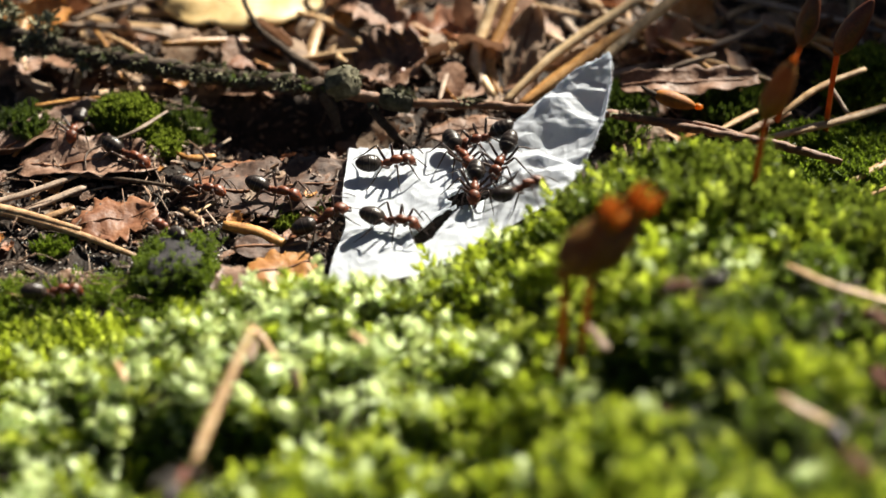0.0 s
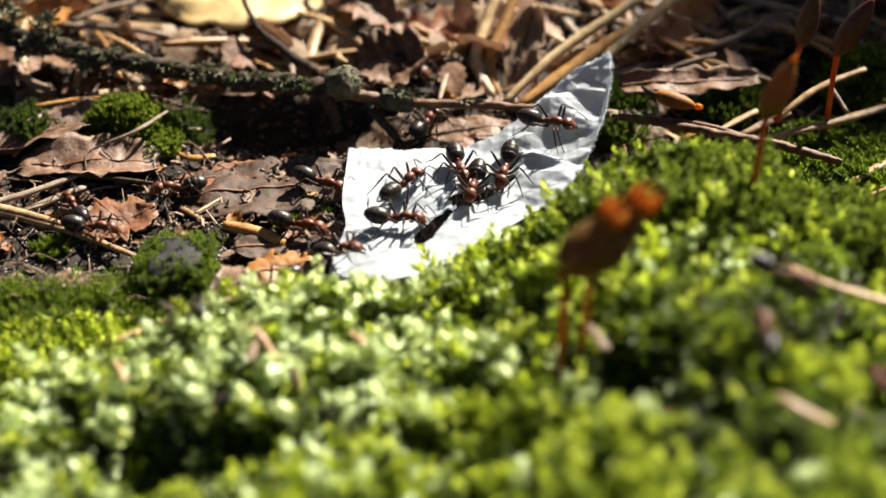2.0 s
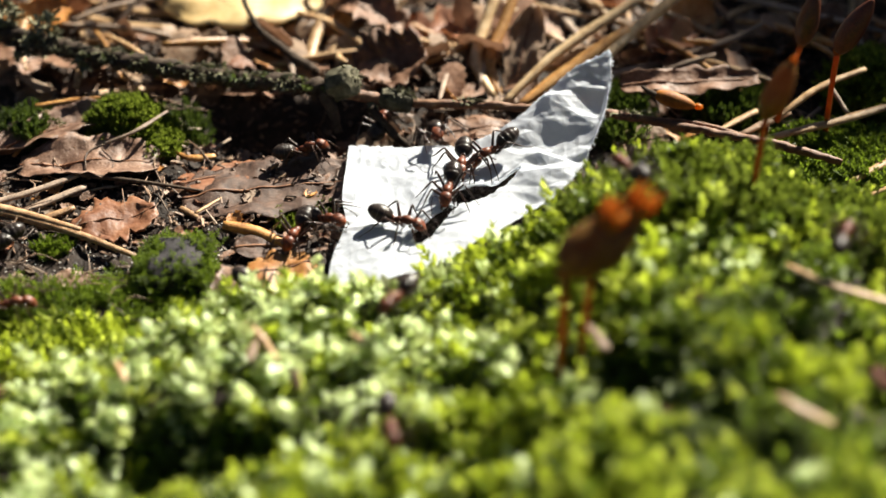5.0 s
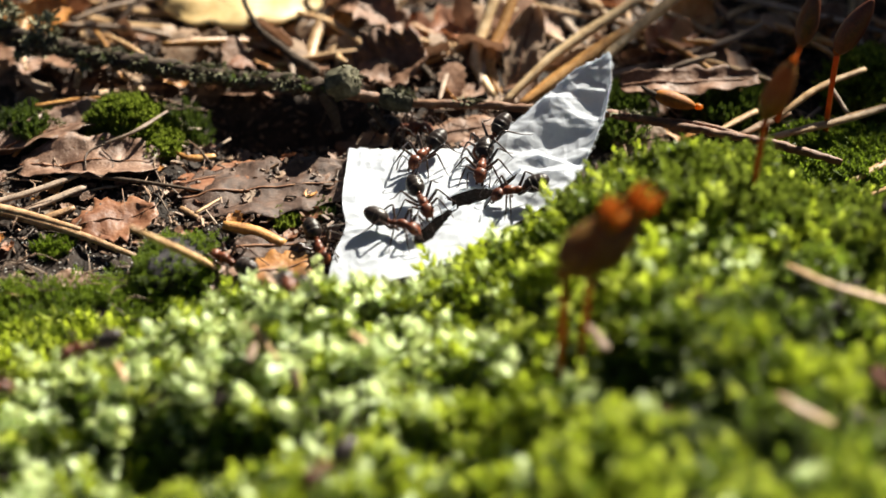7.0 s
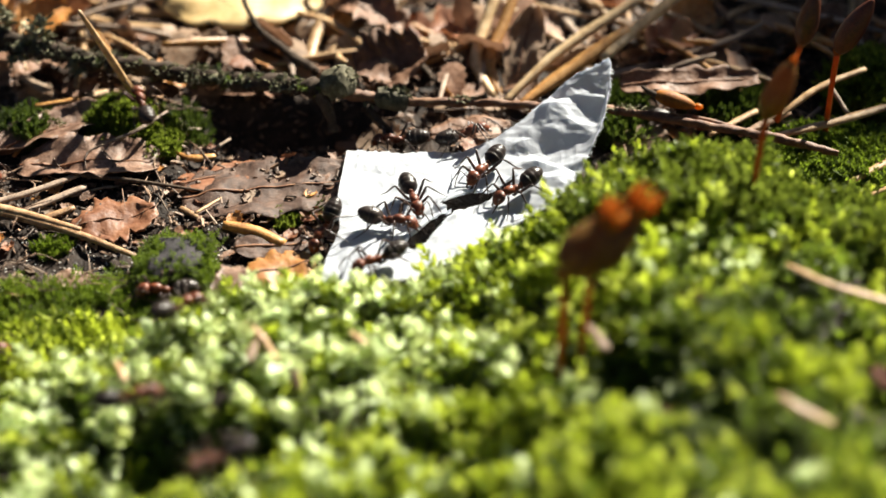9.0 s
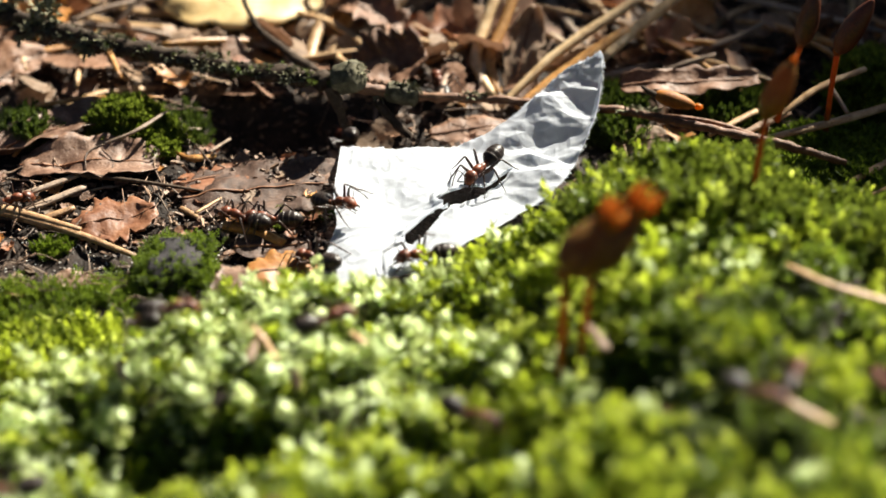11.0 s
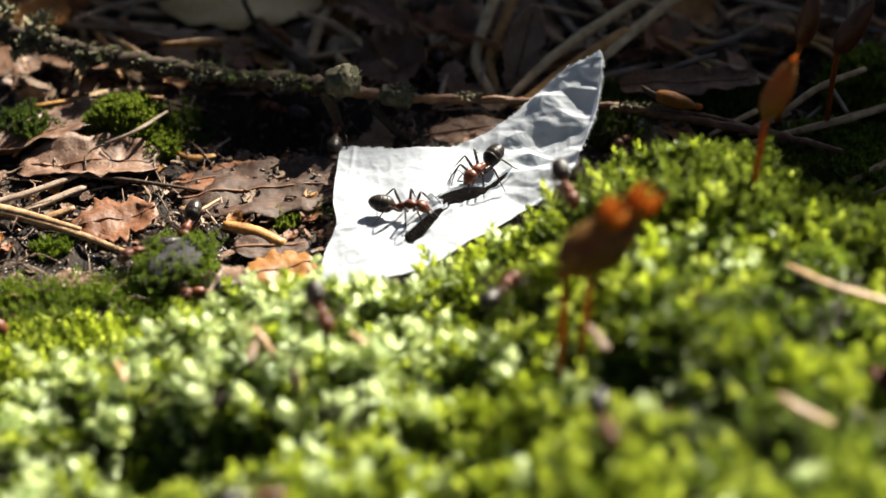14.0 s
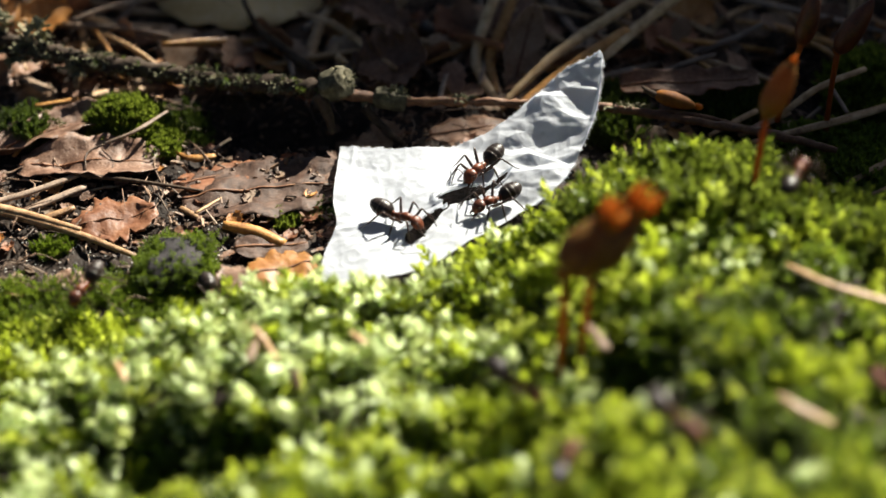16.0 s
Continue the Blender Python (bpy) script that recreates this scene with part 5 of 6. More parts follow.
WAYS.append((1.1, [(0, -6.5, 12.4, 2.29, 6, -3, 11), (0.3, -6.6, 13, 2.35, 4, -4, 17), (0.5, -7.6, 13.6, 2.37, 0, -4, 42), (0.7, -5.7, 17.6, 1.38, -1, 31, 70), (1, -2.9, 18.5, 0.27, 2, -2, 72), (2, -1.9, 23.6, 0.32, -5, 2, 64), (2.5, 0, 22.4, 0.47, 0, 0, 28), (3, 1.9, 21.1, 0.32, 5, 4, -7), (4.2, 2.4, 22.3, 0.38, 0, 4, -40), (5.2, -1, 16.6, 2.56, 28, -31, -101), (6.3, -2.8, 13.1, 2.52, 0, 4, -114), (7, -2.2, 14, 2.58, -3, 2, -124), (7.3, -3.7, 12.8, 2.46, -1, 6, -135), (7.5, -6.1, 10.5, 2.11, -3, 4, -143), (8, -9, 8, 2.11, -8, -3, -126), (8.5, -8.7, 7.6, 2.06, -8, -3, -121), (8.8, -10.7, 3.8, 2.14, -3, 2, -123), (9, -13.3, 1, 1.01, 21, 27, -122), (9.2, -13.5, 1.3, 0.2, 23, 7, -104), (10, -18.4, 2.7, 0.17, -2, 3, -172), (11.3, -21, 4.4, 0.31, -2, -5, -200), (11.4, -20.6, 4.9, 0.24, 3, -3, -257), (11.5, -20.2, 5.4, 0.23, 3, 2, -313), (11.6, -19.7, 6, 0.28, 0, 3, -370), (12, -17.9, 7.2, 0.19, -2, 0, -389), (12.5, -15.6, 4.2, 0.36, 1, -3, -379), (13, -15, 3.1, 0.37, 4, 0, -398), (13.05, -15.1, 3.9, 0.4, 0, 0, -477), (13.1, -15.3, 4.7, 0.37, 0, 0, -556), (13.3, -19.3, 5.9, 0.37, 0, 0, -546), (13.5, -20.6, 5.3, 0.34, 0, 0, -505), (13.7, -27.6, 0.1, 0.39, 0, 0, -507), (13.9, -31.7, -1.9, 0.36, 0, 0, -519), (14.1, -39.1, -4.4, 0.39, 0, 0, -526), (14.3, -46.5, -5.5, 0.37, 0, 0, -530), (14.5, -52.6, -6.8, 0.37, 0, 0, -530), (15, -59.0, -7.8, 0.35, 0, 0, -527), (16, -62.1, -9.0, 0.4, 0, 0, -520)]))
WAYS.append((1.1, [(0, 5.5, 16.6, 3.01, -4, 20, -172), (0.17, 6, 17.1, 3.12, -19, 42, -221), (0.33, 6.4, 17.6, 3.37, -21, 37, -269), (0.5, 6.8, 18.1, 3.62, -42, -22, -317), (1, 6.9, 17.3, 3.54, -39, -22, -352), (1.5, 8.6, 17.4, 4.2, 7, -19, -350), (2, 13.5, 17.3, 5.25, 20, -5, -380), (2.5, 14.9, 15.2, 4.91, 20, 6, -418), (2.7, 13.7, 14.1, 4.36, 10, 13, -445), (3, 9.5, 7.9, 2.59, 2, 9, -489), (3.3, 5.3, 4.5, 2.35, -6, -4, -491), (3.5, 4, 2.9, 2.47, -5, -4, -503), (4, 0.6, -3.1, 2.01, -23, 7, -489), (4.2, 0.5, -2.9, 2.01, -23, 7, -489), (4.45, -1.2, -22.3, 11.56, 35, -24, -486), (4.7, -2.9, -19.2, 11.29, 35, -27, -483), (4.95, -4.7, -23.8, 11.76, 0, -11, -480), (5.2, -6.3, -31.9, 12.49, 2, -5, -477), (5.57, -7.4, -38.0, 13.06, 14, 5, -476), (5.93, -8.5, -42.6, 13.55, 13, -6, -474), (6.3, -9.7, -48.5, 14.11, -8, -13, -473), (7, -11.7, -55.3, 14.79, -14, 1, -490), (7.25, -12.9, -56.4, 14.96, -7, -10, -539), (7.5, -14.0, -56.9, 14.98, 6, -8, -588), (8, -20.1, -50.2, 14.34, -3, 8, -601), (8.25, -20.0, -49.5, 14.28, 9, 3, -538), (8.5, -19.8, -49.0, 14.27, 6, -8, -475), (9, -21.9, -54.2, 14.53, 0, 15, -532), (9.2, -23.7, -51.2, 14.14, 0, 10, -479), (10, -35.0, -51.9, 12.5, 0, 4, -525), (11, -43.4, -55.5, 11.72, -12, -3, -526), (16, -53.7, -59.0, 11.53, 6, 22, -547)]))
WAYS.append((1.078, [(0, 9.7, 6.8, 2.52, -1, -9, 27), (0.15, 14.0, -12.2, 17.7, -1, -19, -29), (0.3, 19.3, -9.1, 19.54, 28, -34, -84), (0.4, 21.9, -13.7, 22.1, 11, -21, -57), (0.5, 24.5, -21.2, 23.1, -5, 1, -29), (0.75, 31.1, -26.0, 23.8, 5, 15, -36), (1, 38.1, -28.9, 22.4, -8, -16, -42), (1.25, 43.0, -31.8, 21.2, 0, 13, -41), (1.5, 47.6, -35.7, 20.6, 0, 3, -41), (3, 58.6, -34.9, 19.8, -7, -12, -13), (5, 59.3, -26.0, 19.1, 11, 7, 24), (7, 60.8, -15.0, 17.9, -16, 24, 61), (9, 64.3, 3.4, 0.94, 11, 17, 98), (11, 65.9, 15.2, 0.08, -3, 7, 135), (12, 57.1, 17, 0.08, 0, -7, 147), (13, 48.2, 18.8, 0.33, 0, -3, 159), (13.17, 42.7, 12.7, 0.44, -7, -5, 169), (13.33, 34.1, -13.2, 22.2, 35, -31, 178), (13.5, 30.3, -9.7, 21.23, 0, -14, 187), (13.67, 26.6, -8.4, 20.98, 35, -6, 203), (13.83, 22.4, -13.6, 21.7, 17, -12, 219), (14, 22.2, 21.7, 0.13, -42, -4, 235), (14.3, 17.1, 14.3, 5.51, -42, 27, 228), (14.5, 12.3, 8.7, 3.13, -1, 13, 203), (14.6, 8.8, 6.8, 2.42, 0, 7, 214), (14.9, 6.3, 4.7, 2.3, -4, -2, 216), (15.5, 6, 4.4, 2.3, -4, -3, 219), (16, 5.9, 4.5, 2.31, -5, -4, 218)]))
WAYS.append((1.1, [(0, 44.3, -42.5, 21.8, 2, -15, 138), (0.9, 41.7, -48.8, 23.0, 16, -9, 114), (1.2, 37.1, -49.6, 24.5, 1, -8, 118), (1.5, 32.1, -49.1, 25.6, 0, -4, 111), (2, 31.3, -47.8, 25.6, 9, -1, 91), (2.5, 32.2, -46.9, 25.4, 11, 6, 79), (2.75, 32.1, -38.9, 24.7, 9, 4, 84), (3, 31.3, -35.4, 24.6, -5, 9, 89), (3.25, 29.4, -34.4, 24.8, 3, -4, 133), (3.5, 27.5, -32.3, 24.6, 0, -11, 178), (3.75, 25.3, -28.9, 24.0, 9, 12, 135), (4, 23.4, -25.2, 23.3, 0, -4, 92), (4.2, 23.5, -23.0, 23.2, 5, -1, 94), (5.2, 19.3, -14.7, 21.5, -16, 15, 125), (5.75, 16.2, -13.0, 19.8, 25, 35, 170), (6.3, 14.7, 11, 3.97, -41, 15, 216), (6.5, 12.9, 10, 3.42, -4, 13, 201), (7, 9, 6.4, 2.45, -2, 7, 193), (7.5, 9.1, 6, 2.46, -3, 7, 184), (8, 9.6, 7.7, 2.61, -7, 6, 170), (8.5, 10.2, 8.5, 2.78, -10, 4, 150), (9, 8.8, 6.7, 2.42, 0, 7, 216), (9.2, 9, 6.3, 2.42, 1, 7, 212), (9.6, 7, -0.6, 1.93, 10, -13, 162), (10, 4.8, -17.4, 12.63, -35, 35, 111), (10.65, -0.1, -6.3, 1.27, -15, -13, 161), (11.3, -5.2, -5, 2.24, -5, -5, 210), (11.6, -8, -6.1, 2.34, -1, 4, 208), (12, -11.3, -6.7, 1.81, 0, 29, 186), (12.6, -14.3, -6.3, 0.92, 1, 20, 164), (12.9, -15.4, -5.7, 0.38, 0, 0, 221), (13.3, -17.5, -7.4, 0.37, 0, 0, 205), (13.7, -22.6, -9.1, 0.36, 0, 0, 197), (14.1, -29.4, -11.0, 0.37, 0, 0, 186), (14.3, -34.1, -10.3, 0.36, 0, 0, 183), (14.5, -38.7, -11.5, 0.37, 0, 0, 190), (14.7, -43.2, -11.9, 0.35, 0, 0, 211), (14.9, -44.7, -15.1, 0.36, 0, 0, 229), (15.1, -47.2, -16.5, 0.35, 0, 0, 232), (15.3, -47.9, -19.1, 0.39, 0, 0, 242), (15.5, -49.4, -20.7, 0.36, 0, 0, 207), (15.8, -53.6, -22.0, 0.38, 0, 0, 196), (16, -56.1, -22.5, 0.39, 0, 0, 191)]))
WAYS.append((1.045, [(0, 25.1, -40.0, 24.9, 1, 12, 171), (0.25, 26.9, -39.2, 25.1, -8, 18, 106), (0.5, 28.8, -38.6, 25.3, -23, 9, 42), (1, 29.0, -39.6, 25.3, -15, -8, 23), (1.5, 29.4, -38.8, 25.2, -19, -8, 9), (2, 34.3, -37.3, 24.2, -17, 6, -22), (2.5, 42.1, -39.9, 22.1, -9, 0, -29), (2.75, 45.2, -38.8, 21.4, -6, 8, 13), (3, 48.4, -38.0, 20.6, 6, 9, 56), (3.6, 45.8, -32.5, 20.7, -3, -2, 86), (4, 45.7, -29.4, 20.4, 6, 9, 77), (5, 42.1, -26.7, 21.0, 7, 4, 70), (6.3, 37.9, -28.1, 22.4, -12, -9, 13), (6.6, 41.7, -25.4, 21.0, 1, 0, 23), (6.9, 47.5, -21.2, 19.4, 0, 21, 23), (7.2, 52.7, -19.4, 18.7, 10, 3, 24), (7.8, 52.9, -24.1, 19.0, -7, -2, -19), (8.4, 53.2, -29.5, 19.5, -15, -5, -62), (9, 52.8, -36.4, 20.1, -4, 2, -105), (9.5, 47.1, -41.6, 21.2, -10, 10, -85), (10, 41.6, -46.3, 22.8, -24, -1, -66), (10.5, 35.6, -52.5, 25.2, -1, 5, -46), (11, 29.9, -58.2, 26.7, 2, -3, -27), (11.5, 36.4, -59.9, 25.6, 6, 2, -21), (12, 34.7, -61.4, 26.2, 1, 7, -52), (12.6, 35.6, -63.2, 26.1, -2, -14, -68), (13.05, 41.4, -58.6, 23.9, -1, -10, -8), (13.5, 47.0, -54.8, 22.3, 7, 7, 52), (13.75, 50.3, -50.8, 21.4, 0, -3, 49), (16, 55.3, -44.9, 20.7, 0, -3, 49)]))
WAYS.append((1.1, [(0, -13.6, 2.9, 1.22, 4, -25, 16), (0.5, -13.6, 3.1, 1.23, 4, -25, 19), (1, -11.7, 4.5, 2.23, -22, -23, 22), (1.5, -9.8, 5.5, 2.14, 6, 2, 53), (1.8, -6.2, 7.3, 1.9, 1, -1, 42), (2, -4.4, 8.4, 2.04, -4, -7, 48), (2.2, -4.2, 10, 2.13, -4, -7, 56), (2.5, -3.8, 17, 1.46, -32, 32, 85), (3, -7.2, 17, 1.32, 26, 31, 115), (3.5, -8.7, 22.6, -0.63, -7, 25, 135), (4.2, -8.7, 24.2, -0.86, -22, 23, 126), (5.25, -6.7, 23.5, -0.03, -13, -2, 63), (6.3, -4.7, 22.7, 0.22, -2, -5, -1), (7.5, -4.2, 21.6, 0.28, 1, -3, -29), (8, -4.9, 19.5, 0.2, 3, 0, -68), (8.5, -5.6, 17.4, 1.38, 1, -31, -106), (8.85, -5.7, 19, 0.2, 2, 2, -158), (9.2, -5.7, 20.6, 0.18, -1, 4, -209), (9.85, -8.6, 14.8, 2.31, 1, 5, -172), (10.5, -11.4, 9.1, 2.47, 26, 26, -135), (10.9, -11.8, 5.3, 2.31, 23, -24, -65), (11.3, -12.1, 1.5, 1.92, 5, -25, 5), (11.6, -12.2, 0.7, 1.82, 4, -26, 9), (12, -12.8, 1.5, 1.13, -17, -24, 2), (12.5, -8.9, 1.5, 2.1, -2, 0, 29), (13, -6.8, 4.5, 1.91, -1, 2, 37), (13.4, -5.8, 6.6, 1.94, -1, -3, 24), (13.5, -5.7, 6.8, 1.94, -1, -3, 24), (13.7, -5, 3.2, 2.04, -2, -5, -20), (14, -4.6, 3.5, 2.07, -2, -6, -9), (14.5, -5, 2.7, 2.07, -3, -4, -14), (15, -5, 1.7, 2.06, -2, -3, -27), (16, -5.1, 1.4, 2.09, -2, -2, -33)]))
WAYS.append((1.078, [(0, -20.3, 9.2, 0.24, 1, 3, -17), (0.5, -20.1, 8.9, 0.21, 0, 3, -25), (1, -21.2, 12, 0.44, 4, -4, 7), (1.5, -18.7, 10.4, 0.26, 6, 1, 14), (2, -14.6, 11, 0.34, 6, 1, -24), (2.5, -14.4, 9.4, 0.24, 4, -1, -39), (3.5, -14.8, 11, 0.33, 6, -1, -9), (4, -11.9, 5.5, 2.33, 5, -23, 10), (4.2, -11.9, 5, 2.28, 5, -23, 12), (5.2, -13.6, 2, 1.09, 26, -19, -52), (6.5, -14.7, 1, 0.18, 3, 5, -59), (7, -14.2, -0.7, 0.02, 23, 5, -73), (7.5, -12.6, -4.9, 1.55, 26, -26, -64), (7.75, -10.5, -5.7, 2, 5, -9, -23), (8, -8.3, -6.5, 2.28, 2, -5, 18), (8.3, -2.4, -4.3, 1.93, 5, 2, 40), (8.4, -2.3, -3.6, 1.88, 3, -4, 99), (8.5, -2.1, -2.9, 1.98, -3, -4, 158), (8.7, -3.8, -5.4, 2, -22, -7, 205), (9, -7.7, -6.8, 2.3, -3, 4, 207), (9.2, -10.1, -6.7, 2.02, 0, 9, 196), (10, -16.7, -4.1, 0.25, 2, -6, 173), (10.65, -21.2, 0.4, 0.07, 2, -1, 161), (11.3, -25.6, 4.9, 0.69, 0, -3, 148), (11.6, -25.3, 4.7, 0.66, 0, -4, 149), (11.73, -21.4, 2.7, 0.15, -5, -1, 198), (11.87, -17.4, 0.7, 0.18, 1, 2, 247), (12, -13.5, -1.2, 0.83, 24, -20, 297), (12.6, -13.2, -1.2, 0.84, 25, -20, 291), (12.85, -14.0, 1.8, 0.6, 0, 0, 217), (13.1, -14.9, 4.9, 0.37, 0, 0, 143), (13.3, -16.2, 5.9, 0.37, 0, 0, 77), (13.6, -14.7, 12.1, 0.36, 0, 0, 79), (13.9, -13.6, 19.0, 0.38, 0, 0, 82), (14.3, -13.2, 23.1, 0.36, 0, 0, 107), (15, -16.2, 27.2, 0.38, 0, 0, 128), (16, -17.3, 28.5, 0.38, 0, 0, 132)]))
WAYS.append((1.045, [(0, -32.7, 0.9, 0.46, -1, 9, 127), (0.5, -36.4, 4.4, 0.17, -5, -4, 155), (0.75, -34.6, 4.2, 0.17, -3, -2, 96), (1, -32.7, 4, 0.21, -3, -4, 37), (1.5, -34, 4.6, 0.12, 0, -3, 49), (2, -41.8, 2.2, 0.16, 1, 2, -2), (2.5, -42.2, 11.8, 0.35, -4, 1, 29), (3, -36.8, 4, 0.07, 5, -3, 43), (3.5, -36.3, 4.8, 0.13, 6, -3, 43), (3.73, -39.4, 3, 0.06, 4, 3, -5), (3.97, -42.6, 1.3, 0.21, -3, 1, -53), (4.2, -45.7, -0.5, 0.34, -1, 0, -101), (6.3, -57, -1.1, 0.67, -8, -3, -163), (7.2, -57.1, 3.8, 0.69, 3, -7, -114), (8.1, -57.2, 8.6, 0.17, 5, -4, -66), (9, -57.3, 13.5, -0.04, -4, -1, -17), (11.3, -50.1, 7.3, 0.26, 8, 0, 21), (11.6, -43.3, 7.6, 0.41, 3, -5, -2), (11.8, -37, 6.7, 0.46, 6, 5, -9), (12, -30.8, 5.9, 0.42, -2, -5, -17), (12.2, -29.3, 5.3, 0.56, 4, -5, -74), (12.4, -27.7, 4.7, 0.69, 2, 1, -131), (12.6, -26.2, 4.1, 0.68, -2, -3, -187), (13, -25, 4.1, 0.6, -4, -4, -177), (13.1, -24.3, 6.5, 0.39, 0, 0, -150), (13.5, -24.8, 6.2, 0.35, 0, 0, -175), (13.7, -27.6, 6.2, 0.35, 0, 0, -160), (13.9, -30.1, 4.3, 0.34, 0, 0, -115), (14.1, -30.5, -0.1, 0.4, 0, 0, -91), (14.3, -30.2, -3.8, 0.34, 0, 0, -74), (14.5, -28.8, -6.4, 0.39, 0, 0, -59), (14.9, -27.9, -7.7, 0.39, 0, 0, -64), (15.3, -27.0, -10.0, 0.38, 0, 0, -69), (16, -26.4, -11.5, 0.37, 0, 0, -68)]))
WAYS.append((1.1, [(0, -39, 16.4, 0.43, 1, 2, -33), (0.5, -34.8, 13, 0.28, -1, 5, -30), (1, -27.5, 8.9, 0.18, -8, -7, -19), (1.5, -22.1, 4.9, 0.38, 5, 4, 20), (2, -16.9, 2.5, 0.22, 3, -2, -16), (2.5, -14.1, 1.7, 1.05, 5, -20, -34), (3, -14.3, 1.7, 1.03, 5, -20, -32), (3.5, -14.9, 2.1, 0.3, 5, 1, -22), (4.2, -13.6, 6.9, 1.25, -2, -29, -22), (4.7, -15.9, 3.7, 0.33, 4, 0, -73), (5.2, -18.2, 0.4, 0.16, 1, 1, -124), (6.3, -20.2, 0.4, 0.1, 1, -1, -120), (6.7, -19.2, -3.4, 0.4, -4, -5, -77), (7, -17.0, -24.6, 12.35, -9, -35, -79), (7.5, -17.7, -23.3, 12.21, 2, -35, -81), (7.6, -19.3, -24.1, 12.25, 35, -34, -138), (7.7, -20.8, -25.1, 12.33, 35, 35, -194), (7.8, -22.3, -25.8, 12.24, -8, 35, -251), (8, -26.2, -12.6, 0.81, 7, 15, -215), (8.2, -29, -9.4, 0.16, 0, 1, -179), (8.6, -32, -9.8, 0.21, -2, -3, -169), (9.2, -32.5, -10.5, 0.25, -1, -4, -185), (11.3, -31.2, -29.9, 11.35, -9, 35, -246), (11.6, -32.0, -29.7, 10.81, -7, 35, -245), (12.05, -39.8, -19.1, 0.49, 5, -5, -210), (12.5, -46.1, -18.9, 0.76, 8, 4, -176), (13.1, -47.1, -18.3, 0.34, 0, 0, -236), (13.3, -48.5, -16.1, 0.36, 0, 0, -214), (13.5, -53.2, -14.1, 0.36, 0, 0, -180), (13.75, -52.9, -15.1, 0.4, 0, 0, -98), (14.0, -52.6, -16.1, 0.36, 0, 0, -17), (14.3, -44.5, -16.7, 3.35, 0, 0, 5), (14.5, -38.1, -14.9, 3.37, 0, 0, 14), (14.7, -33.9, -14.0, 3.34, 0, 0, -50), (14.9, -23.5, -35.1, 12.87, 0, 3, -54), (15.1, -19.2, -36.9, 13.26, 0, 0, -10), (15.3, -12.3, -37.0, 13.39, 0, 0, -3), (15.5, -2.5, -37.6, 12.81, 0, 0, -10), (15.7, 2.2, -39.6, 13.36, 0, 2, -34), (16, 7.5, -44.4, 15.8, 0, 2, -42)]))
WAYS.append((1.078, [(0, -44.8, -10.4, 0.19, -5, 1, 12), (1, -36.4, -9, 0.43, -3, 0, 11), (1.5, -29.7, -9.1, 0.16, 2, 0, 5), (1.8, -19.9, -4.8, 0.55, -1, 3, 23), (2, -11.2, -4.5, 1.84, 6, -31, -28), (2.5, -11.5, -6.3, 1.78, 6, -28, -39), (3, -12.9, -6.3, 1.55, 24, -24, -37), (3.17, -12.1, -24.7, 12.36, -35, -35, -44), (3.33, -12.4, -21.2, 12.02, -25, -27, -51), (3.5, -12.3, -26.1, 12.52, 7, 0, -59), (4.25, -8.7, -32.9, 10.51, 0, 3, -75), (5, -5.4, -45.3, 11.22, 0, 3, -82), (5.7, -4.6, -62.2, 12.6, 0, 3, -57), (7, 8.8, -67.5, 15.94, 0, 1, -20), (9, 28.5, -76.1, 26.3, 0, -1, 17), (10.5, 31.4, -62.4, 24.6, 0, -3, 78), (11.5, 37.7, -45.2, 23.9, -2, 16, 55), (12.5, 46.2, -39.0, 21.1, 2, 10, 39), (14.25, 51.3, -34.6, 20.0, 15, -1, 44), (16, 56.0, -31.4, 19.6, 2, 17, 48)]))
WAYS.append((1.045, [(0, -46.1, 21.7, 0.63, 5, -8, -98), (0.8, -48.8, 19.1, 0.6, 4, 7, -157), (1.15, -50.1, 12.6, 0.59, 4, 0, -160), (1.5, -51.3, 6.2, 0.21, -6, -3, -162), (1.83, -46.8, 6.3, 0.1, -5, -1, -214), (2.17, -42.3, 6.4, 0.41, -5, -4, -265), (2.5, -37.7, 6.6, 0.49, 7, -3, -317), (2.67, -42.4, 7.1, 0.45, 4, -4, -368), (2.83, -47.1, 7.5, 0.21, 4, 6, -420), (3, -51.8, 8, 0.45, -4, 5, -471), (3.5, -51.8, 5.3, 0.27, -6, 0, -470), (4.2, -53, -1.7, 0.28, -4, -1, -526), (16, -64.4, -1.1, 0.28, -1, 8, -556)]))
WAYS.append((1.045, [(0, -6.5, 35.5, 0.43, 1, -9, -52), (1.5, -5.5, 34.9, 0.59, 0, -7, -48), (2, -4, 35.8, 0.59, -1, -4, -48), (2.5, 6.1, 30.3, 0.78, 2, 2, 11), (3.2, 9.2, 38.9, 0.4, -1, -1, 56), (4, 15.4, 48.8, 0.65, -3, -4, 45), (5, 20.4, 55.9, 0.43, -1, -2, 41), (6, 25.4, 62.9, 0.19, -4, -3, 37), (7.5, 29.6, 56.7, 0.15, 3, 7, -22), (9, 33.8, 50.4, 0.12, 3, -6, -80), (9.2, 33.4, 52, -0.01, 6, -4, -74), (10.1, 33.9, 58.4, 0.06, -1, -2, -22), (11, 34.5, 64.7, 0.51, 10, 0, 30), (16, 39.8, 71.4, 0.13, 9, 3, 35)]))
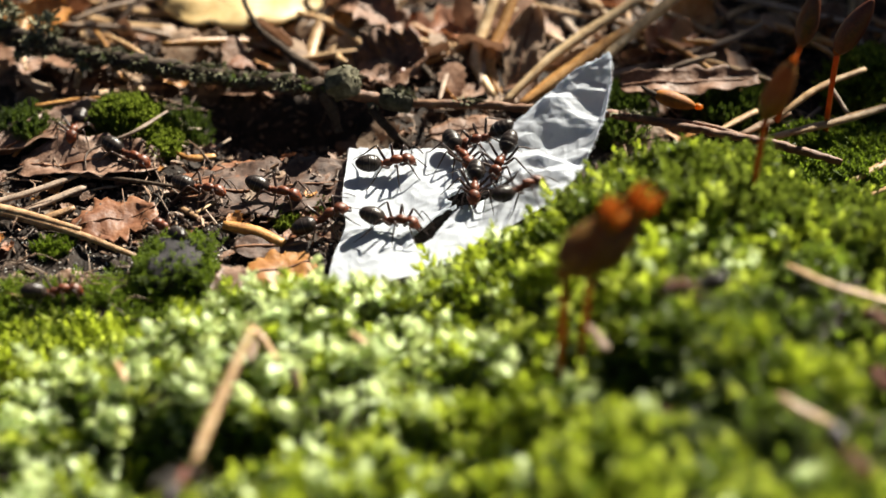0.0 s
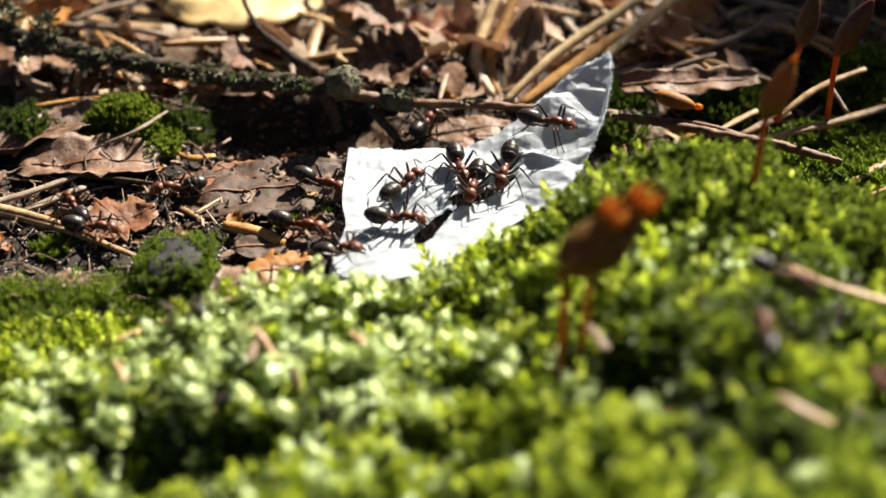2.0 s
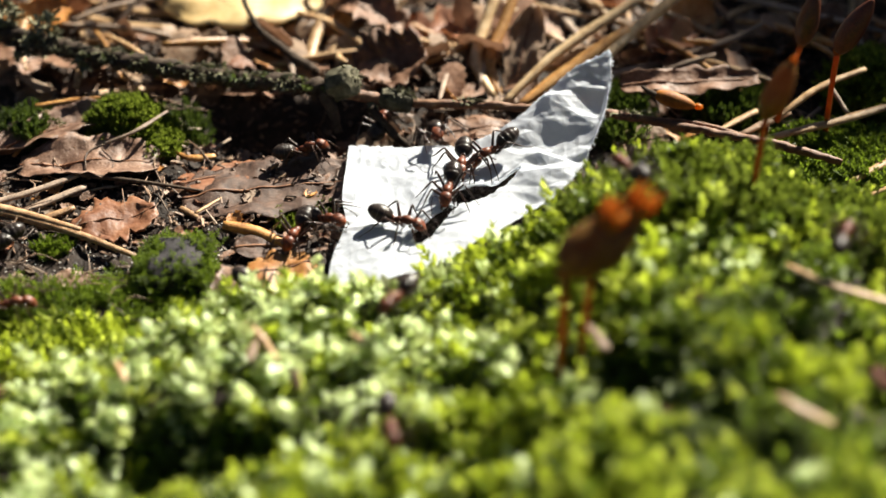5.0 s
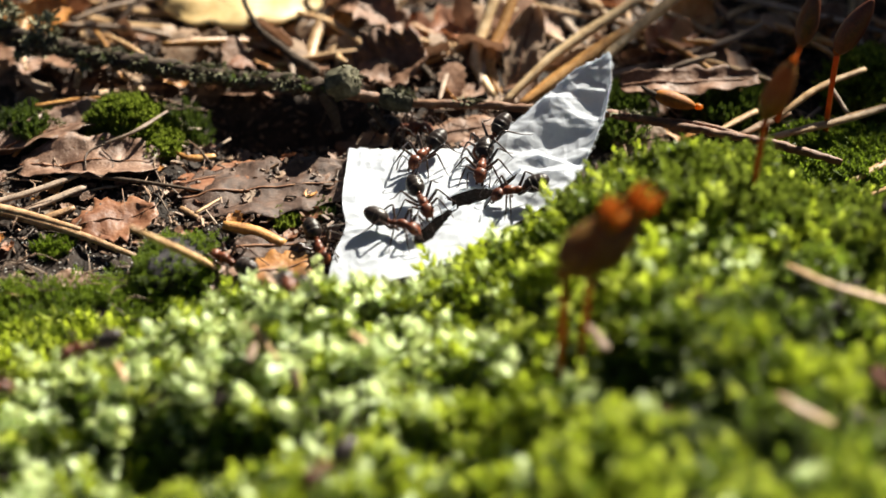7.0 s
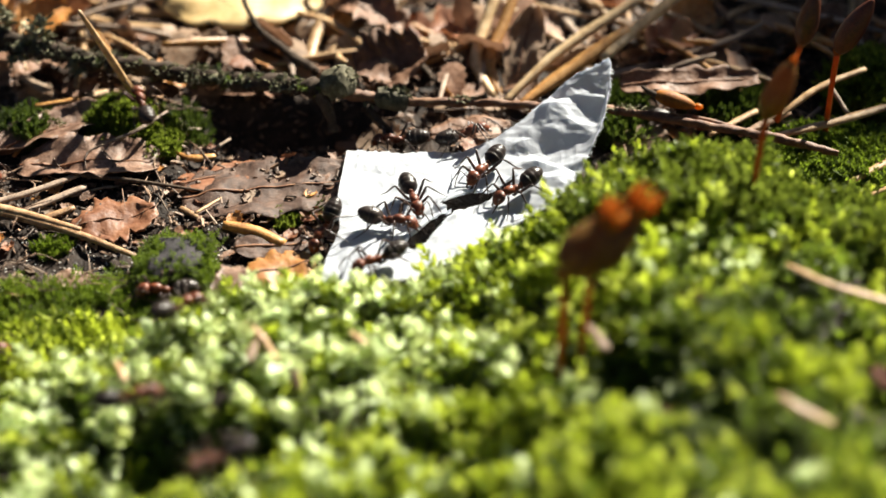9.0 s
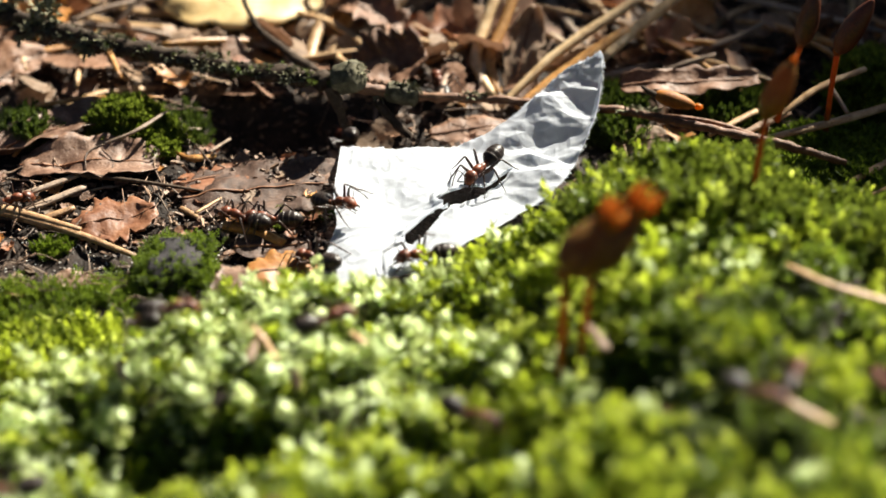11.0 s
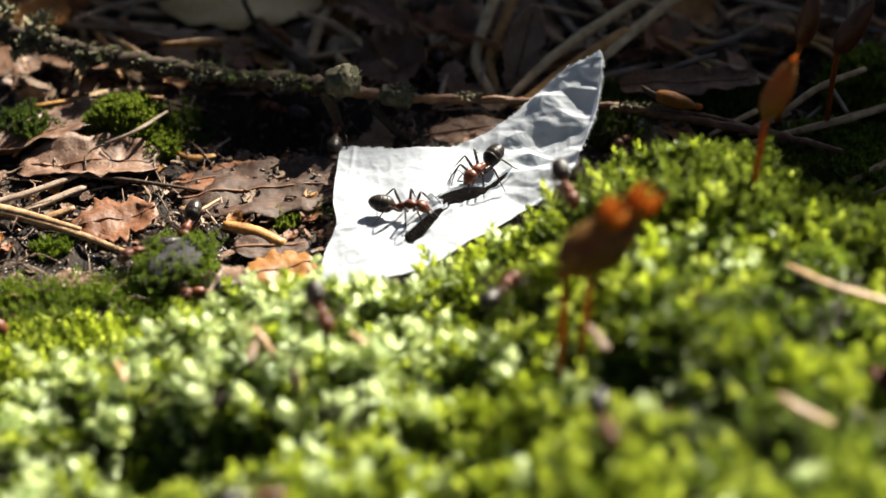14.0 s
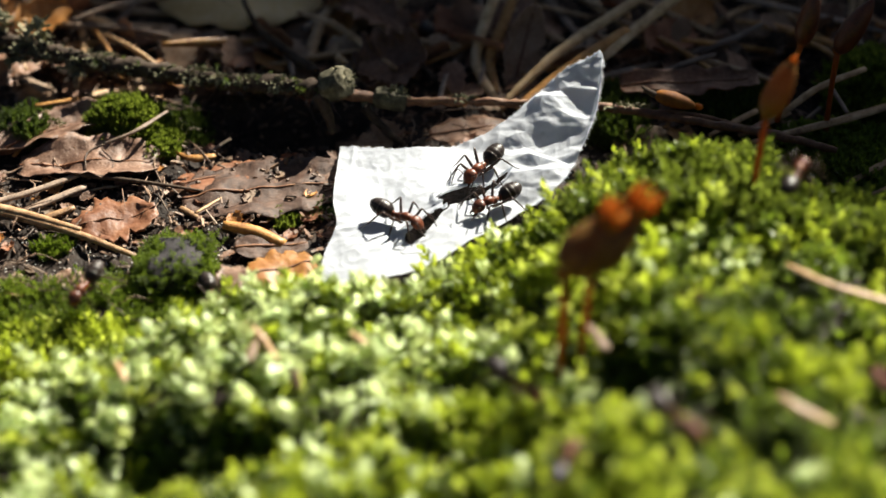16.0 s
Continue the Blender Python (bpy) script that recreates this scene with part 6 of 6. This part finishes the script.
WAYS.append((1.045, [(0, -29.4, 9.9, -0.02, -7, -3, -16), (0.6, -29.1, 10.4, -0.12, -7, 1, 14), (1, -28.2, 7.6, 0.37, -7, -7, -19), (1.6, -25.7, 16.3, -0.06, -2, -2, 30), (1.73, -28.1, 14.2, -0.17, 1, -4, 85), (1.87, -30.5, 12.1, -0.12, 2, -4, 140), (2, -32.9, 10.1, 0.09, 1, -7, 195), (2.17, -30.1, 11.7, -0.16, -2, -2, 252), (2.33, -27.3, 13.4, -0.11, 3, 0, 310), (2.5, -24.5, 15, 0.13, -2, -7, 367), (3, -18.9, 15, 0.8, -1, -2, 402), (3.25, -22.1, 15.8, 0.4, -9, 3, 444), (3.5, -25.3, 16.5, 0.03, -1, 3, 487), (3.75, -22.9, 15.7, 0.28, -9, 1, 434), (4, -20.6, 14.9, 0.67, -3, -6, 381), (4.2, -20.5, 15.9, 0.63, -6, -5, 381), (5.5, -13.4, 17.6, 1.29, -5, -17, 358), (6.5, -7.9, 23.1, -0.37, 5, -22, 327), (8, -0.8, 21.3, 0.43, 3, 0, 349), (9, 3.4, 17.6, 2.63, -31, -11, 381), (9.2, 3.9, 17.6, 2.73, -32, -14, 377), (9.85, 2.1, 23.3, 0.42, 2, 1, 420), (10.5, 0.4, 29, 0.4, -6, -3, 463), (13.25, -1.1, 38.2, 0.61, 0, -3, 463), (16, -2.7, 47.3, -0.01, 1, 3, 463)]))
WAYS.append((1.067, [(0, 37.3, -66.0, 25.8, -2, -1, -66), (0.17, 30.2, -66.7, 27.4, -5, -4, -119), (0.33, 23.5, -63.8, 26.6, 11, 6, -173), (0.5, 16.8, -60.8, 24.3, -6, 0, -226), (0.67, 10.0, -52.6, 17.43, 0, 23, -214), (0.83, 3.1, -46.7, 14.32, -11, 18, -201), (1, -4.1, -41.6, 13.15, 0, -3, -188), (1.3, -11.0, -39.2, 13.46, -2, -2, -208), (1.55, -17.5, -33.2, 13.03, 6, 8, -222), (1.8, -24.2, -27.4, 12.17, -8, 15, -235), (1.93, -26.6, -26.7, 11.88, 14, 35, -228), (2.07, -30.9, -12, 0.24, 0, 1, -221), (2.2, -34.4, -3.5, 0.7, -4, 5, -215), (2.6, -43.9, -5.7, -0.16, 0, -4, -201), (3, -53.4, -7.9, 0.55, 5, 2, -188), (3.75, -54.9, -8.8, 0.55, -3, 3, -253), (4.5, -56.4, -9.7, 0.44, -1, -4, -318), (5.1, -48.2, -12.8, 0.23, 4, 1, -357), (5.7, -39.9, -15.8, 0.51, 0, 5, -396), (6.3, -30.2, -29.4, 11.74, 20, -35, -435), (6.6, -33.7, -10.7, 0.31, -2, 3, -401), (6.73, -34.9, -18.8, 0.85, 12, -25, -442), (6.87, -35.6, -29.3, 10.35, 35, -15, -484), (7, -37.7, -31.8, 10.22, -9, 9, -525), (7.5, -43.0, -36.8, 10.25, 1, -5, -479), (7.67, -41.5, -31.0, 9.44, 35, -25, -485), (7.83, -40.0, -25.7, 3.21, 23, -12, -491), (8, -39.5, -14.8, 0.57, -5, 0, -497), (8.25, -32.9, -16.8, 0.6, 9, 18, -561), (8.5, -25.3, -26.4, 12.01, -24, 35, -625), (8.85, -26.8, -27.7, 11.53, -23, 12, -662), (9.2, -30.7, -11.1, 0.17, -1, 1, -699), (9.63, -26.1, -27.5, 11.99, -35, -12, -703), (10.07, -24.1, -24.3, 11.9, -20, -15, -706), (10.5, -20.8, -30.5, 12.77, -1, 13, -710), (11, -11.9, -30.6, 12.84, -9, -6, -693), (11.5, -3.1, -29.7, 12.2, -4, -3, -677), (11.75, 2.7, -25.9, 12.51, -26, 1, -678), (12, 8.2, -23.2, 14.38, -18, -19, -680), (12.5, 10.1, -19.7, 14.88, -28, 10, -644), (13, 11.6, -16.9, 15.25, -17, -11, -672), (13.6, 11.4, -16.7, 15.1, -15, -11, -672), (13.8, 12.4, -14.6, 17.0, -33, 11, -655), (13.9, 12.9, -14.0, 17.4, 0, 0, -725), (14.0, 13.6, -13.5, 17.8, 0, 3, -796), (14.2, 15.6, -21.7, 20.1, 0, 3, -784), (14.5, 20.5, -28.1, 23.1, 0, 2, -756), (14.7, 24.5, -28.4, 23.8, 0, 0, -710), (14.9, 32.0, -26.2, 23.7, 0, -1, -694), (15.1, 40.1, -20.9, 21.1, 0, -2, -690), (15.4, 51.7, -14.1, 17.4, 0, -2, -675), (16, 62.3, 5.8, 3.34, 0, 0, -663)]))
WAYS.append((1.067, [(0, -49.2, -48.4, 10.9, -1, -10, 38), (7, -47.7, -39.3, 10.26, 0, -3, 18), (8, -39.8, -40.8, 10.71, -9, -18, 16), (9, -32.0, -41.7, 12.36, 16, -5, 15), (9.57, -21.8, -43.3, 13.67, 3, -5, 3), (10.15, -11.5, -45.1, 13.97, -8, -12, -9), (10.73, -1.2, -46.3, 13.52, 9, -1, -20), (11.3, 9.0, -48.7, 16.76, 13, 0, -32), (11.45, 12.7, -55.6, 20.8, 6, -29, -43), (11.6, 16.2, -62.1, 24.1, 14, 6, -53), (12, 19.8, -65.3, 26.1, 16, -5, -56), (12.2, 17.3, -60.4, 24.6, 0, 0, 3), (12.4, 15.1, -55.7, 22.6, -22, 0, 63), (12.6, 12.6, -51.9, 20.4, -19, 14, 123), (13, 9.0, -40.2, 16.09, -12, 6, 108), (13.25, 10.3, -41.2, 16.66, 0, 0, 195), (13.5, 11.5, -42.1, 17.25, 0, 3, 283), (13.7, 12.2, -47.3, 19.8, 0, 3, 288), (13.9, 14.6, -54.0, 22.1, 0, 3, 283), (14.1, 16.0, -63.6, 23.9, 0, 3, 277), (14.3, 16.7, -72.1, 25.2, 0, 3, 236), (14.75, 13.9, -71.5, 23.1, 0, 0, 191), (15.2, 11.3, -69.0, 19.26, 0, -2, 146), (15.6, 9.4, -65.3, 18.25, 0, -3, 94), (15.8, 10.8, -61.7, 18.48, 0, -3, 68), (16, 11.9, -59.0, 18.88, 0, -3, 69)]))
WAYS.append((1.067, [(0, -56.3, -38.3, 7.0, 7, -35, -60), (4.5, -54.2, -28.7, 0.64, -10, -14, -18), (9, -51.4, -21.6, 0.2, -2, -8, 24), (9.77, -42.0, -28.2, 4.21, -33, -5, 14), (10.53, -34.1, -27.3, 10.57, -31, -21, 4), (11.3, -25.4, -29.2, 12.23, -19, -7, -6), (12, -16.8, -33.0, 13.04, -7, -10, -39), (12.25, -12.7, -37.8, 13.46, 9, 3, 6), (12.5, -8.6, -41.2, 13.43, -23, 9, 52), (13, 3.0, -36.1, 13.44, 9, -9, 40), (13.5, 2.7, -35.1, 13.2, 0, -2, 40), (13.7, 4.9, -28.7, 13.6, 0, -3, 68), (13.9, 5.6, -27.9, 13.76, 0, -3, 57), (14.1, 7.7, -24.7, 14.34, 0, -3, 59), (14.3, 10.9, -19.0, 15.1, 0, -2, 47), (14.5, 16.7, -16.6, 20.5, 0, -1, 18), (14.7, 20.8, -17.9, 22.3, 0, 1, -18), (14.9, 26.5, -20.0, 23.4, 0, 1, -18), (15.1, 28.3, -20.5, 23.7, 0, 0, -8), (15.3, 31.8, -21.0, 23.3, 0, 0, 4), (15.5, 36.5, -20.2, 22.1, 0, -2, 37), (16, 38.5, -16.0, 21.2, 0, -3, 65)]))
WAYS.append((1.067, [(0, 7.7, -72.4, 18.14, -8, -4, 1), (3.67, -0.2, -66.9, 15.15, -21, 0, 37), (7.33, -8.1, -65.9, 15.36, 0, -2, 73), (11, -15.8, -64.0, 15.48, -3, -11, 108), (12.5, -17.0, -62.3, 15.33, 0, 0, 60), (14.0, -18.1, -60.6, 15.18, 0, 0, 12), (14.5, -12.3, -59.4, 15.2, 0, -2, 47), (14.6, -12.9, -57.5, 15.02, 0, 0, 99), (14.7, -13.5, -55.6, 14.9, 0, -1, 150), (14.9, -22.7, -48.8, 14.03, 0, -1, 162), (15.1, -24.6, -52.0, 14.14, 0, 0, 174), (15.3, -28.0, -48.2, 13.45, 0, -3, 113), (15.5, -33.6, -31.5, 11.2, 0, -3, 110), (15.7, -40.6, -12.6, 3.36, 0, 0, 114), (15.85, -40.7, -13.0, 3.4, 0, 0, 181), (16, -40.9, -13.3, 3.38, 0, 0, 248)]))
WAYS.append((1.1, [(0, 3.6, 7, 2.66, -7, 0, -93), (1, 3.6, 7.3, 2.66, -7, -1, -99), (2.5, 3.4, 7.2, 2.69, -7, -1, -101), (4.2, 4, 6.2, 2.57, -7, 3, -79), (5.2, -0.2, 6.5, 2.79, 6, 1, -104), (6.3, -2.4, 4.2, 2.34, 10, -2, -74), (7, -2.3, 4.6, 2.37, 10, -2, -73), (7.5, -2.6, 5.2, 2.3, 10, -6, -59), (8, -1.9, 5.7, 2.47, 6, -10, -29), (8.5, -1.7, 7.7, 2.52, -5, -9, 25), (8.8, -2.2, 6.9, 2.4, 4, -11, -19), (9, -3.3, 5.3, 2.16, 10, -3, -76), (9.2, -3.4, 5.3, 2.14, 10, -3, -74), (9.47, -4.1, 7.9, 2.06, 6, 7, -130), (9.73, -4.8, 10.4, 2.18, -6, 4, -186), (10, -5.6, 13, 2.35, -6, -4, -242), (10.5, -8.4, 19.5, 0.07, 1, 9, -244), (11, -11.3, 26.1, -3.17, -37, 26, -245), (12, -15.1, 30.2, -3.55, -42, -12, -195), (16, -26.4, 32.9, 0.24, -27, -5, -197)]))
WAYS.append((1.1, [(0, -25.4, -58.4, 14.5, -14, 13, 77), (0.25, -21.2, -53.6, 14.6, -13, -6, 70), (0.5, -17.2, -48.4, 14.3, -13, 12, 63), (0.8, -13.1, -40.8, 13.7, 6, 10, 80), (1, -12.6, -35.2, 13.3, 0, -6, 92), (1.17, -12.8, -28.7, 12.7, -12, -1, 93), (1.33, -13.2, -21.5, 12.1, 9, 18, 94), (1.5, -12.9, -23.8, 12.3, -3, 35, 94), (1.6, -14.2, -4.6, 2.7, 0, 0, 91), (1.7, -15.7, -2.2, 1.2, 0, 0, 95), (1.8, -20.8, -0.3, -0.0, 0, 0, 140), (2.0, -19.8, -11.6, 2.2, 0, 0, 212), (2.3, -20.3, -12.0, 2.2, 0, 0, 212), (3.95, -20.9, -12.1, 2.2, 0.0, 0.0, 271.0), (5.6, -21.5, -12.2, 2.2, 0, 0, 330), (6.3, -23.7, -4.8, 0.2, 0, 0, 320), (6.5, -23.2, -5.4, 0.3, 0, 0, 325), (6.7, -22.4, -5.5, 0.3, 0, 0, 341), (6.77, -23.3, -5.4, 0.3, 0.0, 0.0, 287.7), (6.83, -24.2, -5.2, 0.3, 0.0, 0.0, 234.3), (6.9, -25.1, -5.1, 0.3, 0, 0, 181), (7.1, -25.0, -4.3, 0.4, 0, 0, 135), (7.3, -27.8, 0.6, 0.4, 0, 0, 103), (7.5, -30.9, 6.9, 0.0, 0, 0, 98), (7.9, -30.2, 10.5, -0.1, 3, 5, 101), (8, -31.1, 17, 0.3, 5, -2, 90), (8.5, -32.6, 16.5, 0.4, 4, -2, 77), (9, -37.5, 20.9, 5.2, 0, -10, 109), (9.2, -43.2, 29.3, 3.6, 0, 4, 110), (9.6, -43.8, 35.7, -0.1, 1, -7, 118), (10, -47.9, 41.8, 0.3, 0, 5, 126), (10.33, -51.5, 47.4, 0.2, -3, -6, 129), (10.67, -55.2, 53.1, 0.1, -1, 8, 132), (11, -58.8, 58.7, 0.1, -4, -8, 136), (13.5, -65.6, 62.4, 0.2, -3, -2, 139), (16, -72.4, 66, 0.3, 4, 7, 141)]))
CARRIED = [(0.0, -24.8, -53.8, 14.6, 13, 73), (0.25, -20.4, -49.0, 14.6, 7, 69), (0.5, -16.1, -43.7, 14.2, 1, 65), (0.75, -13.2, -37.2, 13.7, 8, 83), (1.0, -12.8, -30.1, 13.1, 15, 101), (1.25, -13.3, -20.1, 12.3, 5, 94), (1.5, -13.2, -18.5, 11.8, -5, 88), (1.6, -13.9, -3.9, 4.4, -2.0, 89), (1.7, -16.0, -0.4, 2.9, -2.0, 107), (1.8, -23.0, -0.5, 1.6, -2.0, 140), (2.0, -22.5, -13.2, 3.6, 2, 212), (2.3, -23, -13.6, 3.6, 2, 212), (3.95, -21.2, -13.4, 3.6, 3.0, 271.0), (5.6, -19.5, -13.2, 3.6, 4, 330), (6.3, -21.3, -6.6, 3.4, 6, 340), (6.5, -21.1, -9.0, 2.2, 64.1, 270), (6.7, -19.6, -8.6, 2.0, 71.8, 277), (6.9, -26.4, -7.2, 1.8, 49.7, 235), (7.1, -26.8, -4.2, 2.0, 46.4, 229), (7.3, -28.3, 1.5, 2.1, 56.8, 266), (7.5, -31.0, 7.4, 1.7, 48.6, 276), (7.75, -30.9, 10.7, 1.8, 53, 270), (8.0, -31.1, 19.9, 1.9, 56, 263), (8.25, -31.5, 19.6, 2.0, 53, 280), (8.5, -31.9, 19.3, 2.0, 50, 297), (8.75, -35.5, 23.8, 2.0, 59, 258), (9.0, -39.0, 28.0, 1.9, 67, 219), (9.2, -40.6, 32.2, 2.0, 64, 214), (10.0, -49.6, 44.1, 1.9, 60, 221), (11.0, -60.9, 60.7, 1.7, 56, 201), (16.0, -74.7, 67.8, 1.9, 50, 230)]


carried_needle = solo("carried_needle", tube([(0, 0, 0), (6, 0.15, 0.1), (18, 0, 0)], [0.4, 0.62, 0.62, 0.3], 8, 0.8, rough=0.12), STRAW, "pale dry pine needle carried by an ant", "needle")
carried_needle.data.transform(Matrix.Translation((carried_needle.location.x, carried_needle.location.y, carried_needle.location.z)))


def crawl(ant, rows):
    """Keys an ant along its rows, and its legs in an alternating gait where it walks."""
    walk(ant, [(t, pose(x * MM, y * MM, z * MM, rx, ry, rz)) for t, x, y, z, rx, ry, rz in rows])
    beats = [(rows[0][0], 0.0, 0.0)]
    phase = 0.0
    for a, b in zip(rows, rows[1:]):
        far = math.hypot(b[1] - a[1], b[2] - a[2]) + abs(b[6] - a[6]) * 0.03
        steps = min(int(far / 1.2), int((b[0] - a[0]) / 0.1))
        on = 1.0 if far > 1.5 else 0.25
        for k in range(1, steps + 1):
            phase += math.pi / 2
            beats.append((a[0] + (b[0] - a[0]) * k / steps, phase, on))
        if not steps:
            beats.append((b[0], phase, 0.25))
    if beats[-1][0] < 16:
        beats.append((16.0, phase, 0.0))
    for leg in [c for c in ant.children if c.name.startswith("leg")]:
        base, s = leg.location.copy(), leg["swing"]
        keyed, last = [], -1
        for t, ph, on in beats:
            if frame(t) <= last:
                continue
            last = frame(t)
            turn = 20 * on * math.sin(ph) * s
            lift = 9 * on * max(0.0, math.cos(ph) * s)
            keyed.append((t, Matrix.Translation(base) @ pose(0, 0, 0, lift * (1 if base.y > 0 else -1), 0, turn)))
        walk(leg, keyed)


def motions():
    ants = [copy_thing(model_ant, Matrix()) for _ in WAYS[1:]] + [model_ant]
    for ant, (size, rows) in zip(ants, WAYS):
        ant.scale = (size, size, size)
        crawl(ant, rows)
    walk(carried_needle, [(t, pose(x * MM, y * MM, z * MM, 0, -el, az)) for t, x, y, z, el, az in CARRIED])
    home = paper.location.copy()
    walk(paper, [(t, Matrix.Translation(home + Vector((dx, dy, dz)) * MM) @ pose(0, 0, 0, rx, ry, rz)) for t, dx, dy, dz, rx, ry, rz in (
        (0, 0.2, 0, 0, 0, 0, 0), (3, 0.2, 0.1, 0, 0, 0, 0), (4.2, 0.2, 0.5, 0.2, 0, 0, 0), (6.3, 0.2, 0, 0, 0, 0, 0), (7.5, 0.15, 0, 0, 0, 0, 0), (8, -0.2, 0.4, 0.2, 0, 0, 0),
        (8.5, -0.4, -0.8, 0, 0, 0, -1.5), (9.2, -0.4, -0.8, 0, 0, 0, -1.5), (11.3, -0.9, 0.2, 0.1, 0, 0, 0), (16, -0.9, 0.2, 0.1, 0, 0, 0))])
    home_twig = twig.location.copy()
    walk(twig, [(t, Matrix.Translation(home_twig + Vector((dx, dy, dz)) * MM) @ pose(0, 0, 0, rx, ry, rz)) for t, dx, dy, dz, rx, ry, rz in (
        (0, 0, 0, 0, 0, 0, 0), (7.5, 0, 0, 0, 0, 0, 0), (8.5, -0.3, 0, 0.1, 0, 0.3, 0.6), (9.2, -0.6, 0, 0.1, 0, -0.5, 1.2), (11.3, 0.8, 0, 1.0, 8, 0.8, 1.2),
        (12.5, 0.7, 0, 0.9, 8, 0, 1.4), (14, 0, 0, 0.4, 6, -1.0, 1.4), (14.5, -0.8, 0, 0, 3, -1.2, 1.4), (16, -0.8, 0, 0, 3, -1.2, 1.4))])
    foot = tree.location.copy()
    lean = SUN.cross(Vector((0, 0, 1))).normalized()
    walk(tree, [(t, Matrix.Translation(foot) @ Matrix.Rotation(radians(a), 4, lean)) for t, a in (
        (0, TREE_BACK), (9.2, TREE_BACK), (11.3, -1.4), (11.6, -0.8), (12, 0.1), (12.6, 0.25), (13.5, 0.15), (14.5, -0.2), (16, -0.3))])


motions()
